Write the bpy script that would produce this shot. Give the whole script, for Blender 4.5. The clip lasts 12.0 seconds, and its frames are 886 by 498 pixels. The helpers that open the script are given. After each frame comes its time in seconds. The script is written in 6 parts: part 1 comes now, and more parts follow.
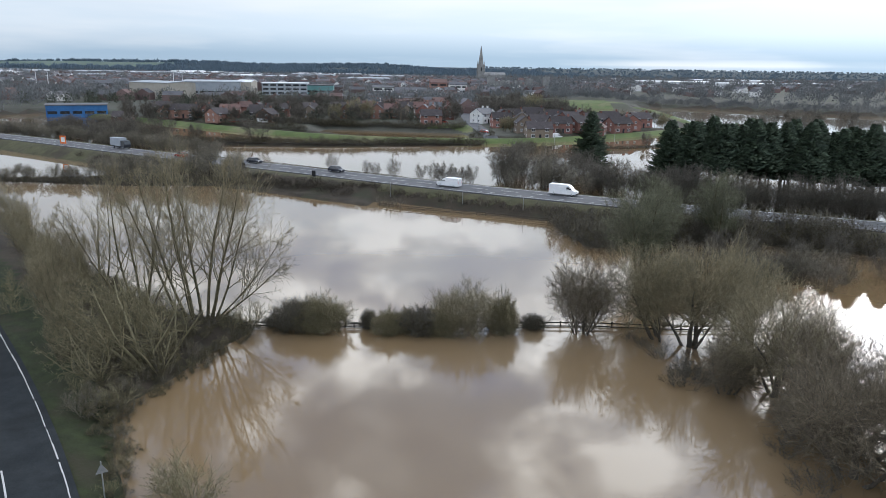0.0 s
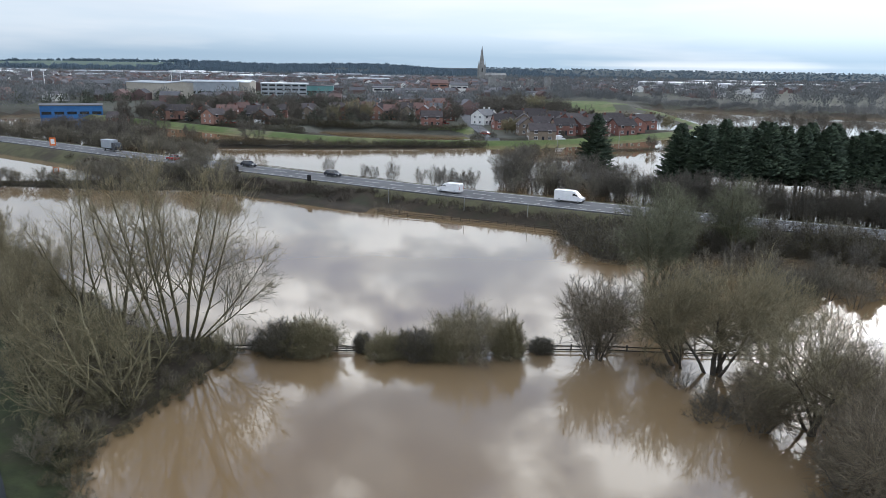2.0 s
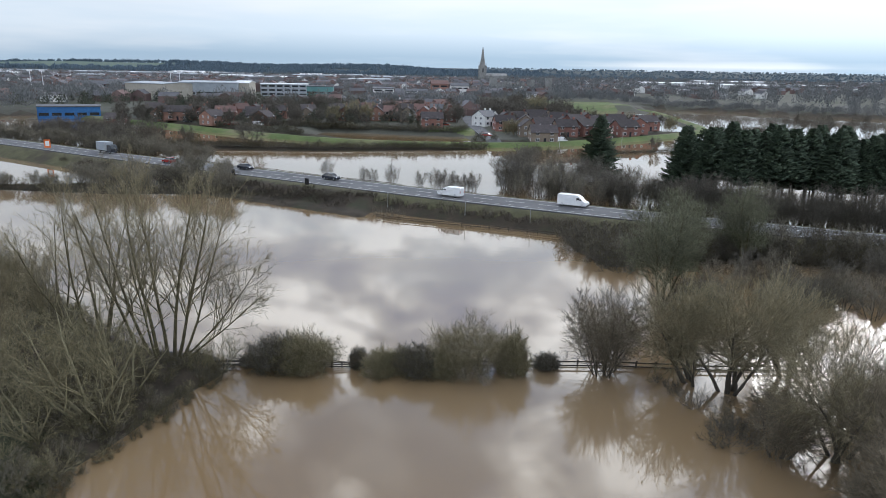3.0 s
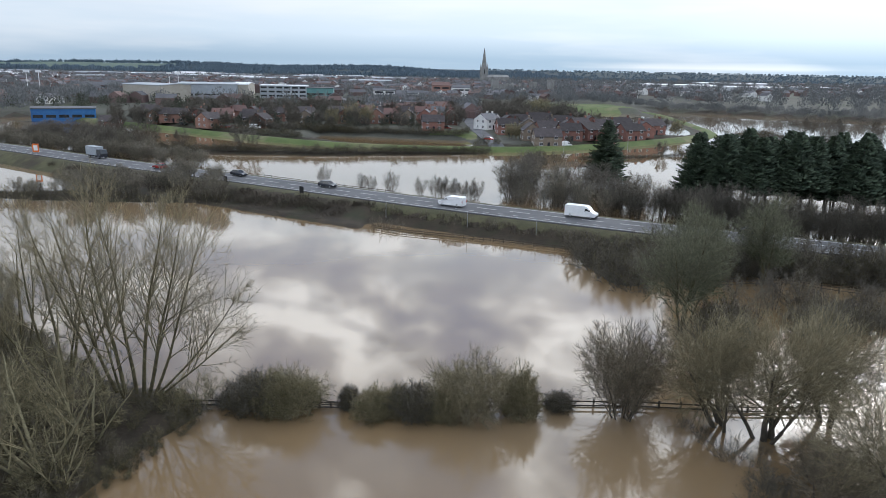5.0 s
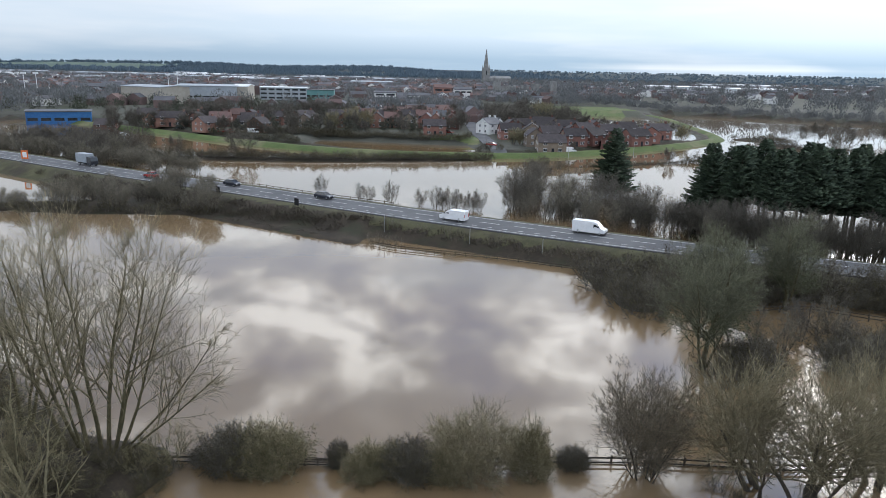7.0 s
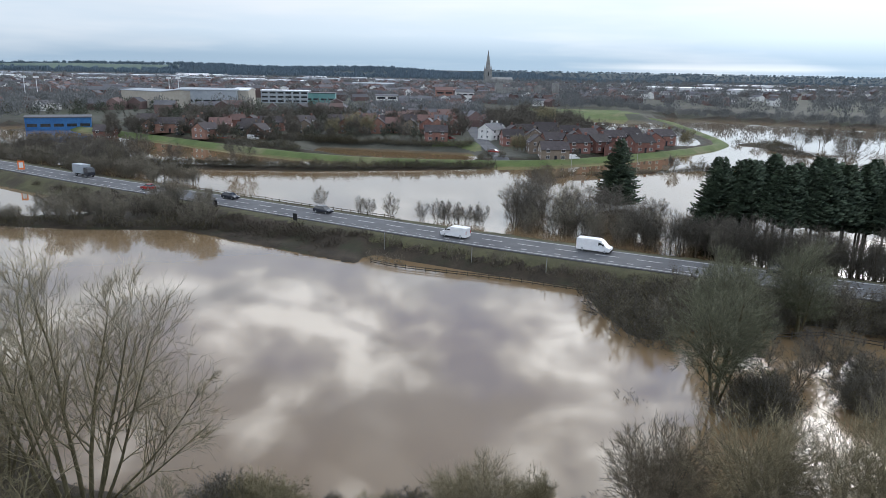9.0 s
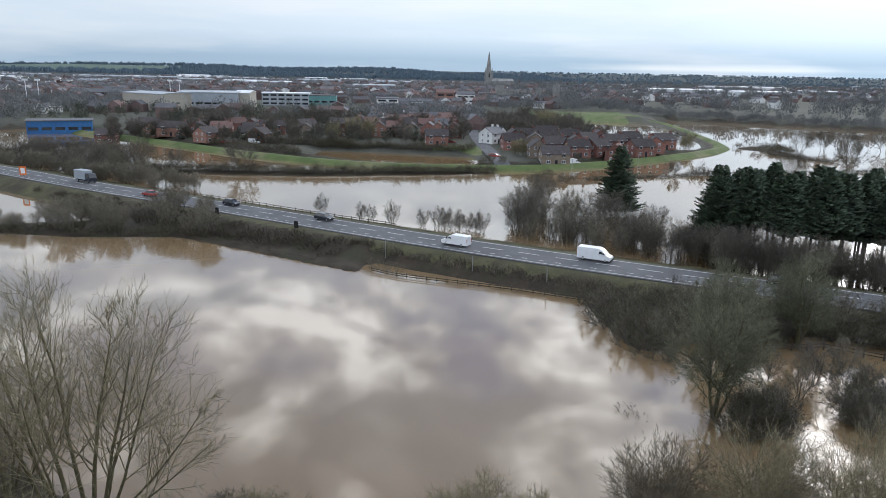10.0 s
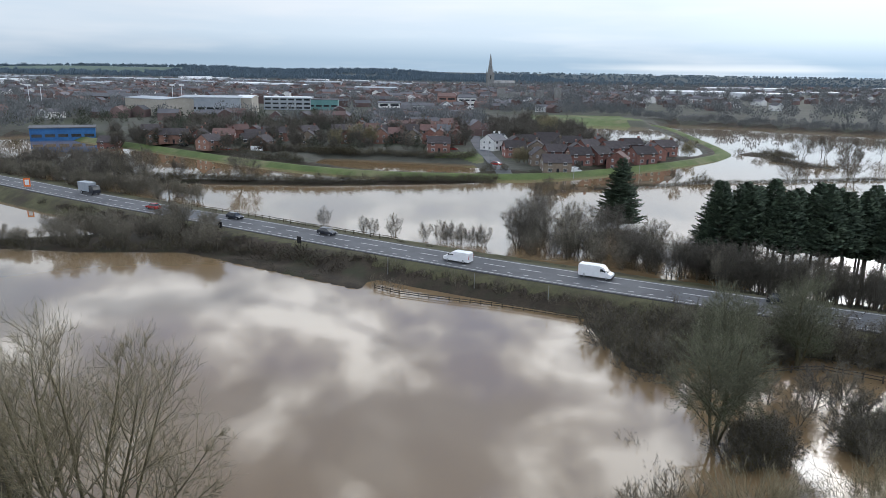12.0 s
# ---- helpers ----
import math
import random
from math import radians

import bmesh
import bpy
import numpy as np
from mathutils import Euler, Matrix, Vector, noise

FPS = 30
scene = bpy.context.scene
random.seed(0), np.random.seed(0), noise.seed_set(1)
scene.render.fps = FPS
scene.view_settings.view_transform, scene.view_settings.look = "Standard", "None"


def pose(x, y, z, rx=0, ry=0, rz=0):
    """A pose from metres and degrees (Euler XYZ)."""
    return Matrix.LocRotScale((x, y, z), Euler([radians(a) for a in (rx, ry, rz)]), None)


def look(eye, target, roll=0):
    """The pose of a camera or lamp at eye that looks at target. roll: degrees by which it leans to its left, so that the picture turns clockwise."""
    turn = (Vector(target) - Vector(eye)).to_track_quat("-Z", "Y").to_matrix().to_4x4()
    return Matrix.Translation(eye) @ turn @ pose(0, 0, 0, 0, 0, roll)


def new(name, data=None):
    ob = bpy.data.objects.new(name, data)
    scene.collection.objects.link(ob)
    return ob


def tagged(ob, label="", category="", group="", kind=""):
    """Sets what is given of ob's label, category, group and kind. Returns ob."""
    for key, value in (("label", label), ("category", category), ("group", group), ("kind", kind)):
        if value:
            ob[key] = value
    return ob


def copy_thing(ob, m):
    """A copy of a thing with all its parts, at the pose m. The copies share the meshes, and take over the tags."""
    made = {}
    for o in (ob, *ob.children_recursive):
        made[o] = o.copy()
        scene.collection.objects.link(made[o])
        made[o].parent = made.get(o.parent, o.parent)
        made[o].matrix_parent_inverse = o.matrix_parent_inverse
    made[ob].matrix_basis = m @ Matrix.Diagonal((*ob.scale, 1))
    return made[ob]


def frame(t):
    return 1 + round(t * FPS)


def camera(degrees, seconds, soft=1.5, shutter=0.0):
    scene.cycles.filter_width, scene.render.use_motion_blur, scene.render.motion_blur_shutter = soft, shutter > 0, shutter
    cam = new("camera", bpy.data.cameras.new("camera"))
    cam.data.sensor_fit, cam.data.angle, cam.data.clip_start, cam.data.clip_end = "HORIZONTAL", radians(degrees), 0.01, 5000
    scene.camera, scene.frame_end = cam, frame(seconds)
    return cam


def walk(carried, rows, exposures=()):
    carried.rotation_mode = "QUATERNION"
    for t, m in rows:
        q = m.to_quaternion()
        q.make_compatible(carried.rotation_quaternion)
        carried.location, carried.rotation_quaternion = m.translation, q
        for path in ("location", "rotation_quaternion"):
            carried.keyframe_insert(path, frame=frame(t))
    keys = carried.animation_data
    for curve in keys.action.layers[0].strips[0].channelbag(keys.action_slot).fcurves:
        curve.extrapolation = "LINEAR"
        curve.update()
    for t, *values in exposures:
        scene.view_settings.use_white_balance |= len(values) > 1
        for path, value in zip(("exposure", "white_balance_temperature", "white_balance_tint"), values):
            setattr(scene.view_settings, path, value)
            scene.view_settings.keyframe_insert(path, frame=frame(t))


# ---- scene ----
cam = camera(64.8, 12.0, 0.6)
PATH = [
    (0, (0.359, 9.172, 27.432), (0.356, 11.11, 26.938), 0.9),
    (0.5, (0.271, 10.666, 27.476), (0.269, 12.604, 26.982), 1.0),
    (1, (0.259, 12.17, 27.566), (0.256, 14.108, 27.071), 1.1),
    (1.5, (0.269, 13.944, 27.468), (0.266, 15.882, 26.975), 1.0),
    (2, (0.304, 15.658, 27.507), (0.3, 17.596, 27.014), 1.0),
    (2.5, (0.348, 17.439, 27.557), (0.343, 19.377, 27.065), 1.0),
    (3, (0.321, 19.157, 27.66), (0.315, 21.096, 27.168), 1.0),
    (5, (0.272, 26.441, 28.115), (0.263, 28.38, 27.626), 1.1),
    (5.5, (0.317, 28.185, 28.436), (0.307, 30.125, 27.947), 1.1),
    (6, (0.255, 29.701, 28.843), (0.244, 31.64, 28.354), 1.2),
    (6.5, (0.292, 31.632, 29.093), (0.28, 33.572, 28.605), 1.2),
    (7, (0.232, 33.318, 29.433), (0.219, 35.258, 28.945), 1.2),
    (9, (0.288, 36.754, 31.819), (0.269, 38.694, 31.331), 1.1),
    (9.5, (0.297, 36.822, 32.459), (0.276, 38.761, 31.973), 1.0),
    (10, (0.226, 36.812, 33.225), (0.205, 38.752, 32.739), 1.1),
    (10.5, (0.232, 36.784, 33.977), (0.21, 38.724, 33.491), 1.0),
    (11, (0.181, 36.717, 34.71), (0.157, 38.658, 34.225), 1.0),
    (11.5, (0.188, 36.753, 35.469), (0.163, 38.693, 34.983), 1.0),
    (12, (0.121, 36.758, 36.271), (0.095, 38.698, 35.786), 1.0),
]
walk(cam, [(t, look(eye, target, roll)) for t, eye, target, roll in PATH], [(0.0, 0.06, 5950, 10), (7.2, 0.05, 5950, 10), (12.0, -0.03, 5950, 10)])

# ---- sky, sun ----
SUN_AZ, SUN_EL = 36.0, 20.0          # degrees clockwise from straight ahead, and above the horizon

world = bpy.data.worlds.new("winter_sky")
scene.world = world
world.use_nodes = True


def node(tree, kind, **values):
    n = tree.nodes.new(kind)
    for key, value in values.items():
        if key in ("operation", "blend_type", "data_type", "sky_type", "sun_disc", "sun_elevation", "sun_rotation", "noise_dimensions", "feature", "distance", "air_density", "dust_density", "ozone_density", "clamp_result", "use_clamp", "interpolation_type"):
            setattr(n, key, value)
        else:
            n.inputs[key.replace("_", " ")].default_value = value
    return n


def math_node(tree, op, a, b=None, clamp=False):
    n = tree.nodes.new("ShaderNodeMath")
    n.operation, n.use_clamp = op, clamp
    for i, v in enumerate((a, b)):
        if v is None:
            continue
        if isinstance(v, (int, float)):
            n.inputs[i].default_value = v
        else:
            tree.links.new(v, n.inputs[i])
    return n.outputs[0]


def ramp_node(tree, fac, stops):
    n = tree.nodes.new("ShaderNodeValToRGB")
    el = n.color_ramp.elements
    while len(el) < len(stops):
        el.new(0.5)
    for e, (p, c) in zip(el, stops):
        e.position = p
        e.color = (*c, 1) if len(c) == 3 else c
    tree.links.new(fac, n.inputs[0])
    return n.outputs[0]


def mix_color(tree, fac, a, b, blend="MIX"):
    n = tree.nodes.new("ShaderNodeMix")
    n.data_type, n.blend_type = "RGBA", blend
    for sock, v in ((n.inputs[0], fac), (n.inputs[6], a), (n.inputs[7], b)):
        if isinstance(v, (int, float)):
            sock.default_value = v
        elif isinstance(v, tuple):
            sock.default_value = (*v, 1)
        else:
            tree.links.new(v, sock)
    return n.outputs[2]


wt = world.node_tree
wt.nodes.clear()
w_out = wt.nodes.new("ShaderNodeOutputWorld")
sky = node(wt, "ShaderNodeTexSky", sky_type="NISHITA", sun_disc=False, sun_elevation=radians(SUN_EL), sun_rotation=radians(SUN_AZ))
w_dir = wt.nodes.new("ShaderNodeTexCoord").outputs["Generated"]
w_sep = wt.nodes.new("ShaderNodeSeparateXYZ")
wt.links.new(w_dir, w_sep.inputs[0])
w_up = math_node(wt, "MAXIMUM", w_sep.outputs[2], 0.0)
w_den = math_node(wt, "ADD", w_up, 0.25)
w_uv = wt.nodes.new("ShaderNodeCombineXYZ")
wt.links.new(math_node(wt, "DIVIDE", w_sep.outputs[0], w_den), w_uv.inputs[0])
wt.links.new(math_node(wt, "DIVIDE", w_sep.outputs[1], w_den), w_uv.inputs[1])


def w_noise(scale, detail, offset, rough=0.55, distort=0.3):
    m = wt.nodes.new("ShaderNodeMapping")
    m.inputs["Location"].default_value = offset
    wt.links.new(w_uv.outputs[0], m.inputs[0])
    n = node(wt, "ShaderNodeTexNoise", Scale=scale, Detail=detail, Roughness=rough, Distortion=distort)
    wt.links.new(m.outputs[0], n.inputs["Vector"])
    return n.outputs["Fac"]


big = w_noise(2.6, 5, (5.3, 2.9, 0), 0.5)
small = w_noise(4.2, 6, (8.4, 5.2, 0), 0.5, 0.15)
# cloud body: grey bases to bright tops
cloud_hi = ramp_node(wt, small, [(0.36, (0.47, 0.60, 0.92)), (0.45, (0.90, 0.98, 1.16)), (0.51, (1.5, 1.52, 1.56)), (0.60, (2.9, 2.84, 2.72))])
# the low sheet of cloud, paler upwards, with bright breaks close to the horizon
sheet = ramp_node(wt, w_up, [(0.0, (0.47, 0.58, 0.67)), (0.018, (0.43, 0.55, 0.65)), (0.05, (0.72, 0.81, 0.87)), (0.10, (0.84, 0.90, 0.94))])
streak_map = wt.nodes.new("ShaderNodeMapping")
streak_map.inputs["Scale"].default_value = (2.2, 2.2, 18.0)
streak_map.inputs["Location"].default_value = (0.35, 0.2, 0.1)
wt.links.new(w_dir, streak_map.inputs[0])
streak = node(wt, "ShaderNodeTexNoise", Scale=1.0, Detail=4, Roughness=0.55)
wt.links.new(streak_map.outputs[0], streak.inputs["Vector"])
sheet = mix_color(wt, math_node(wt, "MULTIPLY", ramp_node(wt, streak.outputs["Fac"], [(0.48, (0, 0, 0)), (0.70, (1, 1, 1))]), 0.5), sheet, (1.0, 0.98, 0.95))
# a long bright break low in the sky
side = ramp_node(wt, w_sep.outputs[0], [(0.14, (0, 0, 0)), (0.26, (1, 1, 1))])
band = ramp_node(wt, w_up, [(0.009, (0, 0, 0)), (0.012, (1, 1, 1)), (0.014, (1, 1, 1)), (0.018, (0, 0, 0))])
rift = ramp_node(wt, streak.outputs["Fac"], [(0.42, (0.1, 0.1, 0.1)), (0.58, (1, 1, 1))])
sheet = mix_color(wt, math_node(wt, "MULTIPLY", math_node(wt, "MULTIPLY", side, band), math_node(wt, "MULTIPLY", rift, 0.6)), sheet, (0.98, 0.97, 0.93))
# brighter towards the hidden sun
sun_dot = wt.nodes.new("ShaderNodeVectorMath")
sun_dot.operation = "DOT_PRODUCT"
wt.links.new(w_dir, sun_dot.inputs[0])
sun_dot.inputs[1].default_value = (math.sin(radians(SUN_AZ)) * math.cos(radians(SUN_EL)), math.cos(radians(SUN_AZ)) * math.cos(radians(SUN_EL)), math.sin(radians(SUN_EL)))
glow = ramp_node(wt, sun_dot.outputs["Value"], [(0.5, (0.92, 0.92, 0.92)), (0.90, (1.10, 1.10, 1.09)), (0.97, (1.35, 1.34, 1.32)), (1.0, (2.0, 1.97, 1.92))])
lift = ramp_node(wt, w_up, [(0.15, (0, 0, 0)), (0.36, (1, 1, 1))])
cloud = mix_color(wt, 1.0, mix_color(wt, lift, sheet, cloud_hi), glow, "MULTIPLY")
gap = ramp_node(wt, big, [(0.48, (1, 1, 1)), (0.57, (0, 0, 0))])
gap = math_node(wt, "SUBTRACT", 1.0, math_node(wt, "MULTIPLY", math_node(wt, "SUBTRACT", 1.0, gap), math_node(wt, "MULTIPLY", lift, 0.85)))
bg_sky = node(wt, "ShaderNodeBackground", Strength=0.15)
wt.links.new(sky.outputs[0], bg_sky.inputs[0])
bg_cloud = node(wt, "ShaderNodeBackground", Strength=1.0)
wt.links.new(cloud, bg_cloud.inputs[0])
w_mix = wt.nodes.new("ShaderNodeMixShader")
wt.links.new(gap, w_mix.inputs[0])
wt.links.new(bg_sky.outputs[0], w_mix.inputs[1])
wt.links.new(bg_cloud.outputs[0], w_mix.inputs[2])
wt.links.new(w_mix.outputs[0], w_out.inputs[0])

sun_data = bpy.data.lights.new("sun", "SUN")
sun_data.energy, sun_data.angle, sun_data.color = 0.6, radians(20), (1.0, 0.93, 0.84)
sun = new("sun", sun_data)
sun_way = Vector((math.sin(radians(SUN_AZ)) * math.cos(radians(SUN_EL)), math.cos(radians(SUN_AZ)) * math.cos(radians(SUN_EL)), math.sin(radians(SUN_EL))))
sun.matrix_world = look(tuple(sun_way * 500), (0, 0, 0))
scene.view_settings.exposure = 0.0

# ---- materials ----
def surface(name, dark, light, scale=3.0, rough=0.8, bump=0.15, fine=6.0, metal=0.0, spread=0.0, island=0.0, stain=None, spec=0.3):
    """A procedural surface: two scales of noise between two colours, bump, and a value spread by object or by island."""
    m = bpy.data.materials.new(name)
    m.use_nodes = True
    t = m.node_tree
    p = t.nodes["Principled BSDF"]
    p.inputs["Roughness"].default_value, p.inputs["Metallic"].default_value = rough, metal
    p.inputs["Specular IOR Level"].default_value = spec
    co = t.nodes.new("ShaderNodeTexCoord").outputs["Object"]
    coarse = node(t, "ShaderNodeTexNoise", Scale=scale, Detail=5, Roughness=0.6)
    grain = node(t, "ShaderNodeTexNoise", Scale=scale * fine, Detail=4, Roughness=0.65)
    for n in (coarse, grain):
        t.links.new(co, n.inputs["Vector"])
    f = math_node(t, "ADD", math_node(t, "MULTIPLY", coarse.outputs["Fac"], 0.6), math_node(t, "MULTIPLY", grain.outputs["Fac"], 0.4))
    col = ramp_node(t, f, [(0.36, dark), (0.64, light)])
    if stain:
        s = node(t, "ShaderNodeTexNoise", Scale=scale * 0.35, Detail=6, Roughness=0.7)
        t.links.new(co, s.inputs["Vector"])
        col = mix_color(t, ramp_node(t, s.outputs["Fac"], [(0.50, (0, 0, 0)), (0.66, (1, 1, 1))]), col, stain)
    if spread or island:
        r = t.nodes.new("ShaderNodeObjectInfo").outputs["Random"] if spread else t.nodes.new("ShaderNodeNewGeometry").outputs["Random Per Island"]
        amount = spread or island
        v = math_node(t, "ADD", math_node(t, "MULTIPLY", r, 2 * amount), 1 - amount)
        hsv = t.nodes.new("ShaderNodeHueSaturation")
        t.links.new(v, hsv.inputs["Value"])
        t.links.new(col, hsv.inputs["Color"])
        col = hsv.outputs[0]
    t.links.new(col, p.inputs["Base Color"])
    if bump:
        b = node(t, "ShaderNodeBump", Strength=bump, Distance=0.05)
        t.links.new(grain.outputs["Fac"], b.inputs["Height"])
        t.links.new(b.outputs[0], p.inputs["Normal"])
    return m


M = {
    "earth": surface("wet_scrub_earth", (0.024, 0.020, 0.014), (0.060, 0.047, 0.032), 0.35, 0.9, 0.5, 9, stain=(0.035, 0.038, 0.020)),
    "grass": surface("mown_bank_grass", (0.062, 0.092, 0.026), (0.11, 0.145, 0.046), 0.12, 0.9, 0.4, 14, stain=(0.16, 0.155, 0.08)),
    "verge": surface("rough_winter_verge", (0.045, 0.044, 0.022), (0.095, 0.092, 0.045), 0.30, 0.9, 0.6, 12, stain=(0.045, 0.036, 0.024)),
    "town_ground": surface("town_ground", (0.0413, 0.0435, 0.0315), (0.0900, 0.0885, 0.0713), 0.05, 0.9, 0.2, 12, stain=(0.05, 0.058, 0.032)),
    # skyline fields and meadow: bluish distance haze mixed into the ground colours
    "hill": surface("far_field_haze", (0.040, 0.056, 0.064), (0.050, 0.068, 0.070), 0.004, 0.95, 0, 10, stain=(0.040, 0.055, 0.062)),
    "meadow": surface("far_green_meadow_haze", (0.070, 0.105, 0.085), (0.092, 0.130, 0.100), 0.004, 0.95, 0, 10),
    "asphalt": surface("asphalt", (0.0765, 0.0792, 0.0846), (0.1215, 0.1242, 0.1305), 0.25, 0.75, 0.2, 30, stain=(0.075, 0.076, 0.082)),
    "asphalt_dark": surface("damp_asphalt", (0.0180, 0.0210, 0.0230), (0.0340, 0.0390, 0.0420), 0.4, 0.85, 0.3, 30, stain=(0.018, 0.020, 0.021), spec=0.12),
    "paint": surface("road_paint", (0.35, 0.35, 0.34), (0.62, 0.62, 0.60), 1.2, 0.6, 0.05),
    "bark": surface("bark", (0.050, 0.044, 0.035), (0.122, 0.108, 0.085), 2.5, 0.9, 0.6, 6, spread=0.15),
    "bark_green": surface("algae_bark", (0.0595, 0.0527, 0.0255), (0.1445, 0.1275, 0.0723), 2.0, 0.9, 0.6, 6, spread=0.15),
    "bark_pale": surface("pale_bark", (0.125, 0.112, 0.066), (0.28, 0.25, 0.155), 2.0, 0.9, 0.5, 6, spread=0.15),
    "twig": surface("winter_twigs", (0.098, 0.088, 0.066), (0.205, 0.184, 0.142), 1.2, 0.85, 0, 4, island=0.40),
    "twig_pale": surface("pale_twigs", (0.130, 0.114, 0.064), (0.27, 0.238, 0.142), 1.2, 0.85, 0, 4, island=0.40),
    "twig_red": surface("reddish_twigs", (0.0828, 0.0684, 0.0533), (0.1584, 0.1296, 0.0994), 1.2, 0.85, 0, 4, island=0.35),
    "twig_dark": surface("dark_twigs", (0.066, 0.060, 0.049), (0.142, 0.128, 0.104), 1.2, 0.85, 0, 4, island=0.40),
    "twig_olive": surface("olive_twigs", (0.135, 0.116, 0.068), (0.275, 0.238, 0.148), 1.2, 0.85, 0, 4, island=0.40),
    "twig_brown": surface("brown_willow_twigs", (0.098, 0.081, 0.055), (0.205, 0.172, 0.120), 1.2, 0.85, 0, 4, island=0.40),
    "twig_green": surface("greenish_twigs", (0.090, 0.092, 0.058), (0.180, 0.180, 0.118), 1.2, 0.85, 0, 4, island=0.40),
    "twig_bank": surface("dark_bank_twigs", (0.036, 0.030, 0.024), (0.082, 0.066, 0.050), 1.2, 0.85, 0, 4, island=0.40),
    "leaf": surface("bramble_leaf", (0.040, 0.034, 0.015), (0.098, 0.084, 0.038), 0.8, 0.75, 0, 5, island=0.5),
    "leaf_olive": surface("olive_leaf", (0.0600, 0.0576, 0.0224), (0.1440, 0.1320, 0.0528), 0.8, 0.75, 0, 5, island=0.45),
    "ivy": surface("ivy_leaf", (0.0400, 0.0520, 0.0224), (0.0960, 0.1120, 0.0464), 0.8, 0.6, 0, 5, island=0.45),
    "needle": surface("conifer_needles", (0.032, 0.050, 0.034), (0.088, 0.116, 0.072), 0.5, 0.8, 0, 6, island=0.6),
    # far trees: bare twig colour lightened and blued to stand in for haze
    "far_twig_haze": surface("far_bare_wood_haze", (0.125, 0.134, 0.138), (0.210, 0.214, 0.208), 0.03, 0.95, 0, 8, island=0.15),
    "garden_leaf": surface("evergreen_garden_leaf", (0.034, 0.042, 0.030), (0.090, 0.098, 0.066), 0.3, 0.8, 0, 6, island=0.45),
    # skyline woods: blue distance haze painted into the base colours
    "hill_wood_haze": surface("hill_woodland_haze", (0.122, 0.166, 0.206), (0.134, 0.180, 0.218), 0.01, 0.95, 0, 8, island=0.06),
    "plain_wood_haze": surface("far_plain_woodland_haze", (0.135, 0.178, 0.212), (0.150, 0.194, 0.228), 0.01, 0.95, 0, 8, island=0.05),
    # far houses: brick and roof colours greyed in imitation of distance haze
    "far_brick_haze": surface("far_brick_haze", (0.125, 0.088, 0.084), (0.200, 0.142, 0.130), 0.02, 0.9, 0, 6, island=0.35),
    "far_tile_haze": surface("far_roof_haze", (0.085, 0.087, 0.098), (0.150, 0.145, 0.152), 0.02, 0.85, 0, 6, island=0.35),
    "far_clay_haze": surface("far_clay_roof_haze", (0.1080, 0.0720, 0.0648), (0.1584, 0.1080, 0.0972), 0.02, 0.85, 0, 6, island=0.3),
    "moss": surface("verge_grass", (0.012, 0.0170, 0.0060), (0.034, 0.0440, 0.0140), 0.8, 0.9, 0.8, 10, stain=(0.032, 0.030, 0.016)),
    "wood": surface("weathered_fence_wood", (0.035, 0.028, 0.022), (0.10, 0.085, 0.065), 4.0, 0.85, 0.3),
    "brick_red": surface("red_brick", (0.155, 0.075, 0.062), (0.265, 0.138, 0.112), 0.8, 0.85, 0.2, 12, spread=0.3),
    "brick_pink": surface("orange_brick", (0.23, 0.125, 0.098), (0.34, 0.20, 0.155), 0.8, 0.85, 0.2, 12, spread=0.2),
    "brick_tan": surface("buff_brick", (0.1760, 0.1400, 0.1080), (0.2560, 0.2080, 0.1640), 0.8, 0.85, 0.2, 12, spread=0.15),
    "render_white": surface("white_render", (0.62, 0.62, 0.60), (0.80, 0.80, 0.78), 0.5, 0.8, 0.05, 8, spread=0.06),
    "tile_dark": surface("dark_roof_tile", (0.035, 0.030, 0.032), (0.075, 0.065, 0.065), 0.9, 0.8, 0.3, 10, spread=0.3),
    "tile_red": surface("clay_roof_tile", (0.10, 0.062, 0.055), (0.16, 0.10, 0.088), 0.9, 0.8, 0.3, 10, spread=0.25),
    "slate": surface("slate_roof", (0.0630, 0.0665, 0.0735), (0.1260, 0.1295, 0.1400), 0.9, 0.6, 0.2, 10, spread=0.2),
    "stone": surface("church_stone", (0.20, 0.20, 0.19), (0.34, 0.34, 0.33), 0.15, 0.9, 0.3, 8, stain=(0.14, 0.14, 0.135)),
    "clad_grey": surface("grey_cladding", (0.28, 0.31, 0.34), (0.38, 0.41, 0.44), 0.05, 0.5, 0.02, 8),
    "clad_beige": surface("beige_cladding", (0.34, 0.31, 0.26), (0.44, 0.41, 0.35), 0.05, 0.6, 0.02, 8),
    "clad_white": surface("white_roof_sheet", (0.60, 0.62, 0.64), (0.80, 0.82, 0.84), 0.03, 0.5, 0.02, 8),
    "clad_blue": surface("blue_cladding", (0.025, 0.10, 0.27), (0.05, 0.17, 0.40), 0.1, 0.5, 0.02, 8),
    "clad_teal": surface("teal_cladding", (0.10, 0.22, 0.22), (0.16, 0.32, 0.31), 0.1, 0.5, 0.02, 8),
    "white": surface("white_paint", (0.70, 0.71, 0.72), (0.82, 0.83, 0.84), 1.0, 0.35, 0.0, 5, spec=0.5),
    "black": surface("black_plastic", (0.008, 0.008, 0.009), (0.02, 0.02, 0.022), 3.0, 0.5, 0.05),
    "tyre": surface("tyre_rubber", (0.012, 0.012, 0.012), (0.03, 0.03, 0.03), 6.0, 0.8, 0.1),
    "steel": surface("galvanised_steel", (0.30, 0.31, 0.32), (0.46, 0.47, 0.48), 3.0, 0.45, 0.05, metal=0.6),
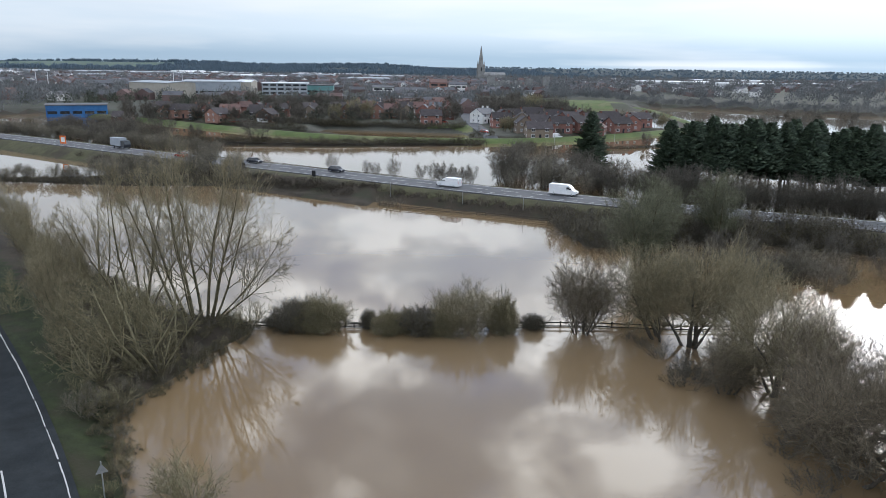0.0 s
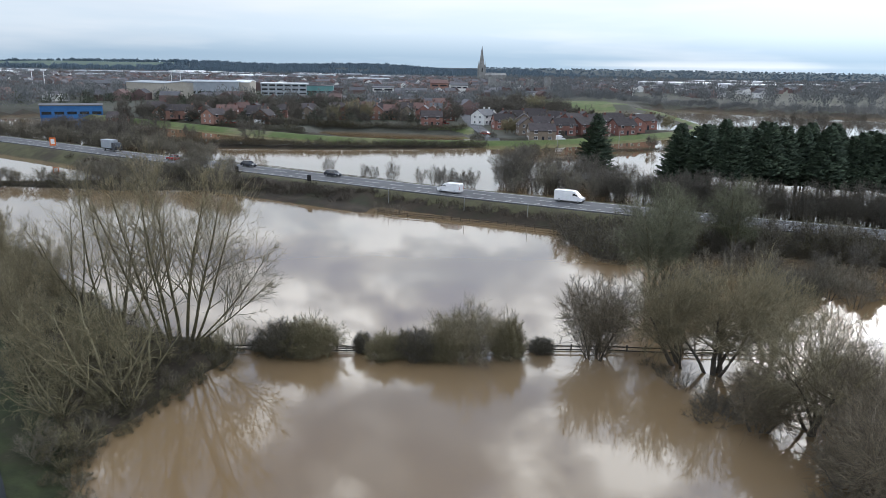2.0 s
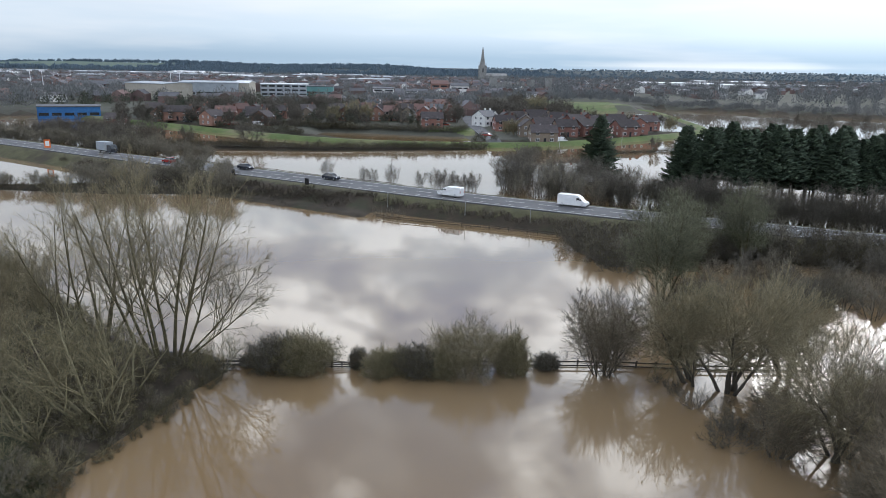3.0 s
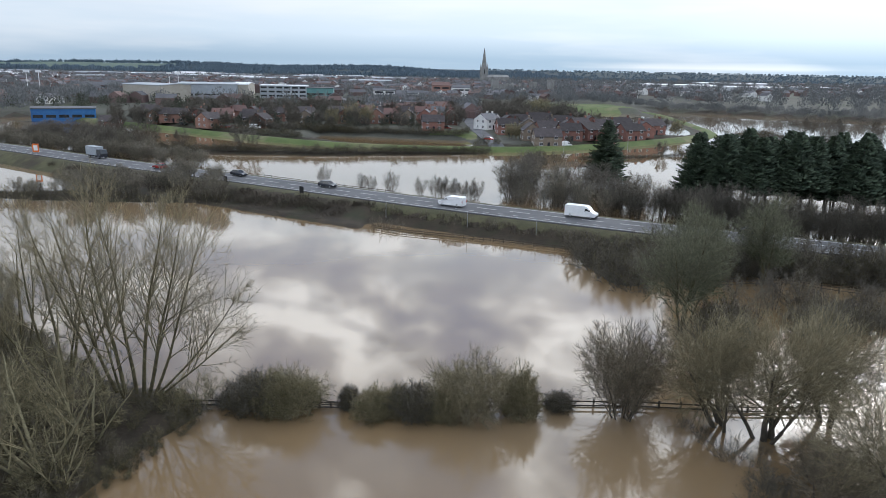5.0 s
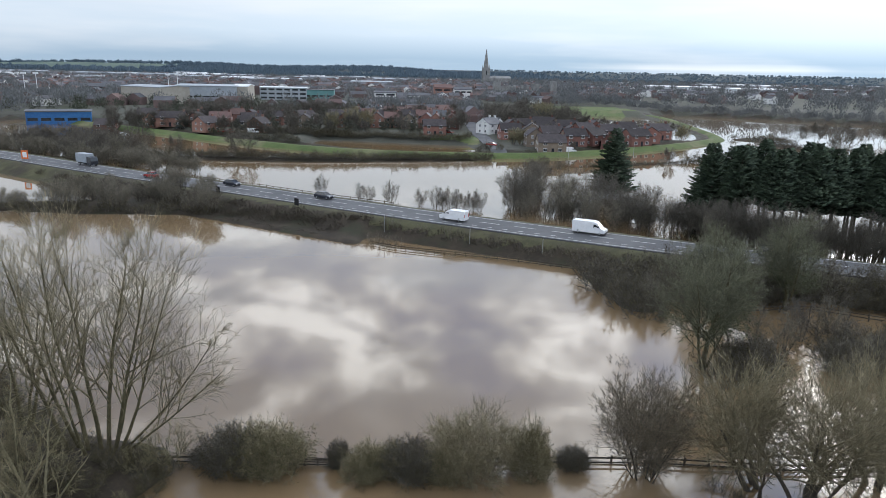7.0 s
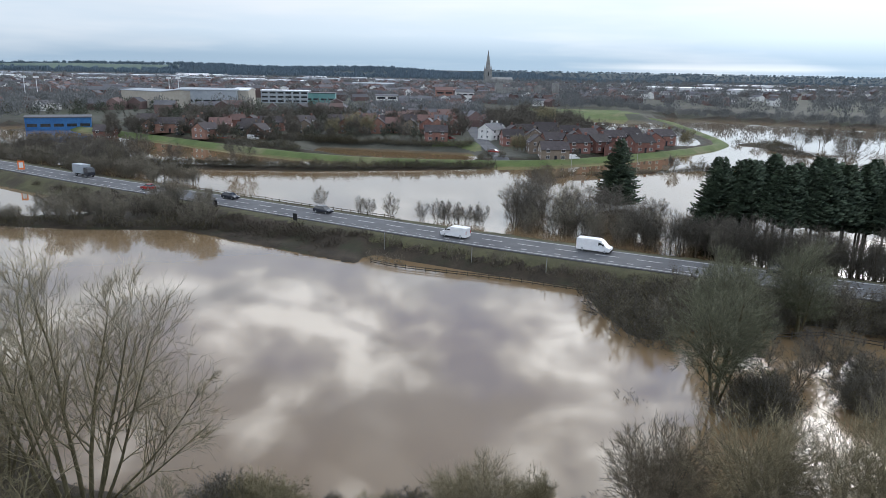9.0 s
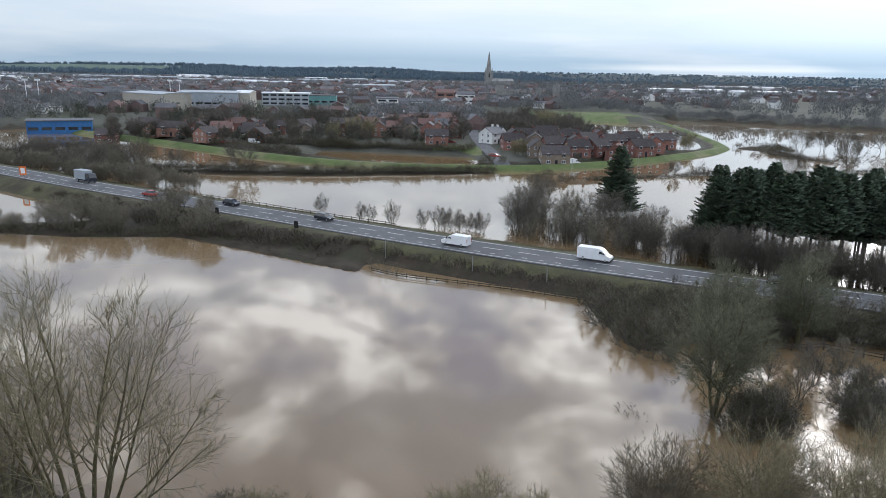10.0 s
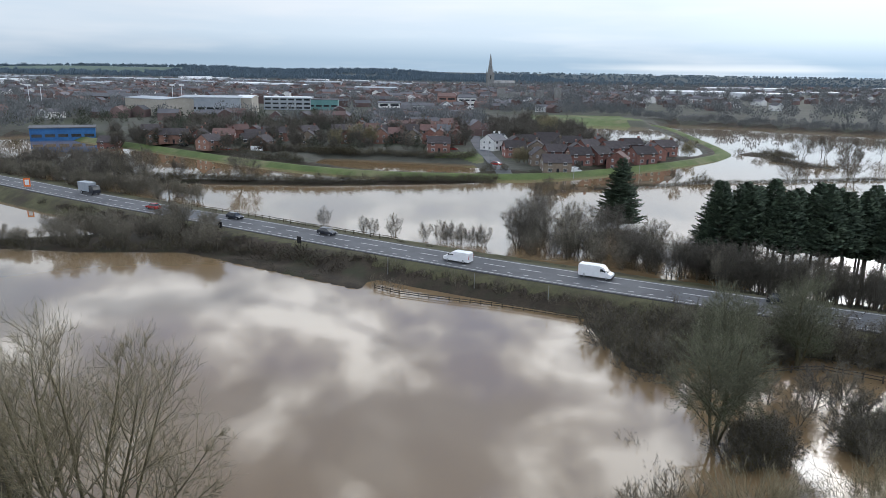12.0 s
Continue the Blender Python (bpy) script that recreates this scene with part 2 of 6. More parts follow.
    "glass": surface("dark_window_glass", (0.015, 0.018, 0.022), (0.04, 0.045, 0.05), 1.0, 0.06, 0.0, spec=0.8),
    "orange": surface("orange_sign", (0.60, 0.13, 0.03), (0.80, 0.22, 0.06), 2.0, 0.5, 0.0),
    "car_dark": surface("dark_car_paint", (0.012, 0.014, 0.02), (0.03, 0.034, 0.045), 1.0, 0.2, 0.0, spec=0.6),
    "car_silver": surface("silver_car_paint", (0.32, 0.34, 0.36), (0.45, 0.47, 0.49), 1.0, 0.25, 0.0, metal=0.4, spec=0.6),
    "car_red": surface("red_car_paint", (0.22, 0.015, 0.015), (0.34, 0.03, 0.025), 1.0, 0.25, 0.0, spec=0.6),
    "light_glass": surface("lamp_lens", (0.6, 0.6, 0.58), (0.8, 0.8, 0.78), 1.0, 0.1, 0.0, spec=0.8),
    "light_red": surface("tail_lamp_lens", (0.35, 0.01, 0.01), (0.5, 0.02, 0.02), 1.0, 0.2, 0.0, spec=0.8),
}

water_mat = bpy.data.materials.new("muddy_flood_water")
water_mat.use_nodes = True
_t = water_mat.node_tree
_p = _t.nodes["Principled BSDF"]
_co = _t.nodes.new("ShaderNodeTexCoord").outputs["Object"]
_silt = node(_t, "ShaderNodeTexNoise", Scale=0.018, Detail=4, Roughness=0.5)
_t.links.new(_co, _silt.inputs["Vector"])
_t.links.new(ramp_node(_t, _silt.outputs["Fac"], [(0.35, (0.184, 0.122, 0.060)), (0.65, (0.200, 0.146, 0.086))]), _p.inputs["Base Color"])
_p.inputs["IOR"].default_value = 1.66
_p.inputs["Specular IOR Level"].default_value = 0.5
_p.inputs["Roughness"].default_value = 0.02
_rip_map = _t.nodes.new("ShaderNodeMapping")
_rip_map.inputs["Scale"].default_value = (0.8, 1.6, 1)
_t.links.new(_co, _rip_map.inputs[0])
_rip = node(_t, "ShaderNodeTexNoise", Scale=0.9, Detail=3, Roughness=0.5)
_t.links.new(_rip_map.outputs[0], _rip.inputs["Vector"])
_bump = node(_t, "ShaderNodeBump", Strength=0.035, Distance=0.05)
_t.links.new(_rip.outputs["Fac"], _bump.inputs["Height"])
_t.links.new(_bump.outputs[0], _p.inputs["Normal"])
M["water"] = water_mat

# ---- mesh helpers ----
def mesh_of(name, verts, faces, material, smooth=False):
    me = bpy.data.meshes.new(name)
    me.from_pydata(verts, [], faces)
    for m in (material if isinstance(material, (list, tuple)) else [material]):
        me.materials.append(m)
    if smooth:
        me.polygons.foreach_set("use_smooth", [True] * len(me.polygons))
    me.update()
    return me


def part(name, me, parent, label="", m=None):
    ob = new(name, me)
    ob.parent = parent
    if m is not None:
        ob.matrix_basis = m
    return tagged(ob, label) if label else ob


class Build:
    """Collects simple solids into one vertex and face list."""

    def __init__(self):
        self.v, self.f = [], []

    def box(self, x0, x1, y0, y1, z0, z1, top=1.0):
        cx, cy, i = (x0 + x1) / 2, (y0 + y1) / 2, len(self.v)
        for z, k in ((z0, 1.0), (z1, top)):
            for x, y in ((x0, y0), (x1, y0), (x1, y1), (x0, y1)):
                self.v.append((cx + (x - cx) * k, cy + (y - cy) * k, z))
        self.f += [(i + 3, i + 2, i + 1, i), (i + 4, i + 5, i + 6, i + 7)]
        self.f += [(i + a, i + (a + 1) % 4, i + 4 + (a + 1) % 4, i + 4 + a) for a in range(4)]
        return self

    def prism(self, outline, axis, a, b):
        """outline: pairs in the plane across the axis ('x': (y, z), 'y': (x, z)), swept from a to b."""
        i, n = len(self.v), len(outline)
        for s in (a, b):
            for p, q in outline:
                self.v.append((s, p, q) if axis == "x" else (p, s, q))
        self.f += [tuple(range(i, i + n)), tuple(range(i + 2 * n - 1, i + n - 1, -1))]
        self.f += [(i + k, i + n + k, i + n + (k + 1) % n, i + (k + 1) % n) for k in range(n)]
        return self

    def tube(self, pts, radii, n=6, cap=True):
        i, k = len(self.v), len(pts)
        for j, p in enumerate(pts):
            q0, q1 = Vector(pts[max(j - 1, 0)]), Vector(pts[min(j + 1, k - 1)])
            d = (q1 - q0).normalized()
            a = d.cross(Vector((0.31, 0.95, 0.05)) if abs(d.z) > 0.5 else Vector((0, 0, 1))).normalized()
            b = d.cross(a)
            for s in range(n):
                an = 2 * math.pi * s / n
                w = Vector(p) + (a * math.cos(an) + b * math.sin(an)) * radii[j]
                self.v.append(tuple(w))
        for j in range(k - 1):
            for s in range(n):
                self.f.append((i + j * n + s, i + j * n + (s + 1) % n, i + (j + 1) * n + (s + 1) % n, i + (j + 1) * n + s))
        if cap:
            self.f += [tuple(range(i + n - 1, i - 1, -1)), tuple(range(i + (k - 1) * n, i + k * n))]
        return self

    def mesh(self, name, material, smooth=False):
        me = mesh_of(name, self.v, self.f, material, smooth)
        bm = bmesh.new()
        bm.from_mesh(me)
        bmesh.ops.recalc_face_normals(bm, faces=bm.faces)
        bm.to_mesh(me)
        bm.free()
        return me


# ---- plan of the land ----
BYPASS = [(-900, 690), (-400, 400), (-250, 312), (-139, 247.5), (-100, 221.5), (-51, 193.0), (-24, 176.8), (0, 162.8), (20, 152.3), (37, 144), (60, 133), (100, 115), (200, 72), (420, -15)]
LANE = [(22, -20), (8, 0), (-6, 18.5), (-25.2, 45.4), (-29, 50.8), (-37.1, 61.4), (-47.6, 74), (-75, 106), (-120, 158), (-160, 205)]
LEVEE = [(-230, 425), (-175, 388), (-126, 352), (-95, 327), (-67, 308), (-42.5, 295), (-21, 289), (12, 288.5), (33, 292), (56, 306), (90, 333), (117, 360), (131, 380), (137, 400), (141, 430), (146, 470), (155, 540), (154, 580), (132, 614), (98, 634), (60, 642)]


def line_distance(X, Y, line):
    """Signed distance to a polyline (left of its way is positive)."""
    best, side = np.full(X.shape, 1e9), np.zeros(X.shape)
    for (x0, y0), (x1, y1) in zip(line[:-1], line[1:]):
        dx, dy = x1 - x0, y1 - y0
        t = np.clip(((X - x0) * dx + (Y - y0) * dy) / (dx * dx + dy * dy), 0, 1)
        d = np.hypot(X - x0 - t * dx, Y - y0 - t * dy)
        s = np.sign(dx * (Y - y0) - dy * (X - x0))
        near = d < best
        best, side = np.where(near, d, best), np.where(near, s, side)
    return best * side


def inside_distance(X, Y, poly):
    """Distance to a polygon's edge, positive inside."""
    d = np.abs(line_distance(X, Y, poly + poly[:1]))
    inside = np.zeros(X.shape, bool)
    for (x0, y0), (x1, y1) in zip(poly, poly[1:] + poly[:1]):
        cross = (y0 > Y) != (y1 > Y)
        with np.errstate(divide="ignore", invalid="ignore"):
            inside ^= cross & (X < (x1 - x0) * (Y - y0) / (y1 - y0 + 1e-12) + x0)
    return np.where(inside, d, -d)


LANE_LAND = [(40, -40), (20, 10), (4, 28), (-13, 40), (-18, 47), (-22.5, 54), (-26, 61), (-23.5, 67), (-22, 74), (-19.5, 79), (-21, 83.5), (-30, 86), (-36, 90), (-46, 98), (-60, 114), (-88, 142), (-118, 168), (-150, 200), (-260, 200), (-260, -40)]
RIGHT_LAND = [(19, 139), (20.5, 128), (22.5, 119), (27, 117), (31, 122.5), (38, 123.5), (46, 124.5), (52, 123.5), (60, 119.5), (90, 106), (130, 90), (130, 104), (80, 126), (40, 142)]
LEFT_ISLE = [(-120, 176), (-92, 173), (-75, 171.5), (-60, 172.5), (-50, 174), (-44, 186), (-62, 196), (-76, 196), (-84, 188), (-100, 184), (-122, 186)]
HEDGE_ISLE = [(-130, 262), (-100, 262), (-45, 263), (0, 273.5), (17, 281), (16, 284), (-8, 282), (-35, 278), (-60, 274), (-98, 273), (-130, 276)]
TOWN = [(-230, 420), (-175, 390), (-126, 354), (-95, 329), (-67, 310), (-42.5, 297), (-21, 291), (12, 290), (33, 294), (56, 308), (90, 335), (117, 362), (131, 382), (137, 402), (141, 432), (146, 472), (155, 542), (154, 580), (176, 613), (220, 596), (301, 534), (420, 470), (700, 380), (1500, 250), (4900, 0), (4900, 4900), (-4900, 4900), (-4900, 900), (-800, 640), (-330, 420), (-260, 385)]
POND_A = [(-58, 322), (-40, 306), (-21, 299), (6, 298), (11, 303), (10, 316), (8, 327), (-12, 331), (-36, 337), (-56, 339)]
POND_B = [(98, 363), (112, 369), (124, 388), (130, 410), (134, 440), (138, 475), (146, 545), (143, 575), (110, 585), (80, 560), (76, 470), (88, 410), (100, 395)]
SPIT = [(141, 389), (150, 376), (146, 362), (152, 346), (161, 333), (163, 335), (156, 350), (153, 364), (158, 380), (166, 392), (150, 398)]


def ground_height(X, Y):
    h = np.full(X.shape, -1.6)

    def raise_poly(h, poly, top, slope=0.35, low=-0.5):
        return np.maximum(h, np.minimum(top, low + slope * (inside_distance(X, Y, poly) + 1.2)))

    h = raise_poly(h, LANE_LAND, 1.0, 0.28)
    h = raise_poly(h, RIGHT_LAND, 0.7, 0.2)
    h = raise_poly(h, LEFT_ISLE, 0.6, 0.2)
    h = raise_poly(h, HEDGE_ISLE, 0.8, 0.25)
    h = raise_poly(h, SPIT, 0.7, 0.3)
    # the town rises gently away from the river
    town = np.clip((Y - 330) / 600, 0, 1) * 4 + 2.2 + np.clip((Y - 900) / 2500, 0, 1) * 4
    h = np.maximum(h, np.minimum(town, -0.5 + 0.3 * (inside_distance(X, Y, TOWN) + 1.2)))
    for pond in (POND_A, POND_B):
        h = np.minimum(h, np.maximum(-1.2, 0.0 - 0.3 * inside_distance(X, Y, pond)))
    # levee
    d = np.abs(line_distance(X, Y, LEVEE))
    h = np.maximum(h, np.minimum(1.1, 1.1 - 0.42 * (d - 1.0)) * (d < 14) + -2.0 * (d >= 14))
    # bypass on its embankment; positive is the far side
    s = line_distance(X, Y, BYPASS)
    far = np.interp(s, [0, 6.2, 11.5, 17, 22], [2.75, 2.75, 0.75, 0.25, -1.6])
    near_left = np.interp(-s, [0, 7.6, 13.6, 15.2, 17.4, 19.5], [2.75, 2.65, 0.55, 0.45, 0.35, -1.2])
    near_right = np.interp(-s, [0, 6.4, 9.2, 10.8, 13], [2.75, 2.6, 0.95, 0.1, -1.2])
    blend = np.clip((X + 15.5) / 2.0, 0, 1) + np.clip((-86 - X) / 6.0, 0, 1)
    bank = np.where(s > 0, far, near_left * (1 - blend) + near_right * blend)
    h = np.maximum(h, np.where(np.abs(s) < 24, bank, -2))
    # lane bed
    d2 = np.abs(line_distance(X, Y, LANE))
    h = np.where(d2 < 4.4, 1.05, np.where(d2 < 7, np.maximum(h, np.minimum(h, 1.1)), h))
    # hills on the skyline
    hill = (43 + 8 * np.exp(-((X + 330) / 330.0) ** 2)) * np.exp(-((Y - 3900) / 750.0) ** 2) * np.clip((120 - X) / 420, 0, 1) ** 0.8
    hill = hill * (0.82 + 0.12 * np.sin(X / 310 + 0.6) + 0.06 * np.sin(X / 120))
    rim = 40 * np.clip((Y - 3600) / 900, 0, 1)
    return np.maximum(h, np.where(Y > 2000, h + np.maximum(hill, rim), h))


def graded(lo, hi, step, a, b, growth=1.075):
    mid = list(np.arange(lo, hi + step / 2, step))
    up, p, s = [], mid[-1], step
    while p < b:
        s = min(s * growth, 110)
        p = min(p + s, b)
        up.append(p)
    down, p, s = [], mid[0], step
    while p > a:
        s = min(s * growth, 110)
        p = max(p - s, a)
        down.append(p)
    return np.array(down[::-1] + mid + up)


gx, gy = graded(-125, 165, 1.6, -4800, 4800), graded(36, 400, 1.6, -260, 4850)
GX, GY = np.meshgrid(gx, gy)
GH = ground_height(GX, GY)
rough_patch = np.array([[noise.noise((x * 0.23, y * 0.23, 0.0)) for x in gx] for y in gy])
GH = GH + rough_patch * np.where((GH > 0.1) & (GH < 2.5), 0.22, 0.05) * np.where(np.abs(line_distance(GX, GY, LANE)) < 5, 0, 1) * np.where(np.abs(line_distance(GX, GY, BYPASS)) < 6.6, 0, 1)
nx, ny = len(gx), len(gy)
idx = np.arange(nx * ny).reshape(ny, nx)
quads = np.stack([idx[:-1, :-1], idx[:-1, 1:], idx[1:, 1:], idx[1:, :-1]], -1).reshape(-1, 4)
g_me = mesh_of("ground", np.stack([GX, GY, GH], -1).reshape(-1, 3).tolist(), quads.tolist(), [M["earth"], M["grass"], M["verge"], M["town_ground"], M["hill"], M["moss"], M["meadow"]], True)
cx, cy = (GX[:-1, :-1] + GX[1:, 1:]) / 2, (GY[:-1, :-1] + GY[1:, 1:]) / 2
d_lev, d_by, d_lane = np.abs(line_distance(cx, cy, LEVEE)), np.abs(line_distance(cx, cy, BYPASS)), np.abs(line_distance(cx, cy, LANE))
in_town = inside_distance(cx, cy, TOWN)
LAWNS = [[(-9, 336), (2, 336), (12, 326), (13, 345), (6, 356), (-2, 352)], [(60, 560), (150, 590), (140, 640), (60, 650)]]
kind = np.zeros(cx.shape, int)
kind[in_town > 6] = 3
for lawn in LAWNS:
    kind[inside_distance(cx, cy, lawn) > 0] = 1
s_by = line_distance(cx, cy, BYPASS)
kind[(s_by > -8.0) & (s_by < 20)] = 2
kind[(s_by > -21) & (s_by <= -8.0)] = 0
kind[(s_by > -11.5) & (s_by <= -4.0) & (cx < -86) & (cx > -300)] = 2
kind[d_lane < 8.5] = 5
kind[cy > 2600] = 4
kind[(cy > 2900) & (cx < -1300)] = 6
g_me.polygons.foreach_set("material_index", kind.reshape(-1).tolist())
ground = tagged(new("ground", g_me), "flooded low land with scrub banks and grass", "ground", kind="structure")

w = 4800
water = tagged(new("water", mesh_of("water", [(-w, -260, 0), (w, -260, 0), (w, 1500, 0), (-w, 1500, 0)], [(0, 1, 2, 3)], M["water"])), "still brown flood water reflecting the clouds", "water", kind="structure")


def height_at(x, y):
    """The height of the ground mesh at a place."""
    i = int(np.clip(np.searchsorted(gx, x) - 1, 0, nx - 2))
    j = int(np.clip(np.searchsorted(gy, y) - 1, 0, ny - 2))
    u, v = (x - gx[i]) / (gx[i + 1] - gx[i]), (y - gy[j]) / (gy[j + 1] - gy[j])
    return float((GH[j, i] * (1 - u) + GH[j, i + 1] * u) * (1 - v) + (GH[j + 1, i] * (1 - u) + GH[j + 1, i + 1] * u) * v)


# ---- roads ----
def resample(line, step):
    out, carry = [], 0.0
    for (x0, y0), (x1, y1) in zip(line[:-1], line[1:]):
        L = math.hypot(x1 - x0, y1 - y0)
        s = carry
        while s < L:
            out.append((x0 + (x1 - x0) * s / L, y0 + (y1 - y0) * s / L))
            s += step
        carry = s - L
    return out


def soften(line, times=3):
    for _ in range(times):
        out = [line[0]]
        for a, b in zip(line[:-1], line[1:]):
            out += [(a[0] * 0.75 + b[0] * 0.25, a[1] * 0.75 + b[1] * 0.25), (a[0] * 0.25 + b[0] * 0.75, a[1] * 0.25 + b[1] * 0.75)]
        line = out + [line[-1]]
    return line


def offsets(line):
    """Points of a line with their unit normals (to the left of the way)."""
    out = []
    for i, p in enumerate(line):
        a, b = line[max(i - 1, 0)], line[min(i + 1, len(line) - 1)]
        dx, dy = b[0] - a[0], b[1] - a[1]
        n = math.hypot(dx, dy) or 1
        out.append((p[0], p[1], -dy / n, dx / n))
    return out


def ribbon(b, pts, lo, hi, z, thick):
    i = len(b.v)
    for x, y, nx_, ny_ in pts:
        for o, zz in ((lo, z), (hi, z), (hi, z - thick), (lo, z - thick)):
            b.v.append((x + nx_ * o, y + ny_ * o, zz))
    for k in range(len(pts) - 1):
        for s in range(4):
            b.f.append((i + 4 * k + s, i + 4 * k + (s + 1) % 4, i + 4 * k + 4 + (s + 1) % 4, i + 4 * k + 4 + s))
    b.f += [(i, i + 1, i + 2, i + 3), (i + 4 * len(pts) - 1, i + 4 * len(pts) - 2, i + 4 * len(pts) - 3, i + 4 * len(pts) - 4)]


def dashes(b, pts_line, offset, z, length, gap_len, width):
    fine = offsets(resample(pts_line, 1.0))
    k, n = 0, len(fine)
    while k + length < n:
        ribbon(b, fine[k:k + length + 1], offset - width / 2, offset + width / 2, z, 0.012)
        k += length + gap_len


BY = soften(BYPASS)
by_pts = offsets(resample(BY, 4.0))
b = Build()
ribbon(b, by_pts, -4.9, 4.6, 2.83, 0.25)
bypass = tagged(new("road", b.mesh("road", M["asphalt"])), "grey asphalt main road on a low embankment", "road", kind="structure")
mark_line = [p for p in BY if -260 < p[0] < 240]
b = Build()
ribbon(b, offsets(resample(mark_line, 4.0)), 3.85, 4.05, 2.845, 0.012)
part("edge_line", b.mesh("edge_line", M["paint"]), bypass, "solid white edge line")
b = Build()
ribbon(b, offsets(resample(mark_line, 4.0)), -4.3, -4.12, 2.845, 0.012)
part("edge_line", b.mesh("edge_line", M["paint"]), bypass, "solid white edge line")
b = Build()
dashes(b, mark_line, 0.55, 2.846, 4, 3, 0.22)
part("centre_dashes", b.mesh("centre_dashes", M["paint"]), bypass, "white dashed centre line")
b = Build()
dashes(b, mark_line, -2.75, 2.846, 1, 2, 0.18)
part("lane_dashes", b.mesh("lane_dashes", M["paint"]), bypass, "short white lane dashes")

LN = soften(LANE)
b = Build()
ribbon(b, offsets(resample(LN, 2.5)), -3.7, 3.6, 1.13, 0.2)
lane = tagged(new("road", b.mesh("lane", M["asphalt_dark"])), "damp dark asphalt lane beside a verge", "road", kind="structure")
b = Build()
worn = offsets(resample(LN, 0.5))
R_worn = random.Random(3)
k = 0
while k < len(worn) - 8:
    n_ = R_worn.randint(3, 7)
    side_, wide_ = -3.2 + R_worn.uniform(-0.03, 0.03), R_worn.uniform(0.03, 0.06)
    ribbon(b, worn[k:k + n_ + 1], side_ - wide_, side_ + wide_, 1.145, 0.012)
    k += n_ + (1 if R_worn.random() < 0.3 else 0)
part("edge_line", b.mesh("edge_line", M["paint"]), lane, "worn white edge line")
b = Build()
dashes(b, LN, 0.1, 1.145, 6, 3, 0.12)
part("centre_dashes", b.mesh("centre_dashes", M["paint"]), lane, "white dashed centre line")
b = Build()
TOWN_ROAD = soften([(20, 289), (18, 300), (16, 330), (12.5, 372), (11, 436), (9, 520)])
pts = offsets(resample(TOWN_ROAD, 3.0))
i0 = 0
for k in range(len(pts) - 1):
    za, zb = height_at(pts[k][0], pts[k][1]) + 0.12, height_at(pts[k + 1][0], pts[k + 1][1]) + 0.12
    i = len(b.v)
    for (x, y, nx_, ny_), z in ((pts[k], za), (pts[k + 1], zb)):
        b.v += [(x - nx_ * 3, y - ny_ * 3, z), (x + nx_ * 3, y + ny_ * 3, z), (x + nx_ * 3, y + ny_ * 3, z - 0.3), (x - nx_ * 3, y - ny_ * 3, z - 0.3)]
    b.f += [(i + s, i + (s + 1) % 4, i + 4 + (s + 1) % 4, i + 4 + s) for s in range(4)]
tagged(new("road", b.mesh("town_road", M["asphalt"])), "grey side road leading into the town", "road", kind="structure")

LV = soften(LEVEE, 2)
b = Build()
lv_pts = offsets(resample(LV, 2.0))
prof = [(-5.4, -0.5), (-3.8, 0.3), (-1.3, 1.5), (-0.5, 1.65), (0.6, 1.65), (1.4, 1.5), (3.6, 0.5), (5.0, -0.5)]
for k, (x, y, nx_, ny_) in enumerate(lv_pts):
    for o, zz in prof:
        b.v.append((x + nx_ * o, y + ny_ * o, zz + 0.12 * noise.noise((x * 0.15, y * 0.15, o))))
m_ = len(prof)
for k in range(len(lv_pts) - 1):
    for q in range(m_ - 1):
        b.f.append((k * m_ + q, (k + 1) * m_ + q, (k + 1) * m_ + q + 1, k * m_ + q + 1))
levee = tagged(new("levee", b.mesh("levee", M["grass"], True)), "mown green flood bank round the houses", "embankment", kind="structure")

# ---- trees and shrubs ----
def limb(out, pts, radii, sides):
    """A tapered tube through pts that ends in a point."""
    V, F = out
    i, k = len(V), len(pts)
    for j in range(k - 1):
        p, q = pts[j], pts[j + 1]
        dx, dy, dz = q[0] - p[0], q[1] - p[1], q[2] - p[2]
        n = math.sqrt(dx * dx + dy * dy + dz * dz) or 1e-6
        dx, dy, dz = dx / n, dy / n, dz / n
        if abs(dz) < 0.9:
            m = math.hypot(dx, dy)
            ax, ay, az = dy / m, -dx / m, 0.0
        else:
            m = math.hypot(dx, dz)
            ax, ay, az = dz / m, 0.0, -dx / m
        bx, by, bz = dy * az - dz * ay, dz * ax - dx * az, dx * ay - dy * ax
        r = radii[j]
        for s in range(sides):
            c, d = math.cos(6.2832 * s / sides) * r, math.sin(6.2832 * s / sides) * r
            V.append((p[0] + ax * c + bx * d, p[1] + ay * c + by * d, p[2] + az * c + bz * d))
    V.append(tuple(pts[-1]))
    for j in range(k - 2):
        for s in range(sides):
            t = (s + 1) % sides
            F.append((i + j * sides + s, i + j * sides + t, i + (j + 1) * sides + t, i + (j + 1) * sides + s))
    a, tip = i + (k - 2) * sides, len(V) - 1
    for s in range(sides):
        F.append((a + s, a + (s + 1) % sides, tip))


def grow(rng, spec, outs, tips, p, d, L, r, level=0):
    segs, wig, up = spec["segs"][level], spec["wiggle"][level], spec["up"][level]
    pts, dirs = [p], [d]
    for _ in range(segs):
        d = (d[0] + rng.uniform(-wig, wig), d[1] + rng.uniform(-wig, wig), d[2] + rng.uniform(-wig, wig) + up)
        n = math.sqrt(d[0] ** 2 + d[1] ** 2 + d[2] ** 2)
        d = (d[0] / n, d[1] / n, d[2] / n)
        s = L / segs
        p = (p[0] + d[0] * s, p[1] + d[1] * s, p[2] + d[2] * s)
        pts.append(p)
        dirs.append(d)
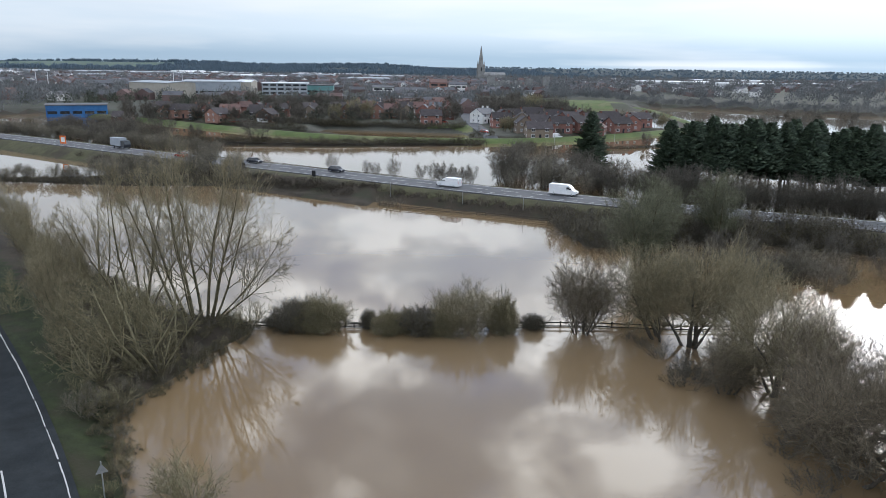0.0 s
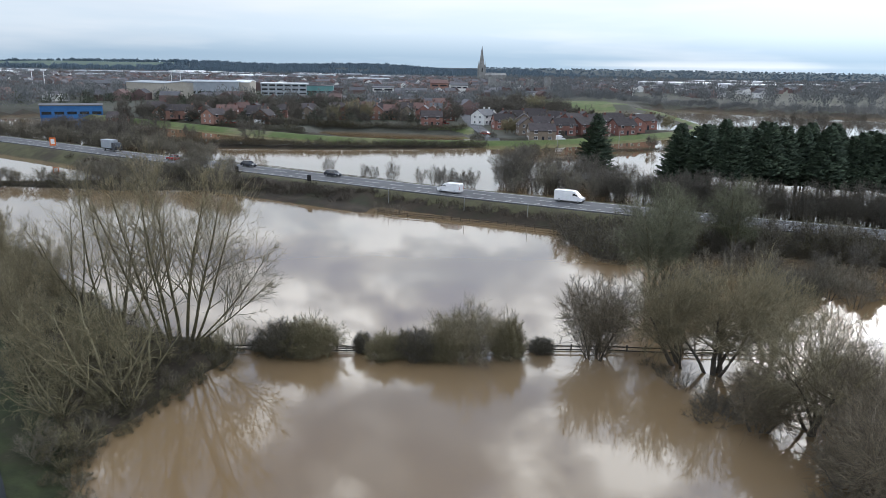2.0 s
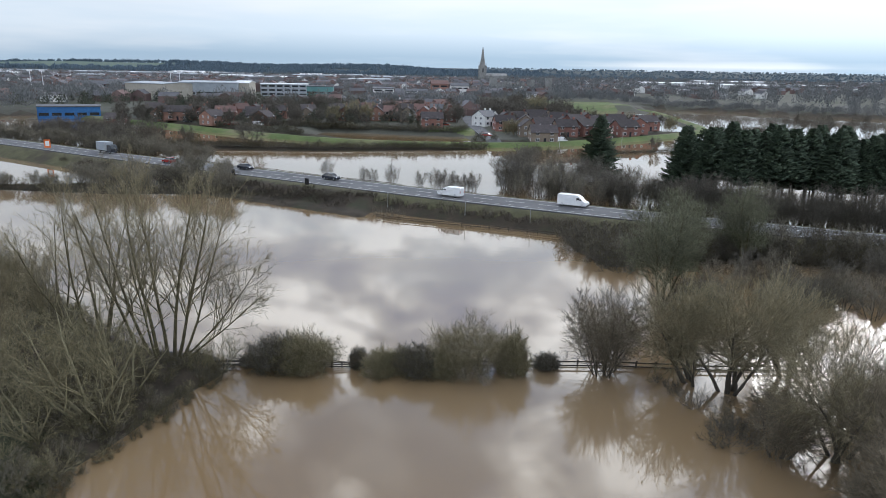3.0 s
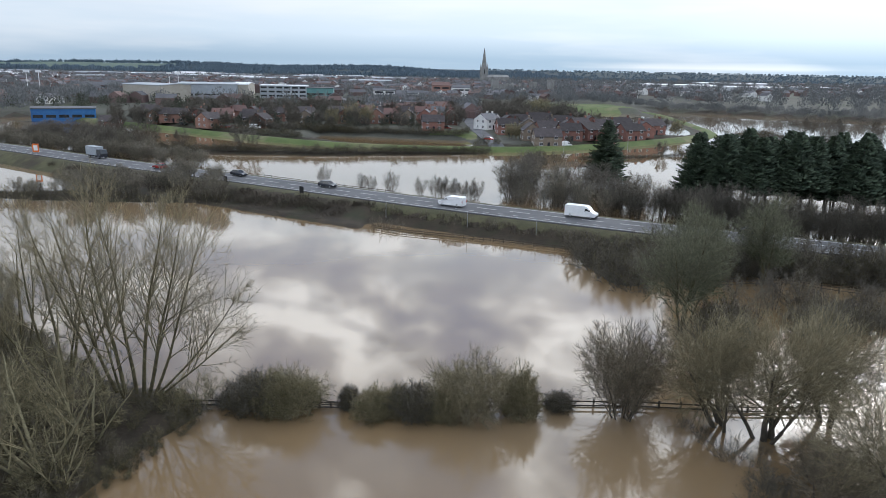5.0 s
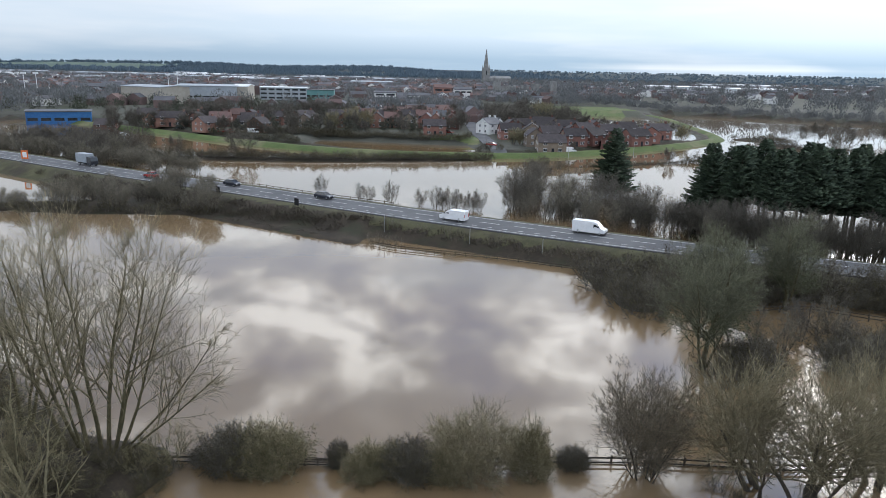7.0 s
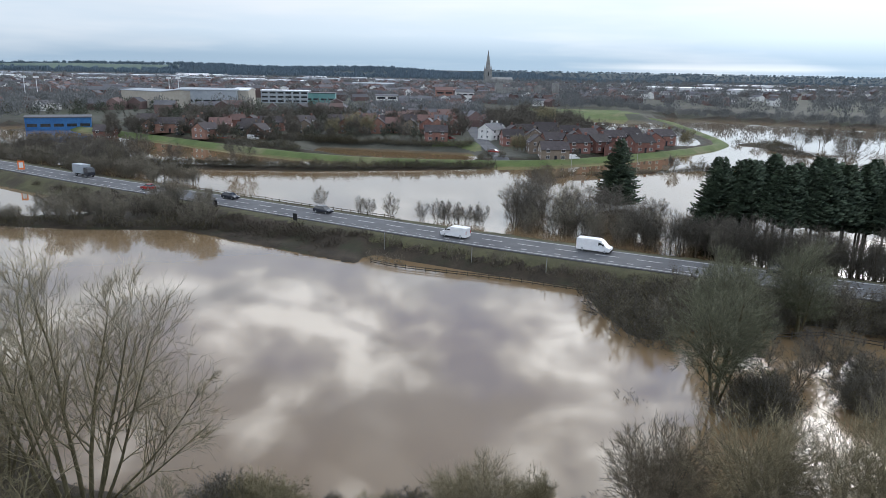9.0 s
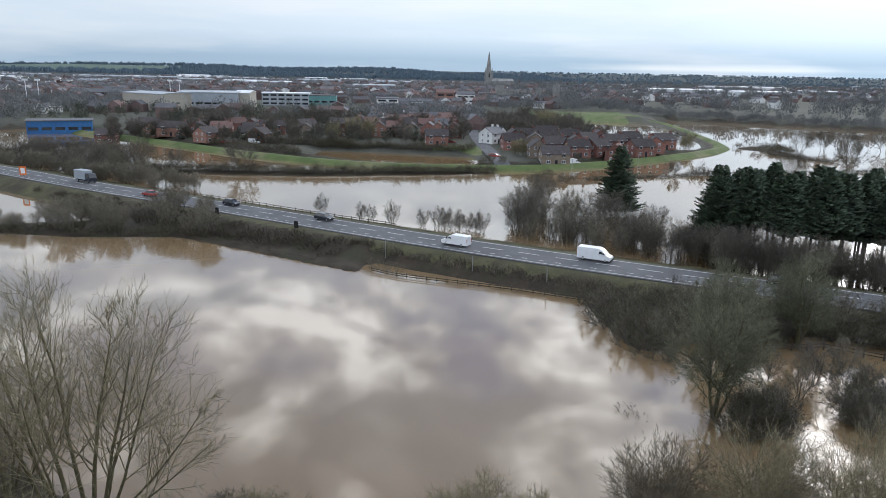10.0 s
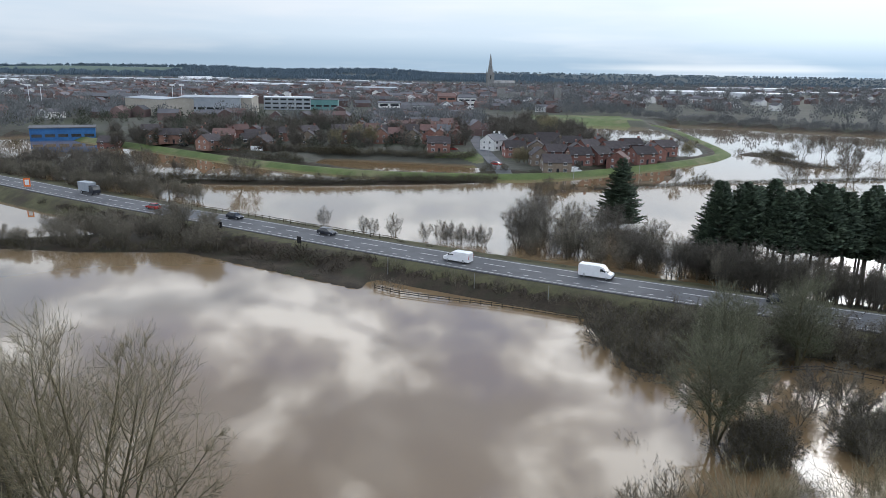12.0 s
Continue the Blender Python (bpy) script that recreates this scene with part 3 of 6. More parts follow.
    last = level == len(spec["kids"])
    radii = [max(r * (1 - 0.85 * j / segs), spec["thin"] * 0.5) for j in range(segs + 1)]
    limb(outs[0 if level < spec["split"] else 1], pts, radii, spec["sides"][level])
    if level >= max(spec["split"], 1):
        tips.append((pts[-1], d))
        tips.append((pts[len(pts) // 2], d))
    if last:
        return
    n = spec["kids"][level]
    for j in range(n):
        t = spec["start"][level] + (1 - spec["start"][level]) * (j + rng.random()) / n
        k = min(int(t * segs), segs - 1)
        f = t * segs - k
        q = tuple(pts[k][a] + (pts[k + 1][a] - pts[k][a]) * f for a in range(3))
        e = dirs[k + 1]
        az, an = rng.uniform(0, 6.2832), radians(spec["angle"][level] * rng.uniform(0.7, 1.25))
        if abs(e[2]) < 0.95:
            m = math.hypot(e[0], e[1])
            a = (e[1] / m, -e[0] / m, 0.0)
        else:
            a = (1.0, 0.0, 0.0)
        b = (e[1] * a[2] - e[2] * a[1], e[2] * a[0] - e[0] * a[2], e[0] * a[1] - e[1] * a[0])
        c, s, ca, sa = math.cos(an), math.sin(an), math.cos(az), math.sin(az)
        w = tuple(e[x] * c + (a[x] * ca + b[x] * sa) * s for x in range(3))
        lk = L * spec["ratio"][level] * (1.15 - 0.6 * t) * rng.uniform(0.75, 1.2)
        grow(rng, spec, outs, tips, q, w, lk, max(r * (1 - 0.85 * t) * 0.62, spec["thin"]), level + 1)


def leaves(rng, at, count, spread, size, low=0.0):
    """Small leaf blades round the given points."""
    V, F = [], []
    for _ in range(count):
        (x, y, z), _d = at[rng.randrange(len(at))]
        x, y, z = x + rng.gauss(0, spread), y + rng.gauss(0, spread), max(z + rng.gauss(0, spread * 0.8), low)
        s, az, ti = size * rng.uniform(0.6, 1.5), rng.uniform(0, 6.2832), rng.uniform(-1.1, 1.1)
        ux, uy = math.cos(az) * s, math.sin(az) * s
        vx, vy, vz = -math.sin(az) * math.cos(ti) * s * 0.6, math.cos(az) * math.cos(ti) * s * 0.6, math.sin(ti) * s * 0.6
        i = len(V)
        V += [(x - ux, y - uy, z), (x + vx, y + vy, z + vz), (x + ux, y + uy, z + s * 0.2), (x - vx, y - vy, z - vz)]
        F.append((i, i + 1, i + 2, i + 3))
    return V, F


def plant(name, label, category, seed, spec, stems, bark, twig, leaf=None, group=""):
    """stems: (x, y, lean towards x, lean towards y, length, radius) at the base. Returns an Empty with trunk, crown and leaves."""
    rng = random.Random(seed)
    root, crown, tips = tagged(new(name), label, category, group), ([], []), []
    for x, y, lx, ly, L, r in stems:
        n = math.sqrt(lx * lx + ly * ly + 1)
        stem = ([], [])
        grow(rng, spec, (stem, crown), tips, (x, y, -0.35), (lx / n, ly / n, 1 / n), L, r)
        if stem[0]:
            part("trunk", mesh_of("trunk", *stem, bark, True), root)
    part("crown", mesh_of("crown", *crown, twig), root, "bare winter twigs")
    if leaf:
        count, spread, size, m = leaf
        part("foliage", mesh_of("foliage", *leaves(rng, tips, count, spread, size), m), root, "small dull green leaves")
    return root


def spot(x, y, rz=0.0, s=1.0, sz=None, sink=0.0, z=None):
    base = max(height_at(x, y), -0.3) if z is None else z
    return Matrix.LocRotScale((x, y, base - sink), Euler((0, 0, radians(rz))), (s, s, sz or s))


def put(proto, places):
    """The first place takes the thing itself, the others copies of it."""
    proto.matrix_basis = places[0]
    return [proto] + [copy_thing(proto, m) for m in places[1:]]


def ring_stems(rng, n, spread, lean, L, r, flat=1.0):
    out = []
    for k in range(n):
        a = 6.2832 * (k + rng.random() * 0.7) / n
        q = math.sqrt(rng.random())
        out.append((math.cos(a) * spread * q, math.sin(a) * spread * q * flat, math.cos(a) * lean * q, math.sin(a) * lean * q, L * rng.uniform(0.75, 1.1) * (1 - 0.45 * q * q), r * rng.uniform(0.7, 1.1)))
    return out


def mesh_np(name, V, F, material):
    """A mesh of triangles from arrays."""
    me = bpy.data.meshes.new(name)
    V, F = np.asarray(V, np.float32), np.asarray(F, np.int32)
    me.vertices.add(len(V))
    me.vertices.foreach_set("co", V.reshape(-1))
    me.loops.add(len(F) * 3)
    me.loops.foreach_set("vertex_index", F.reshape(-1))
    me.polygons.add(len(F))
    me.polygons.foreach_set("loop_start", np.arange(0, len(F) * 3, 3, dtype=np.int32))
    me.materials.append(material)
    me.update(calc_edges=True)
    return me


def unit(a):
    return a / np.maximum(np.linalg.norm(a, axis=-1, keepdims=True), 1e-9)


def sticks(P, D, L, r, bend=True):
    """Three-sided twigs that taper to a point, as a rule with a slight bend half way."""
    n = len(P)
    D = unit(D)
    A = unit(np.cross(D, np.array([0.31, 0.92, 0.17])))
    B = np.cross(D, A)
    ring = [np.cos(2.0944 * k) * A + np.sin(2.0944 * k) * B for k in range(3)]
    if not bend:
        V = np.stack([P + q * r for q in ring] + [P + D * L[:, None]], 1).reshape(-1, 3)
        return V, (np.arange(n)[:, None, None] * 4 + np.array([[0, 1, 3], [1, 2, 3], [2, 0, 3]])[None]).reshape(-1, 3)
    mid = P + D * (L * 0.5)[:, None] + A * (L * 0.05)[:, None]
    tip = P + D * L[:, None] + np.array([0, 0, 1.0]) * (L * 0.06)[:, None]
    V = np.stack([P + q * r for q in ring] + [mid + q * r * 0.7 for q in ring] + [tip], 1).reshape(-1, 3)
    quad = np.array([[0, 1, 4], [0, 4, 3], [1, 2, 5], [1, 5, 4], [2, 0, 3], [2, 3, 5], [3, 4, 6], [4, 5, 6], [5, 3, 6]])
    return V, (np.arange(n)[:, None, None] * 7 + quad[None]).reshape(-1, 3)


def fork(rng, d, angle):
    """A direction at that angle, in degrees, from d."""
    an, az = radians(angle), rng.uniform(0, 6.2832)
    a = Vector(d).orthogonal().normalized()
    b = Vector(d).cross(a)
    return Vector(d) * math.cos(an) + (a * math.cos(az) + b * math.sin(az)) * math.sin(an)


def crowned(name, label, category, seed, stems, crown, bark, twig, leaf=None, group="", b1=12, a1=40, up1=0.06, b2=9, a2=42, up2=0.05, l2=0.42, tw=8, tl=0.9, tr=0.009, twl=2, start=0.2, wig=0.08, stem_up=0.02, most=9.0, rise=0.25, hang=0.0, aim=0.0, uneven=1.0, one_trunk=False):
    """A bare tree or bush whose limbs fill an uneven ellipsoid crown.

    stems: (x, y, lean x, lean y, length, radius); crown: centre and half sizes, from the foot.
    """
    rng = random.Random(seed)
    C, H = Vector(crown[:3]), Vector(crown[3:])

    def lobe(u):
        return 0.92 + uneven * (0.34 * noise.noise(u * 2.1 + Vector((seed * 1.7, seed * 0.3, 0))) + 0.22 * noise.noise(u * 5.2 + Vector((0, seed * 0.9, 3.1))))

    def reach(p, d):
        """How far the crown goes on from p along d."""
        q, e = Vector(((p - C)[k] / H[k] for k in range(3))), Vector((d[k] / H[k] for k in range(3)))
        f = lobe(q.normalized() if q.length > 1e-4 else Vector((0, 0, 1)))
        a, b, c = e.dot(e), q.dot(e), q.dot(q) - f * f
        h = b * b - a * c
        return max((-b + math.sqrt(h)) / a, 0.0) if h > 0 else 0.0

    def path(p, d, L, segs, w, up):
        pts, dirs = [p], [d]
        for _ in range(segs):
            d = (d + Vector((rng.uniform(-w, w), rng.uniform(-w, w), rng.uniform(-w, w) + up))).normalized()
            p = p + d * (L / segs)
            pts.append(p)
            dirs.append(d)
        return pts, dirs

    def along(pts, dirs, t):
        k = min(int(t * (len(pts) - 1)), len(pts) - 2)
        return pts[k].lerp(pts[k + 1], t * (len(pts) - 1) - k), dirs[k + 1]

    root, crown_mesh, fine = tagged(new(name), label, category, group), ([], []), []
    stem = ([], [])
    for x, y, lx, ly, L, r in stems:
        if not one_trunk:
            stem = ([], [])
        pts, dirs = path(Vector((x, y, -0.5)), Vector((lx, ly, 1)).normalized(), L, 7, wig * 0.7, stem_up)
        limb(stem, pts, [r * (1 - 0.8 * j / 7) for j in range(8)], 7)
        if not one_trunk:
            part("trunk", mesh_of("trunk", *stem, bark, True), root)
        for j in range(b1):
            t = start + (1 - start) * (j + rng.random()) / b1
            p, d = along(pts, dirs, t)
            e = fork(rng, d, a1 * rng.uniform(0.7, 1.25))
            e.z += rise * rng.random()
            e.normalize()
            if rng.random() < aim:
                az, h = rng.uniform(0, 6.2832), rng.uniform(-0.75, 0.8)
                goal = C + Vector((H.x * math.cos(az) * math.sqrt(1 - h * h), H.y * math.sin(az) * math.sqrt(1 - h * h), H.z * h)) * 0.9
                e = (goal - p).normalized()
            far = min(reach(p, e), most * (1.1 - 0.5 * t)) * rng.uniform(0.75, 1.02)
            if far < 0.35:
                continue
            q, qd = path(p, e, far, 5, wig, up1)
            r1 = max(r * (1 - 0.8 * t) * 0.55, tr * 1.8)
            limb(crown_mesh, q, [max(r1 * (1 - 0.8 * k / 5), tr) for k in range(6)], 4)
            fine.append((q, qd, far * 0.5))
            for i in range(b2):
                s = 0.12 + 0.88 * (i + rng.random()) / b2
                p2, d2 = along(q, qd, s)
                e2 = fork(rng, d2, a2 * rng.uniform(0.6, 1.3))
                e2.z += rise * 0.6 * rng.random()
                e2.normalize()
                f2 = min(reach(p2, e2), far * l2 * (1.2 - 0.6 * s) + 0.5) * rng.uniform(0.7, 1.05)
                if f2 < 0.2:
                    f2 = 0.2
                w, wd = path(p2, e2, f2, 3, wig * 1.4, up2)
                limb(crown_mesh, w, [max(r1 * (1 - 0.8 * s) * 0.6 * (1 - 0.25 * k), tr) for k in range(4)], 3)
                fine.append((w, wd, f2))
    if one_trunk:
        part("trunk", mesh_of("trunk", *stem, bark, True), root)
    rs = np.random.RandomState(seed)
    n = len(fine)
    ends = np.array([[tuple(f[0][0]), tuple(f[0][len(f[0]) // 2]), tuple(f[0][-1])] for f in fine])
    ways = np.array([tuple(f[1][-1]) for f in fine])
    size = np.array([f[2] for f in fine])
    k = np.repeat(np.arange(n), tw)
    s = rs.uniform(0.1, 1.0, len(k))[:, None]
    P = np.where(s < 0.5, ends[k, 0] + (ends[k, 1] - ends[k, 0]) * s * 2, ends[k, 1] + (ends[k, 2] - ends[k, 1]) * (s * 2 - 1))
    out = unit((P - np.array(C)) / np.array(H) ** 2)
    D = unit(ways[k] * 0.7 + out * 0.45 + rs.normal(size=P.shape) * 0.42 + np.array([0, 0, rise - hang]))
    L = tl * rs.uniform(0.5, 1.25, len(k)) * np.clip(0.5 + 0.35 * size[k], 0.5, 1.2)
    parts_ = [sticks(P, D, L, tr)]
    if twl:
        j = np.repeat(np.arange(len(k)), twl)
        s = rs.uniform(0.25, 0.95, len(j))
        P2 = P[j] + D[j] * (L[j] * s)[:, None]
        D2 = unit(D[j] + rs.normal(size=P2.shape) * 0.45 + np.array([0, 0, 0.12 - hang]))
        parts_.append(sticks(P2, D2, L[j] * rs.uniform(0.35, 0.75, len(j)), tr * 0.85, False))
    V, F, base = [], [], 0
    for v, f in parts_:
        V.append(v)
        F.append(f + base)
        base += len(v)
    tris = np.array([t_ for q in crown_mesh[1] for t_ in ([q] if len(q) == 3 else [(q[0], q[1], q[2]), (q[0], q[2], q[3])])])
    V.append(np.array(crown_mesh[0]))
    F.append(tris + base)
    part("crown", mesh_np("crown", np.concatenate(V), np.concatenate(F), twig), root, "bare winter twigs")
    if leaf:
        count, spread, blade, m, low = leaf
        k = rs.randint(0, n, count)
        p = ends[k, rs.randint(1, 3, count)] + rs.normal(size=(count, 3)) * spread
        p[:, 2] = np.maximum(np.abs(p[:, 2]), 0.05)
        keep = p[:, 2] < low
        p = p[keep]
        b_ = blade * rs.uniform(0.6, 1.5, len(p))[:, None]
        u = unit(rs.normal(size=p.shape)) * b_
        v = unit(np.cross(u, rs.normal(size=p.shape))) * b_ * 0.55
        V = np.stack([p - u, p + v, p + u, p - v], 1).reshape(-1, 3)
        F = (np.arange(len(p))[:, None, None] * 4 + np.array([[0, 1, 2], [0, 2, 3]])[None]).reshape(-1, 3)
        part("foliage", mesh_np("foliage", V, F, m), root, "small dull green leaves")
    return root


def bare(label, seed, height, half, bark, twig, group, name="bare_tree", n=4, tr=0.018, lean=0.5, b1=9, low=0.12):
    """A bare tree or sapling of the middle distance, with a fine rounded crown."""
    stems = ring_stems(random.Random(seed), n, half * 0.2, lean, height * 0.95, 0.012 * height)
    return crowned(name, label, "tree", seed, stems, (0, 0, height * 0.54, half, half, height * 0.5), bark, twig, None, group, b1=b1, a1=44, b2=6, a2=46, tw=5, tl=0.1 * height, tr=tr, twl=2, start=low, wig=0.14, most=half * 1.4, aim=0.4, one_trunk=True)


SHRUB = dict(kids=(9, 10), segs=(4, 3, 1), wiggle=(0.22, 0.25, 0.1), up=(0.06, 0.04, 0.02), ratio=(0.5, 0.5), angle=(40, 44), start=(0.12, 0.1), sides=(3, 3, 3), thin=0.012, split=0)
MIDTREE = dict(kids=(9, 8, 7), segs=(5, 3, 2, 1), wiggle=(0.15, 0.2, 0.22, 0.1), up=(0.03, 0.06, 0.05, 0.03), ratio=(0.48, 0.48, 0.5), angle=(42, 44, 42), start=(0.08, 0.12, 0.1), sides=(4, 3, 3, 3), thin=0.022, split=0)
FARSHRUB = dict(kids=(5, 6), segs=(3, 2, 1), wiggle=(0.2, 0.22, 0.1), up=(0.05, 0.03, 0.0), ratio=(0.5, 0.5), angle=(38, 42), start=(0.1, 0.1), sides=(3, 3, 3), thin=0.035, split=0)

R = random.Random(7)

# -- the tall many-stemmed tree by the hedge, and its neighbour behind
stems = [(-2.2, 0.0, -0.42, 0.05, 16.6, 0.17), (-1.5, 0.4, -0.30, -0.08, 17.0, 0.17), (-0.6, -0.2, -0.14, 0.05, 17.4, 0.19), (0.1, 0.3, -0.03, 0.12, 17.6, 0.18), (0.8, 0.0, 0.12, -0.05, 17.2, 0.19), (1.3, -0.3, 0.30, 0.05, 16.4, 0.17), (1.5, 0.2, 0.52, 0.0, 14.8, 0.14), (0.9, 0.8, 0.18, 0.40, 14.6, 0.13), (-0.4, -0.8, -0.12, -0.36, 13.6, 0.13), (1.7, -0.2, 1.35, 0.0, 11.4, 0.11), (1.5, 0.4, 0.9, 0.3, 12.5, 0.11)]
tall = crowned("tall_tree", "tall bare many-stemmed tree at the flooded hedge", "tree", 11, stems, (0.8, 0, 9.4, 10.6, 8.5, 9.8), M["bark_green"], M["twig_olive"], b1=17, a1=40, up1=0.05, b2=8, a2=42, l2=0.5, tw=4, tl=1.1, tr=0.0115, twl=1, start=0.25, wig=0.12, most=7.0, rise=0.16, stem_up=0.04)
tall.matrix_basis = spot(-26.2, 81.2, 0, 1.0)
stems = [(0, 0, 0.0, 0.1, 15.5, 0.16), (0.6, 0.3, 0.22, 0.1, 14.5, 0.15), (-0.7, 0.0, -0.2, 0.0, 15.5, 0.15), (-1.2, 0.4, -0.45, 0.1, 13.0, 0.13), (0.2, -0.8, 0.05, -0.3, 13.0, 0.13), (1.0, -0.2, 0.45, -0.1, 12.5, 0.12)]
behind = crowned("tall_tree", "tall bare tree with slim upright stems", "tree", 12, stems, (0, 0, 8.8, 6.8, 6.4, 8.6), M["bark_green"], M["twig_olive"], b1=11, a1=38, b2=7, a2=42, tw=3, tl=1.0, tr=0.012, twl=1, start=0.24, wig=0.12, most=6.0)
put(behind, [spot(-34.0, 84.5, 40), spot(-42.5, 92.5, 190, 0.8)])

# -- thicket between the lane and the water
stems = ring_stems(R, 9, 1.3, 0.55, 10.5, 0.10)
dense = crowned("scrub_tree", "dense olive brown scrub tree on the lane bank", "tree", 14, stems, (0, 0, 5.6, 4.4, 4.4, 5.9), M["bark_green"], M["twig_olive"], b1=11, a1=42, b2=7, a2=44, tw=5, tl=1.0, tr=0.014, twl=1, start=0.06, wig=0.14, most=4.5, group="lane thicket")
put(dense, [spot(x, y, R.uniform(0, 360), s_ * 1.02, s_ * 1.12) for x, y, s_ in ((-38.5, 76.0, 0.74), (-42.5, 82.5, 0.82), (-47.5, 90.5, 0.86), (-54.5, 99.5, 0.86), (-61.0, 107.5, 0.86), (-35.0, 70.2, 0.58), (-33.6, 77.0, 0.52), (-67.0, 115.5, 0.9), (-31.2, 69.8, 0.45), (-30.2, 78.0, 0.4), (-43.0, 89.5, 0.6), (-52.0, 105.0, 0.6))])
stems = [(0, 0, -0.75, -0.1, 9.5, 0.17), (0.3, 0.2, -0.30, 0.3, 10.0, 0.17), (-0.4, 0.1, -1.1, 0.2, 9.5, 0.16), (0.2, -0.4, 0.25, -0.5, 7.5, 0.14), (0.5, 0.3, 0.55, 0.2, 7.5, 0.14), (-0.3, -0.4, -0.6, -0.8, 8.0, 0.14)]
crook = crowned("crooked_tree", "crooked pale bare tree leaning out of the bank", "tree", 15, stems, (-2.2, 0, 5.2, 7.0, 5.6, 5.8), M["bark_pale"], M["twig_pale"], b1=8, a1=52, b2=5, a2=50, tw=3, tl=0.9, tr=0.016, twl=1, start=0.15, wig=0.26, most=5.0, rise=0.08, group="lane thicket")
put(crook, [spot(-27.6, 69.0, 10, 0.95), spot(-26.2, 73.4, 330, 0.8), spot(-29.8, 65.4, 40, 0.62), spot(-32.4, 72.4, 80, 0.85), spot(-25.4, 68.0, 300, 0.55), spot(-29.4, 76.2, 350, 0.9)])
sh_a = plant("shrub", "bare brown shrub on the lane bank", "shrub", 21, SHRUB, ring_stems(R, 12, 1.2, 0.85, 5.4, 0.05), M["bark_green"], M["twig"], (700, 0.35, 0.06, M["leaf"]), "lane thicket")
sh_b = plant("shrub", "tangled pale twigged shrub on the lane bank", "shrub", 22, dict(SHRUB, kids=(9, 11), segs=(6, 4, 1), wiggle=(0.3, 0.32, 0.1), thin=0.016), ring_stems(R, 11, 1.3, 1.3, 7.0, 0.07), M["bark_pale"], M["twig_pale"], None, "lane thicket")
sh_c = plant("shrub", "low dark ivy and bramble on the lane bank", "shrub", 23, SHRUB, ring_stems(R, 10, 1.8, 1.1, 3.0, 0.03), M["bark"], M["twig_dark"], (2600, 0.26, 0.075, M["leaf"]), "lane thicket")
pa, pb, pc = [], [], []
for k in range(17):
    y = 60 + k * 2.1
    edge = np.interp(y, [50, 61, 67, 74, 79, 86, 98], [-20.5, -26.5, -24.5, -23.5, -22, -30, -44])
    lane_x = np.interp(y, [45, 61, 74, 106], [-21, -33.2, -43.7, -71])
    small = 0.65 if 74 < y < 84 else 1.0
    for u in ((0.5, 0.8) if y > 67 else (0.85,)):
        x = lane_x + (edge - lane_x) * u + R.uniform(-1, 1)
        (pa if (k + int(u * 10)) % 3 else pb).append(spot(x, y + R.uniform(-1, 1), R.uniform(0, 360), R.uniform(0.75, 1.1) * (0.8 if u > 0.7 else 1.0) * small * (1.0 if y > 67 else 0.65)))
    for u in ((0.38, 0.6, 0.85) if y > 67 else (0.8,)):
        pc.append(spot(lane_x + (edge - lane_x) * u + R.uniform(-1, 1), y + R.uniform(-1, 1), R.uniform(0, 360), R.uniform(0.7, 1.1) * (0.6 if u < 0.4 else 1.0) * small * (1.0 if y > 67 else 0.6)))
for x, y, s_ in ((-31, 76, 0.8), (-28.5, 74.5, 0.7), (-26, 76.5, 0.55), (-33.5, 78.5, 0.85), (-29.5, 71.5, 0.75), (-26.5, 71, 0.65), (-34, 73.5, 0.8), (-25, 73.5, 0.5), (-36.5, 76.5, 0.9), (-30.5, 68.5, 0.7), (-27.5, 67.5, 0.6), (-31.5, 80.5, 0.7), (-24, 78.4, 0.45)):
    (pb if R.random() < 0.6 else pa).append(spot(x, y, R.uniform(0, 360), s_))
for k in range(46):
    y = 55 + k * 0.62
    edge = np.interp(y, [50, 55, 61, 67, 74, 79, 86, 98], [-19.5, -22.5, -26, -23.6, -22.2, -19.8, -28, -42])
    lane_x = np.interp(y, [45, 61, 74, 106], [-21, -33.2, -43.7, -71])
    u = (1.0, 0.72, 0.97, 0.5, 0.85)[k % 5]
    pc.append(spot(lane_x + 1.5 + (edge - lane_x - 1.2) * u, y, R.uniform(0, 360), R.uniform(0.4, 0.62) * (1.2 if y > 68 else 0.85)))
for k in range(12):
    pc.append(spot(-40 - k * 2.0 + R.uniform(-0.6, 0.6), 89.5 + k * 2.1, R.uniform(0, 360), R.uniform(0.9, 1.3)))
    pa.append(spot(-41 - k * 2.0 + R.uniform(-0.6, 0.6), 87.5 + k * 2.1, R.uniform(0, 360), R.uniform(0.8, 1.2)))
for k in range(5):
    pa.append(spot(-42 - k * 2.6 + R.uniform(-1, 1), 84 + k * 3.4 + R.uniform(-2, 2), R.uniform(0, 360), R.uniform(0.9, 1.5)))
    pb.append(spot(-47 - k * 2.8 + R.uniform(-1, 1), 82 + k * 3.4 + R.uniform(-2, 2), R.uniform(0, 360), R.uniform(0.9, 1.3)))
for k in range(20):
    y = 60 + k * 0.95
    edge = np.interp(y, [50, 61, 67, 74, 79, 86], [-19.5, -25.5, -23.5, -22.0, -20, -28])
    lane_x = np.interp(y, [45, 61, 74, 106], [-21, -33.2, -43.7, -71])
    u = (0.45, 0.75, 0.6)[k % 3]
    (pb if k % 2 else pa).append(spot(lane_x + (edge - lane_x) * u, y, R.uniform(0, 360), R.uniform(0.55, 0.8)))
for k in range(4):
    pb.append(spot(-20.5 - k * 0.8, 47 + k * 2.6, R.uniform(0, 360), R.uniform(0.4, 0.6)))
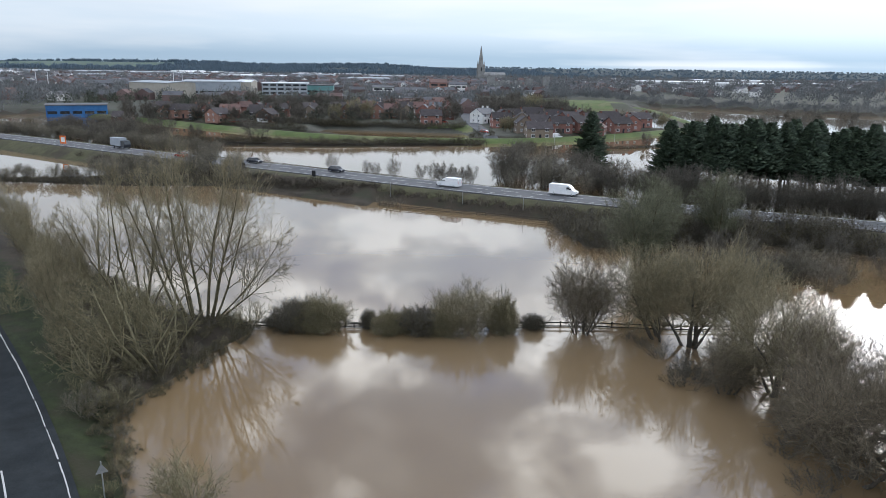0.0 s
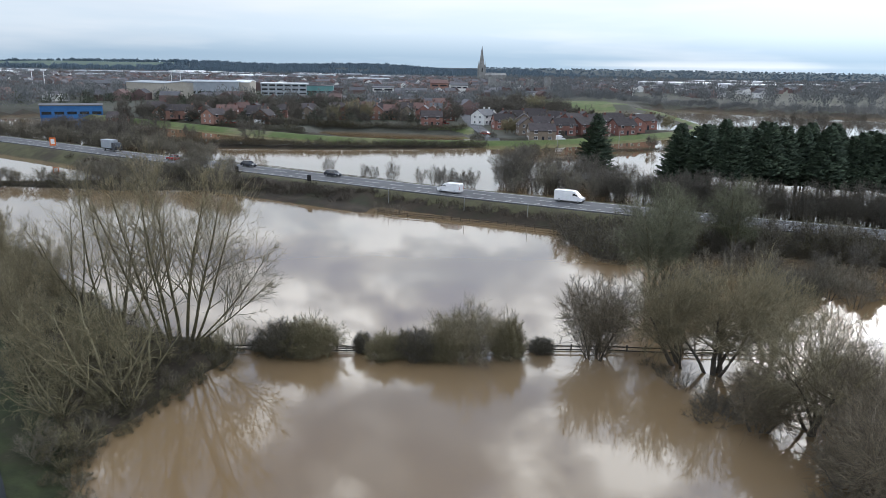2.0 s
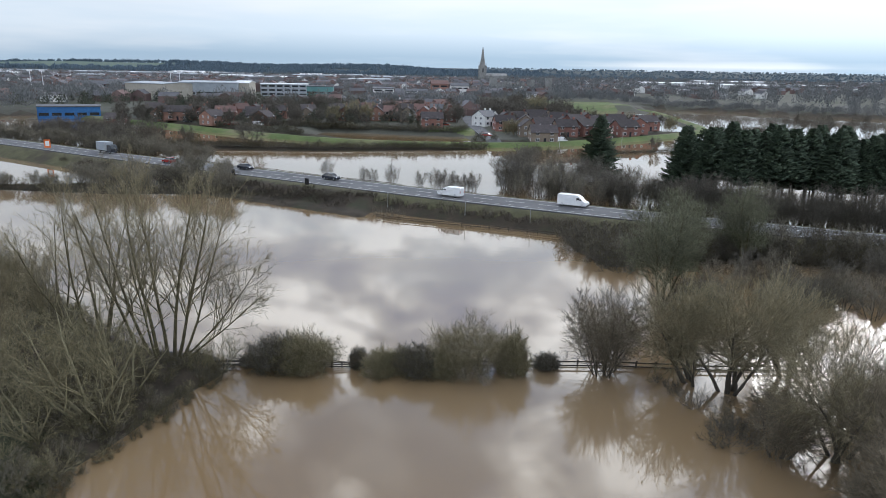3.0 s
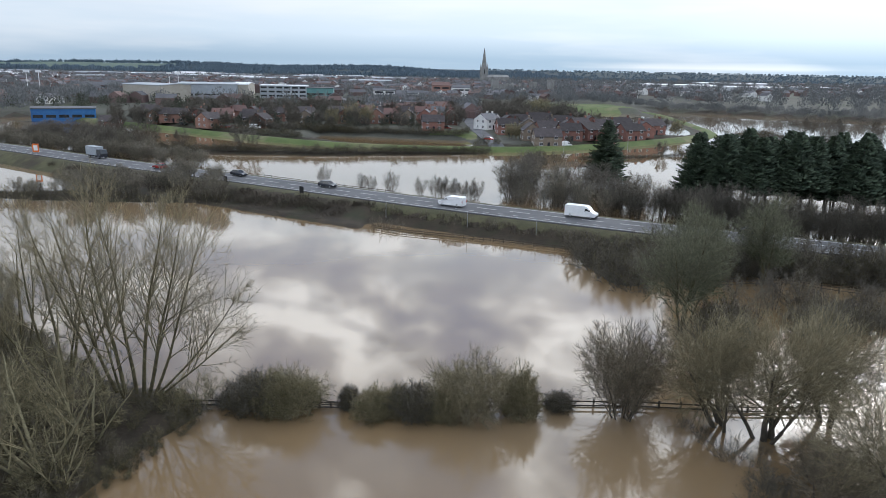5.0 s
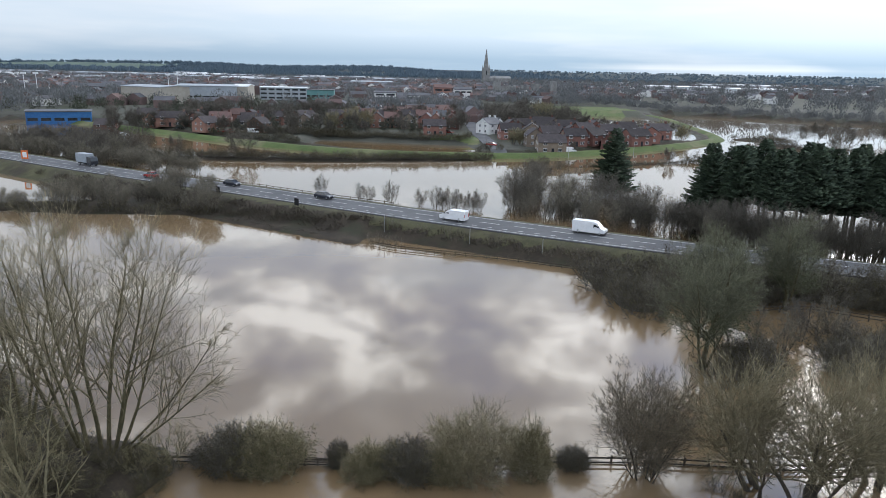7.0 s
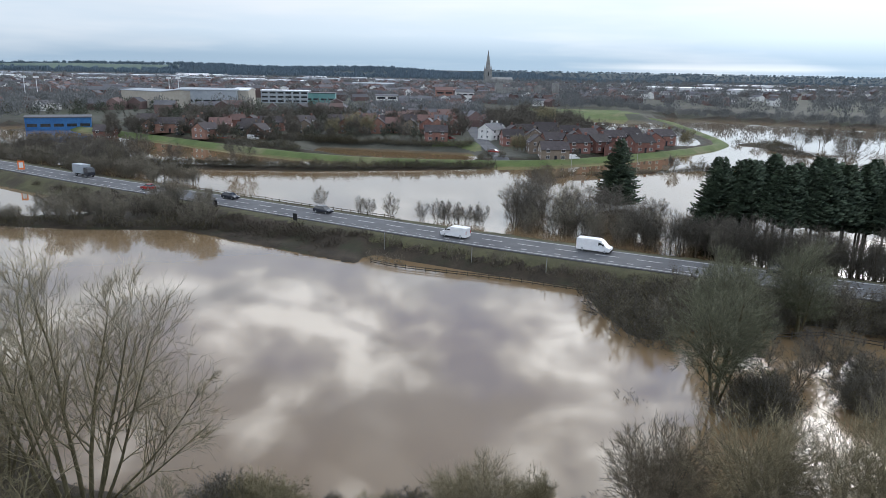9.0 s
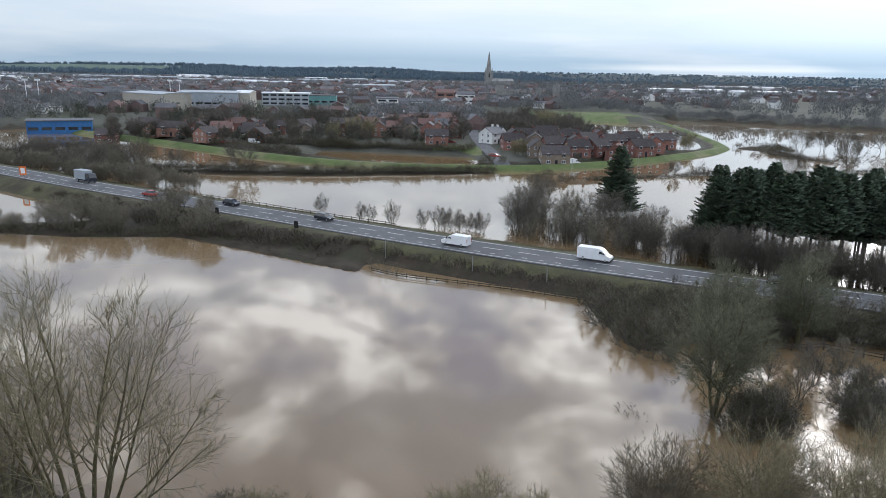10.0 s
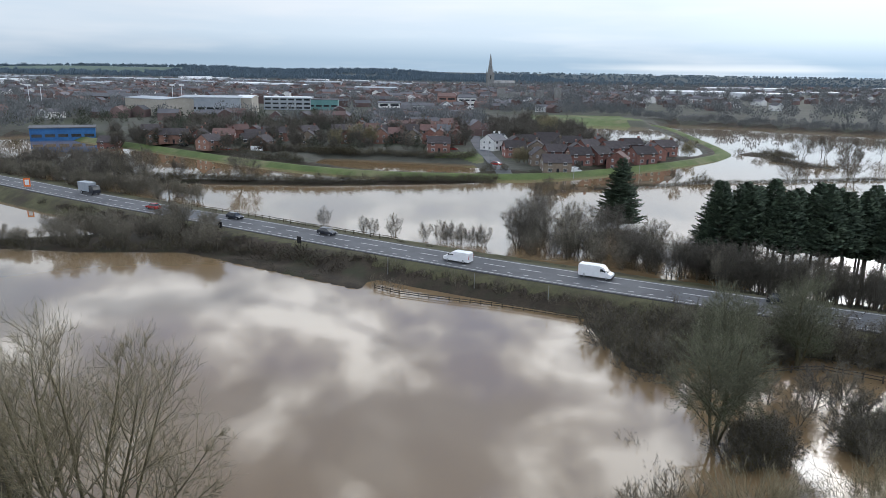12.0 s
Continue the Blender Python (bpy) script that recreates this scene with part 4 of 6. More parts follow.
    pc.append(spot(-19.4 - k * 1.2, 47 + k * 2.4, R.uniform(0, 360), R.uniform(0.4, 0.7)))
for k in range(16):
    y = 53 + k * 1.9
    edge = np.interp(y, [50, 61, 67, 74, 79, 86, 98], [-19.5, -25.5, -23.5, -22.0, -20, -28, -42])
    (pa if k % 3 else pb).append(spot(edge + R.uniform(-1.6, 0.2), y, R.uniform(0, 360), R.uniform(0.4, 0.65) * (0.6 if 75 < y < 83 else 1.0)))
put(sh_a, pa), put(sh_b, pb), put(sh_c, pc)
fresh = plant("shrub", "small pale green shrub at the water edge", "shrub", 24, SHRUB, ring_stems(R, 16, 0.5, 0.8, 4.6, 0.045), M["bark_green"], M["twig_pale"], (700, 0.3, 0.05, M["leaf_olive"]), "lane thicket")
put(fresh, [spot(-15.2, 47.6, 0, 1.0), spot(-17.6, 50.2, 120, 0.7)])

# -- flooded hedge bushes along the fence
def dome(label, seed, half, height, twig, leaf_mat, leaf_count, tips=0.0, n=16, tr=0.010):
    """A dense rounded bush, its crown down to the water."""
    stems = ring_stems(random.Random(seed), n, half * 0.45, 0.75, height * 0.8, 0.05)
    return crowned("hedge_bush", label, "bush", seed, stems, (0, 0, height * 0.42, half * 1.22, half, height * 0.62), M["bark"], twig, (int(leaf_count * 1.4), 0.2, 0.048, leaf_mat, height * 1.2) if leaf_count else None, "flooded hedge", b1=9, a1=55, b2=6, a2=50, tw=6, tl=0.5 + tips, tr=tr, twl=2, start=0.05, wig=0.16, most=half * 1.3, rise=0.12, stem_up=0.0, aim=0.5, uneven=1.7)


db = dome("dense dark reddish hedge bush standing in water", 31, 2.7, 3.3, M["twig_dark"], M["leaf"], 7000, 0.12)
put(db, [spot(-15.7, 80.8, 0, 1.0, z=-0.05), spot(-2.2, 80.2, 80, 0.86, 0.86, z=-0.05), spot(10.3, 81.8, 200, 0.52, 0.5, z=-0.05), spot(-7.8, 81.2, 30, 0.36, 0.66, z=-0.05), spot(-18.3, 81.2, 140, 0.4, 0.35, z=-0.05), spot(31.2, 99.4, 60, 1.25, 1.35, z=-0.05), spot(42.4, 101.6, 10, 1.2, 1.0, z=-0.05), spot(47.5, 104.5, 100, 1.0, 0.8, z=-0.05)])
do = dome("dense olive hedge bush standing in water", 32, 2.6, 3.7, M["twig_olive"], M["leaf_olive"], 6500, 0.15)
put(do, [spot(-12.4, 80.4, 0, 1.02, 1.04, z=-0.05), spot(-5.4, 80.0, 50, 0.74, 0.68, z=-0.05), spot(-3.6, 80.6, 150, 0.6, 0.6, z=-0.05), spot(-14.0, 80.9, 200, 0.8, 0.85, z=-0.05), spot(0.4, 79.8, 20, 0.6, 0.7, z=-0.05), spot(6.8, 80.8, 110, 0.72, 1.12, z=-0.05)])
dh = dome("tall twiggy hawthorn bush standing in water", 33, 3.7, 5.7, M["twig_olive"], M["leaf_olive"], 1800, 0.5, 18, 0.009)
put(dh, [spot(2.6, 80.4, 0, 0.86, 1.02, z=-0.05)])
stems = ring_stems(random.Random(34), 16, 0.9, 0.75, 7.6, 0.08)
hr = crowned("thorn_tree", "round bare twiggy thorn tree in the water", "tree", 34, stems, (0, 0, 4.5, 4.4, 4.0, 4.7), M["bark"], M["twig_brown"], None, "flooded hedge", b1=11, a1=40, b2=7, a2=42, tw=4, tl=0.9, tr=0.013, twl=1, start=0.05, wig=0.12, most=5.0, aim=0.6)
put(hr, [spot(15.7, 81.2, 0, 1.02, 1.08, z=-0.1)])
hp = crowned("shrub", "small pale bare shrub beside the flooded hedge", "shrub", 36, ring_stems(random.Random(36), 9, 0.4, 0.9, 3.6, 0.04), (0, 0, 2.2, 2.4, 2.2, 2.1), M["bark_pale"], M["twig_pale"], None, "flooded hedge", b1=8, a1=42, b2=5, tw=4, tl=0.5, tr=0.010, twl=2, start=0.15, wig=0.16, most=2.5)
put(hp, [spot(-20.6, 81.2, 0, 1.0, z=-0.1), spot(-22.6, 79.6, 90, 0.7, z=-0.1)])
he = plant("brushwood", "sparse bare twigs sticking out of the water", "shrub", 35, dict(FARSHRUB, thin=0.014, kids=(4, 5)), ring_stems(R, 12, 1.2, 0.5, 1.7, 0.018), M["bark"], M["twig_dark"], None, "flooded hedge")
put(he, [spot(-23, 80.6, 40, 1.0), spot(12.4, 83.5, 0, 0.7), spot(14.6, 88, 30, 0.9), spot(16.2, 86.4, 60, 1.0), spot(17.6, 89.5, 80, 0.8), spot(18.5, 103, 90, 0.9), spot(19.4, 101.5, 10, 0.8), spot(12.4, 85, 70, 0.7), spot(20.4, 97, 200, 1.0), spot(21.6, 95.5, 20, 1.0), spot(19.0, 94.5, 110, 0.8)])

# -- crack willows standing in the flood
WIL = dict(b1=15, a1=52, up1=0.03, b2=10, a2=50, up2=0.03, l2=0.55, tw=5, tl=1.3, tr=0.015, twl=1, start=0.36, wig=0.27, most=8.0, rise=0.2, aim=0.8, uneven=1.25, group="flooded willows")
stems = [(0, 0, -0.80, 0.1, 6.8, 0.26), (0.3, 0.1, -0.42, 0.2, 7.0, 0.24), (0.2, 0.3, -0.5, 0.7, 6.4, 0.20), (0.2, -0.2, -0.2, -0.6, 6.0, 0.18)]
wil_a = crowned("willow", "leaning bare willow with trunks in the flood", "tree", 41, stems, (-2.6, 0.2, 5.9, 5.2, 4.8, 4.4), M["bark"], M["twig_olive"], None, **WIL)
stems = [(0, 0, -0.05, 0.05, 7.6, 0.30), (0.8, 0.1, 0.15, 0.1, 7.8, 0.28), (0.3, 0.3, 0.5, 0.35, 7.4, 0.22), (0.2, -0.3, 0.35, -0.5, 7.0, 0.2), (-0.2, 0.2, -0.45, 0.3, 6.8, 0.2)]
wil_b = crowned("willow", "spreading bare willow above brown water", "tree", 42, stems, (0.8, 0.4, 6.8, 6.2, 5.6, 5.1), M["bark"], M["twig_olive"], None, **WIL)
stems = [(0, 0, 0.15, -0.1, 6.6, 0.34), (-0.4, 0.0, -0.75, 0.1, 7.0, 0.24), (0.4, 0.3, 0.75, 0.4, 7.2, 0.24), (0, -0.4, -0.1, -0.8, 6.4, 0.2), (0.5, -0.1, 1.1, -0.2, 6.8, 0.2), (0.0, 0.4, -0.2, 0.8, 6.6, 0.2)]
wil_c = crowned("willow", "low wide bare willow forking above the flood", "tree", 43, stems, (0.4, 0, 6.0, 6.9, 6.4, 5.3), M["bark"], M["twig_brown"], None, **dict(WIL, start=0.3))
stems = [(0, 0, 0.1, 0.1, 4.2, 0.2), (-0.1, 0, -0.9, 0.1, 4.4, 0.14), (0.1, 0, 0.7, 0.2, 4.4, 0.14), (0, 0.1, 0.1, 0.7, 4.0, 0.12)]
wil_d = crowned("willow", "small dark bare willow with twisted limbs", "tree", 46, stems, (0, 0, 3.4, 3.3, 3.0, 2.6), M["bark"], M["twig_brown"], None, **dict(WIL, start=0.25, b1=9, most=3.5))
put(wil_a, [spot(23.5, 79.3, 0, 1.0, 1.12)])
put(wil_b, [spot(26.0, 77.3, 0, 1.0, 1.08), spot(32.8, 80.2, 100, 0.86), spot(30.2, 66.4, 200, 0.95)])
put(wil_c, [spot(29.6, 53.2, 0, 1.0), spot(33.2, 60.8, 150, 0.95), spot(38.4, 55.0, 20, 0.95), spot(34.5, 46.5, 250, 1.0), spot(35.2, 70.2, 90, 0.72)])
put(wil_d, [spot(25.6, 66.2, 0, 1.0), spot(27.2, 71.0, 80, 0.7), spot(28.2, 58.6, 200, 0.8)])
brush = plant("brushwood", "dark tangled brush at the foot of willows", "shrub", 44, SHRUB, ring_stems(R, 22, 1.8, 1.1, 3.2, 0.04), M["bark"], M["twig_dark"], (900, 0.3, 0.06, M["leaf"]), "willow brush")
br2 = plant("brushwood", "brown twiggy brush at the foot of willows", "shrub", 45, SHRUB, ring_stems(R, 22, 1.6, 0.9, 4.8, 0.05), M["bark"], M["twig"], None, "willow brush")
put(brush, [spot(22.6, 68.5, 0, 0.8), spot(24.5, 69.4, 60, 0.7), spot(26.4, 56.5, 30, 0.7), spot(21.5, 78.0, 200, 0.4), spot(26.0, 51.5, 150, 0.8), spot(23.6, 71.0, 20, 0.6), spot(20.4, 79.4, 90, 0.4)])
put(br2, [spot(22.4, 74.5, 30, 0.5), spot(24.2, 73.2, 90, 0.62), spot(26.8, 72.6, 10, 0.6), spot(21.2, 76.8, 140, 0.5), spot(27.6, 69.0, 200, 0.6), spot(23.4, 70.6, 70, 0.55), spot(29.2, 62.0, 20, 0.7), spot(25.2, 75.4, 280, 0.5), spot(30.5, 56.5, 60, 1.0), spot(33.0, 64, 10, 0.9), spot(31.8, 73, 100, 0.8), spot(32.5, 50, 20, 1.0)])

# -- trees and scrub below the bypass
stems = [(0, 0, 0.06, 0.0, 13.0, 0.30), (0.1, 0.1, 0.30, 0.12, 11.5, 0.17), (-0.1, 0, -0.28, -0.05, 11.5, 0.18)]
ivy = crowned("ivy_tree", "broad bare tree with ivy low in its crown", "tree", 51, stems, (-0.8, 0, 8.2, 6.0, 5.3, 6.7), M["bark_green"], M["twig_green"], (9000, 0.5, 0.08, M["ivy"], 7.0), "scrub below the bypass", b1=30, a1=50, b2=10, a2=46, tw=6, tl=1.0, tr=0.016, twl=1, start=0.24, wig=0.17, most=8.0, aim=0.75)
put(ivy, [spot(27.3, 101.6, 0, 1.0), spot(35.5, 121.5, 120, 0.82), spot(45.0, 121.5, 240, 0.9)])
mid_a = bare("small bare dark tree above the flood", 52, 7.5, 3.4, M["bark"], M["twig_dark"], "scrub below the bypass", tr=0.013)
mid_b = bare("small bare brown tree above the flood", 53, 7.5, 3.4, M["bark"], M["twig"], "scrub below the bypass", tr=0.013)
mid_c = plant("bush", "dark thorn bush below the road bank", "bush", 54, dict(SHRUB, thin=0.022, kids=(7, 8)), ring_stems(R, 13, 1.7, 1.0, 3.6, 0.04), M["bark"], M["twig_dark"], (1900, 0.3, 0.05, M["leaf"]), "scrub below the bypass")
ma, mb, mc = [], [], []
for x, y, s in ((41.5, 110, 0.8), (45, 107, 0.75), (52, 109, 0.85), (60, 112, 1.0), (48, 104, 0.7), (62, 104, 0.8), (43.5, 122.5, 0.9)):
    ma.append(spot(x, y, R.uniform(0, 360), s))
for x, y, s in ((36, 126, 0.9), (44, 127, 0.95), (52, 125, 0.95), (27, 121, 0.7), (62, 121, 0.9), (33, 129, 0.8), (38, 106.5, 0.75), (44.5, 101, 0.7), (49.5, 101, 0.85), (37, 111.5, 0.65), (51, 97.5, 0.85), (46, 112.5, 0.8), (41, 98, 0.6), (34.5, 104, 0.5)):
    mb.append(spot(x, y, R.uniform(0, 360), s))
for k in range(52):
    x = 21 + k * 0.95
    y0, y1 = np.interp(x, [21, 24, 27, 31, 46, 60, 100], [133, 120, 118.5, 123.5, 125.5, 120.5, 102]), np.interp(x, [20, 60, 100], [140, 125.5, 107])
    mc.append(spot(x + R.uniform(-1, 1), y0 + (y1 - y0) * R.random(), R.uniform(0, 360), R.uniform(0.8, 1.35)))
for x, y, s_ in ((26, 126, 1.0), (24, 121, 1.1), (22.5, 127, 1.0), (29.6, 99.6, 1.1), (31.2, 101.5, 0.9), (28.4, 98.4, 0.8), (43.6, 105.6, 1.0), (47, 108, 1.1), (45.5, 111, 0.9), (50, 106, 1.0), (53, 110, 0.9), (56, 107, 1.0), (25.5, 117.5, 0.9), (44.3, 123.4, 0.8), (46, 103, 1.2), (54, 103, 1.2)):
    mc.append(spot(x, y, R.uniform(0, 360), s_))
put(mid_a, ma), put(mid_b, mb), put(mid_c, mc)

# -- low growth on the road bank
bank_a = plant("bank_shrub", "low dark brown scrub on the road bank", "shrub", 61, dict(FARSHRUB, thin=0.020, kids=(7, 8)), ring_stems(R, 12, 1.6, 1.0, 2.0, 0.03), M["bark"], M["twig_bank"], (260, 0.3, 0.055, M["leaf"]), "road bank scrub")
bank_b = plant("bank_shrub", "thin upright saplings on the road bank", "shrub", 62, dict(FARSHRUB, thin=0.024, kids=(5, 4)), ring_stems(R, 9, 1.5, 0.4, 3.6, 0.035), M["bark"], M["twig"], None, "road bank scrub")
by_off = offsets(resample(soften(BYPASS), 1.55))
ba, bb = [], []
for x, y, nx_, ny_ in by_off:
    if not -104 < x < 76 or (x < -62 and R.random() < 0.5):
        continue
    for _ in range((3 if len(ba) % 2 else 2) if x < -10 else 1):
        o = -R.uniform(8.2, 14.2) if -86 < x < -14 else -R.uniform(7.6, 9.2)
        k_ = 1.0 if -86 < x < -14 else 0.6
        ba.append(spot(x + nx_ * o, y + ny_ * o, R.uniform(0, 360), R.uniform(1.0, 1.4) * k_, R.uniform(0.5, 0.95)))
    if -84 < x < -15 and R.random() < 0.75:
        o = -R.uniform(15.6, 17.2)
        ba.append(spot(x + nx_ * o, y + ny_ * o, R.uniform(0, 360), R.uniform(0.5, 0.8), R.uniform(0.15, 0.3)))
    if x > -9 and R.random() < (0.35 if x < 22 else 0.55):
        o = -R.uniform(7.8, 9.4)
        bb.append(spot(x + nx_ * o, y + ny_ * o, R.uniform(0, 360), R.uniform(0.6, 1.0)))
    if R.random() < 0.08:
        o = R.uniform(7.6, 10.0)
        ba.append(spot(x + nx_ * o, y + ny_ * o, R.uniform(0, 360), R.uniform(0.4, 0.7), R.uniform(0.3, 0.6)))
bb += [spot(-11.5, 152.6, 20, 1.15), spot(-9.0, 152.0, 90, 1.0), spot(-12.5, 154.5, 200, 1.1)]
put(bank_a, ba), put(bank_b, bb)

# -- trees left of the bank and on the islands in the flood
lt = bare("bare reddish tree on the flooded island", 71, 9.5, 3.8, M["bark"], M["twig"], "island trees")
ls = plant("bush", "dark bush at the water line", "bush", 72, dict(FARSHRUB, thin=0.04), ring_stems(R, 10, 1.6, 1.0, 3.4, 0.04), M["bark"], M["twig_dark"], (700, 0.4, 0.1, M["leaf"]), "island trees")
la, lb = [], []
for k in range(26):
    la.append(spot(R.uniform(-88, -49), R.uniform(174, 190), R.uniform(0, 360), R.uniform(0.75, 1.1)))
for k in range(12):
    la.append(spot(R.uniform(-120, -85), R.uniform(176, 184), R.uniform(0, 360), R.uniform(0.4, 0.65)))
for k in range(34):
    lb.append(spot(-120 + 74 * k / 34 + R.uniform(-1, 1), 175 + R.uniform(-1.5, 3), R.uniform(0, 360), R.uniform(0.7, 1.2)))
for k in range(60):
    x = -185 + k * 1.9 + R.uniform(-1, 1)
    cy_ = np.interp(x, [-250, -139, -100, -51], [312, 247.5, 221.5, 193])
    la.append(spot(x, cy_ + R.uniform(14, 30), R.uniform(0, 360), R.uniform(0.75, 1.05)))
for k in range(26):
    la.append(spot(R.uniform(-185, -132), R.uniform(280, 350), R.uniform(0, 360), R.uniform(0.35, 0.55)))
put(lt, la), put(ls, lb)
lm = bare("tall bare brown tree in a thicket by the main road", 73, 9.0, 3.9, M["bark_pale"], M["twig"], "roadside wood", tr=0.02)
ln_ = bare("dark bare tree in a thicket by the main road", 74, 8.6, 4.0, M["bark"], M["twig_dark"], "roadside wood", tr=0.022)
lc, ld = [], []
for k in range(96):
    x = R.uniform(-172, -94)
    cy_ = np.interp(x, [-250, -139, -100, -51], [312, 247.5, 221.5, 193])
    back = np.interp(x, [-172, -135, -94], [24, 46, 26])
    (lc if k % 5 else ld).append(spot(x, cy_ + 13 + back * R.random(), R.uniform(0, 360), R.uniform(0.95, 1.4) * np.interp(x, [-172, -130], [0.5, 1.0])))
put(lm, lc), put(ln_, ld)

# -- beyond the bypass: thicket, poplars and conifers
th = bare("bare brown tree beside the main road", 81, 11.5, 4.2, M["bark"], M["twig_dark"], "roadside thicket", "roadside_tree", tr=0.017)
tr = bare("bare reddish tree beside the main road", 82, 12.5, 4.2, M["bark"], M["twig"], "roadside thicket", "roadside_tree", tr=0.017)
po = bare("slim bare tree in a roadside row", 83, 13.0, 2.6, M["bark"], M["twig_dark"], "roadside thicket", "poplar", 2, 0.017, 0.2, 14, 0.2)
ta, tb, tc = [], [], []
for x, y, s in ((14.5, 184, 1.0), (17.5, 188, 1.1), (21, 182, 0.9), (24, 176, 0.85), (29, 170, 0.8), (33, 168.5, 0.75), (26, 190, 0.95), (31, 184, 0.9), (37, 178, 0.8), (20, 196, 1.0), (35, 190, 0.9), (41, 176, 0.8), (28, 200, 0.9), (44, 186, 0.8), (23, 206, 1.0), (16, 190, 1.05), (19, 184.5, 0.9), (27, 180, 0.9), (30, 177, 0.85), (34, 174, 0.8), (39, 170, 0.75), (25, 184, 0.9), (33, 196, 0.9), (38, 200, 0.85), (30, 206, 0.9), (43, 180, 0.8), (46, 175, 0.8), (47, 168, 0.7), (19, 202, 1.0), (22, 212, 1.0), (36, 184, 0.85)):
    (ta if R.random() < 0.5 else tb).append(spot(x, y, R.uniform(0, 360), s * 0.95))
for k in range(9):
    tc.append(spot(36 + k * 1.6, 166 - k * 0.8 + R.uniform(-1, 4), R.uniform(0, 360), R.uniform(0.85, 1.05)))
for k in range(38):
    x = 48 + k * 1.25
    cy_ = np.interp(x, [37, 60, 100, 200], [144, 133, 115, 72])
    tc.append(spot(x, cy_ + R.uniform(14.5, 24), R.uniform(0, 360), R.uniform(0.7, 0.95)))
    if k % 3:
        ta.append(spot(x, cy_ + R.uniform(14, 22), R.uniform(0, 360), R.uniform(0.45, 0.7)))
for k in range(34):
    x = R.uniform(14, 50)
    y0 = np.interp(x, [14, 22, 36, 50], [181, 173, 165, 158])
    (ta if k % 2 else tb).append(spot(x, y0 + R.uniform(0, 22), R.uniform(0, 360), R.uniform(0.45, 0.75)))
for k in range(40):
    x = 50 + k * 1.3
    cy_ = np.interp(x, [37, 60, 100, 200], [144, 133, 115, 72])
    (ta if k % 2 else tb).append(spot(x, cy_ + R.uniform(15, 27), R.uniform(0, 360), R.uniform(0.3, 0.5)))
for k in range(44):
    x = 47 + k * 1.25 + R.uniform(-0.5, 0.5)
    cy_ = np.interp(x, [37, 60, 100, 200], [144, 133, 115, 72])
    (ta if k % 3 else tb).append(spot(x, cy_ + R.uniform(13.5, 19), R.uniform(0, 360), R.uniform(0.6, 0.8), R.uniform(0.68, 0.95)))
put(th, ta), put(tr, tb), put(po, tc)


def conifer(seed, height, width, label, bare=0.12):
    rng = random.Random(seed)
    root = tagged(new("conifer"), label, "tree", "conifer row")
    b = Build()
    b.tube([(0, 0, -0.4), (0.05, 0, height * 0.5), (0, 0, height * 0.98)], [0.28, 0.17, 0.03], 6)
    part("trunk", b.mesh("trunk", M["bark"], True), root)
    V, F = [], []
    n = int(height * 24)
    for k in range(n):
        f = (k + rng.random()) / n
        z = height * (bare + (1 - bare) * f)
        reach = width * (1 - f) ** 0.7 * rng.uniform(0.7, 1.12) + 0.25
        az = rng.uniform(0, 6.2832)
        cx_, sx_ = math.cos(az), math.sin(az)
        m = max(2, int(reach * 3.0))
        for j in range(m):
            u = (j + 0.6) / m
            for side in (-1, 1):
                px, py = cx_ * reach * u, sx_ * reach * u
                pz = z + 0.10 * reach * u + 0.10 * reach * u * u
                L = (0.6 + 0.22 * reach * (1 - u)) * rng.uniform(0.7, 1.2)
                a2 = az + side * rng.uniform(0.5, 1.1)
                ex, ey, ez = px + math.cos(a2) * L, py + math.sin(a2) * L, pz + rng.uniform(-0.1, 0.6) * L
                w_ = 0.13 * rng.uniform(0.7, 1.3)
                i = len(V)
                V += [(px, py, pz), ((px + ex) / 2 - sx_ * w_, (py + ey) / 2 + cx_ * w_, (pz + ez) / 2 + w_), (ex, ey, ez), ((px + ex) / 2 + sx_ * w_, (py + ey) / 2 - cx_ * w_, (pz + ez) / 2 - w_)]
                F.append((i, i + 1, i + 2, i + 3))
    part("crown", mesh_of("crown", V, F, M["needle"]), root, "dark green needle sprays")
    return root


con_a = conifer(91, 17.5, 3.9, "tall dark conifer in the roadside row", 0.40)
con_b = conifer(92, 18.0, 3.5, "slim dark conifer in the roadside row", 0.46)
con_l = conifer(93, 17.3, 6.4, "broad lone dark conifer beside the flood", 0.06)
put(con_l, [spot(41.6, 209, 0, 1.0), spot(51.5, 169, 0, 0.86, 1.02), spot(55.5, 171, 90, 0.8, 0.98), spot(53, 175.5, 40, 0.8, 0.98)])
ca, cb = [spot(59, 176, 10, 0.95)], []
for k in range(34):
    x = 54 + k * 1.65 + R.uniform(-0.6, 0.6)
    cy_ = np.interp(x, [37, 60, 100, 200], [144, 133, 115, 72])
    (ca if k % 2 else cb).append(spot(x, cy_ + 25 + R.uniform(-2.5, 3.5), R.uniform(0, 360), R.uniform(0.92, 1.08)))
for k in range(22):
    x = 57 + k * 2.1 + R.uniform(-0.6, 0.6)
    cy_ = np.interp(x, [37, 60, 100, 200], [144, 133, 115, 72])
    (cb if k % 3 else ca).append(spot(x, cy_ + 31 + R.uniform(-2.5, 2.5), R.uniform(0, 360), R.uniform(0.92, 1.08)))
put(con_a, ca), put(con_b, cb)

# -- hedges and trees along the far flood
fh = plant("hedge_bush", "dark hedge bush on a strip in the flood", "bush", 101, dict(FARSHRUB, thin=0.06, kids=(4, 4)), ring_stems(R, 11, 1.8, 0.7, 3.6, 0.05), M["bark"], M["twig_dark"], (800, 0.45, 0.12, M["leaf"]), "far hedge")
fa = []
for k in range(62):
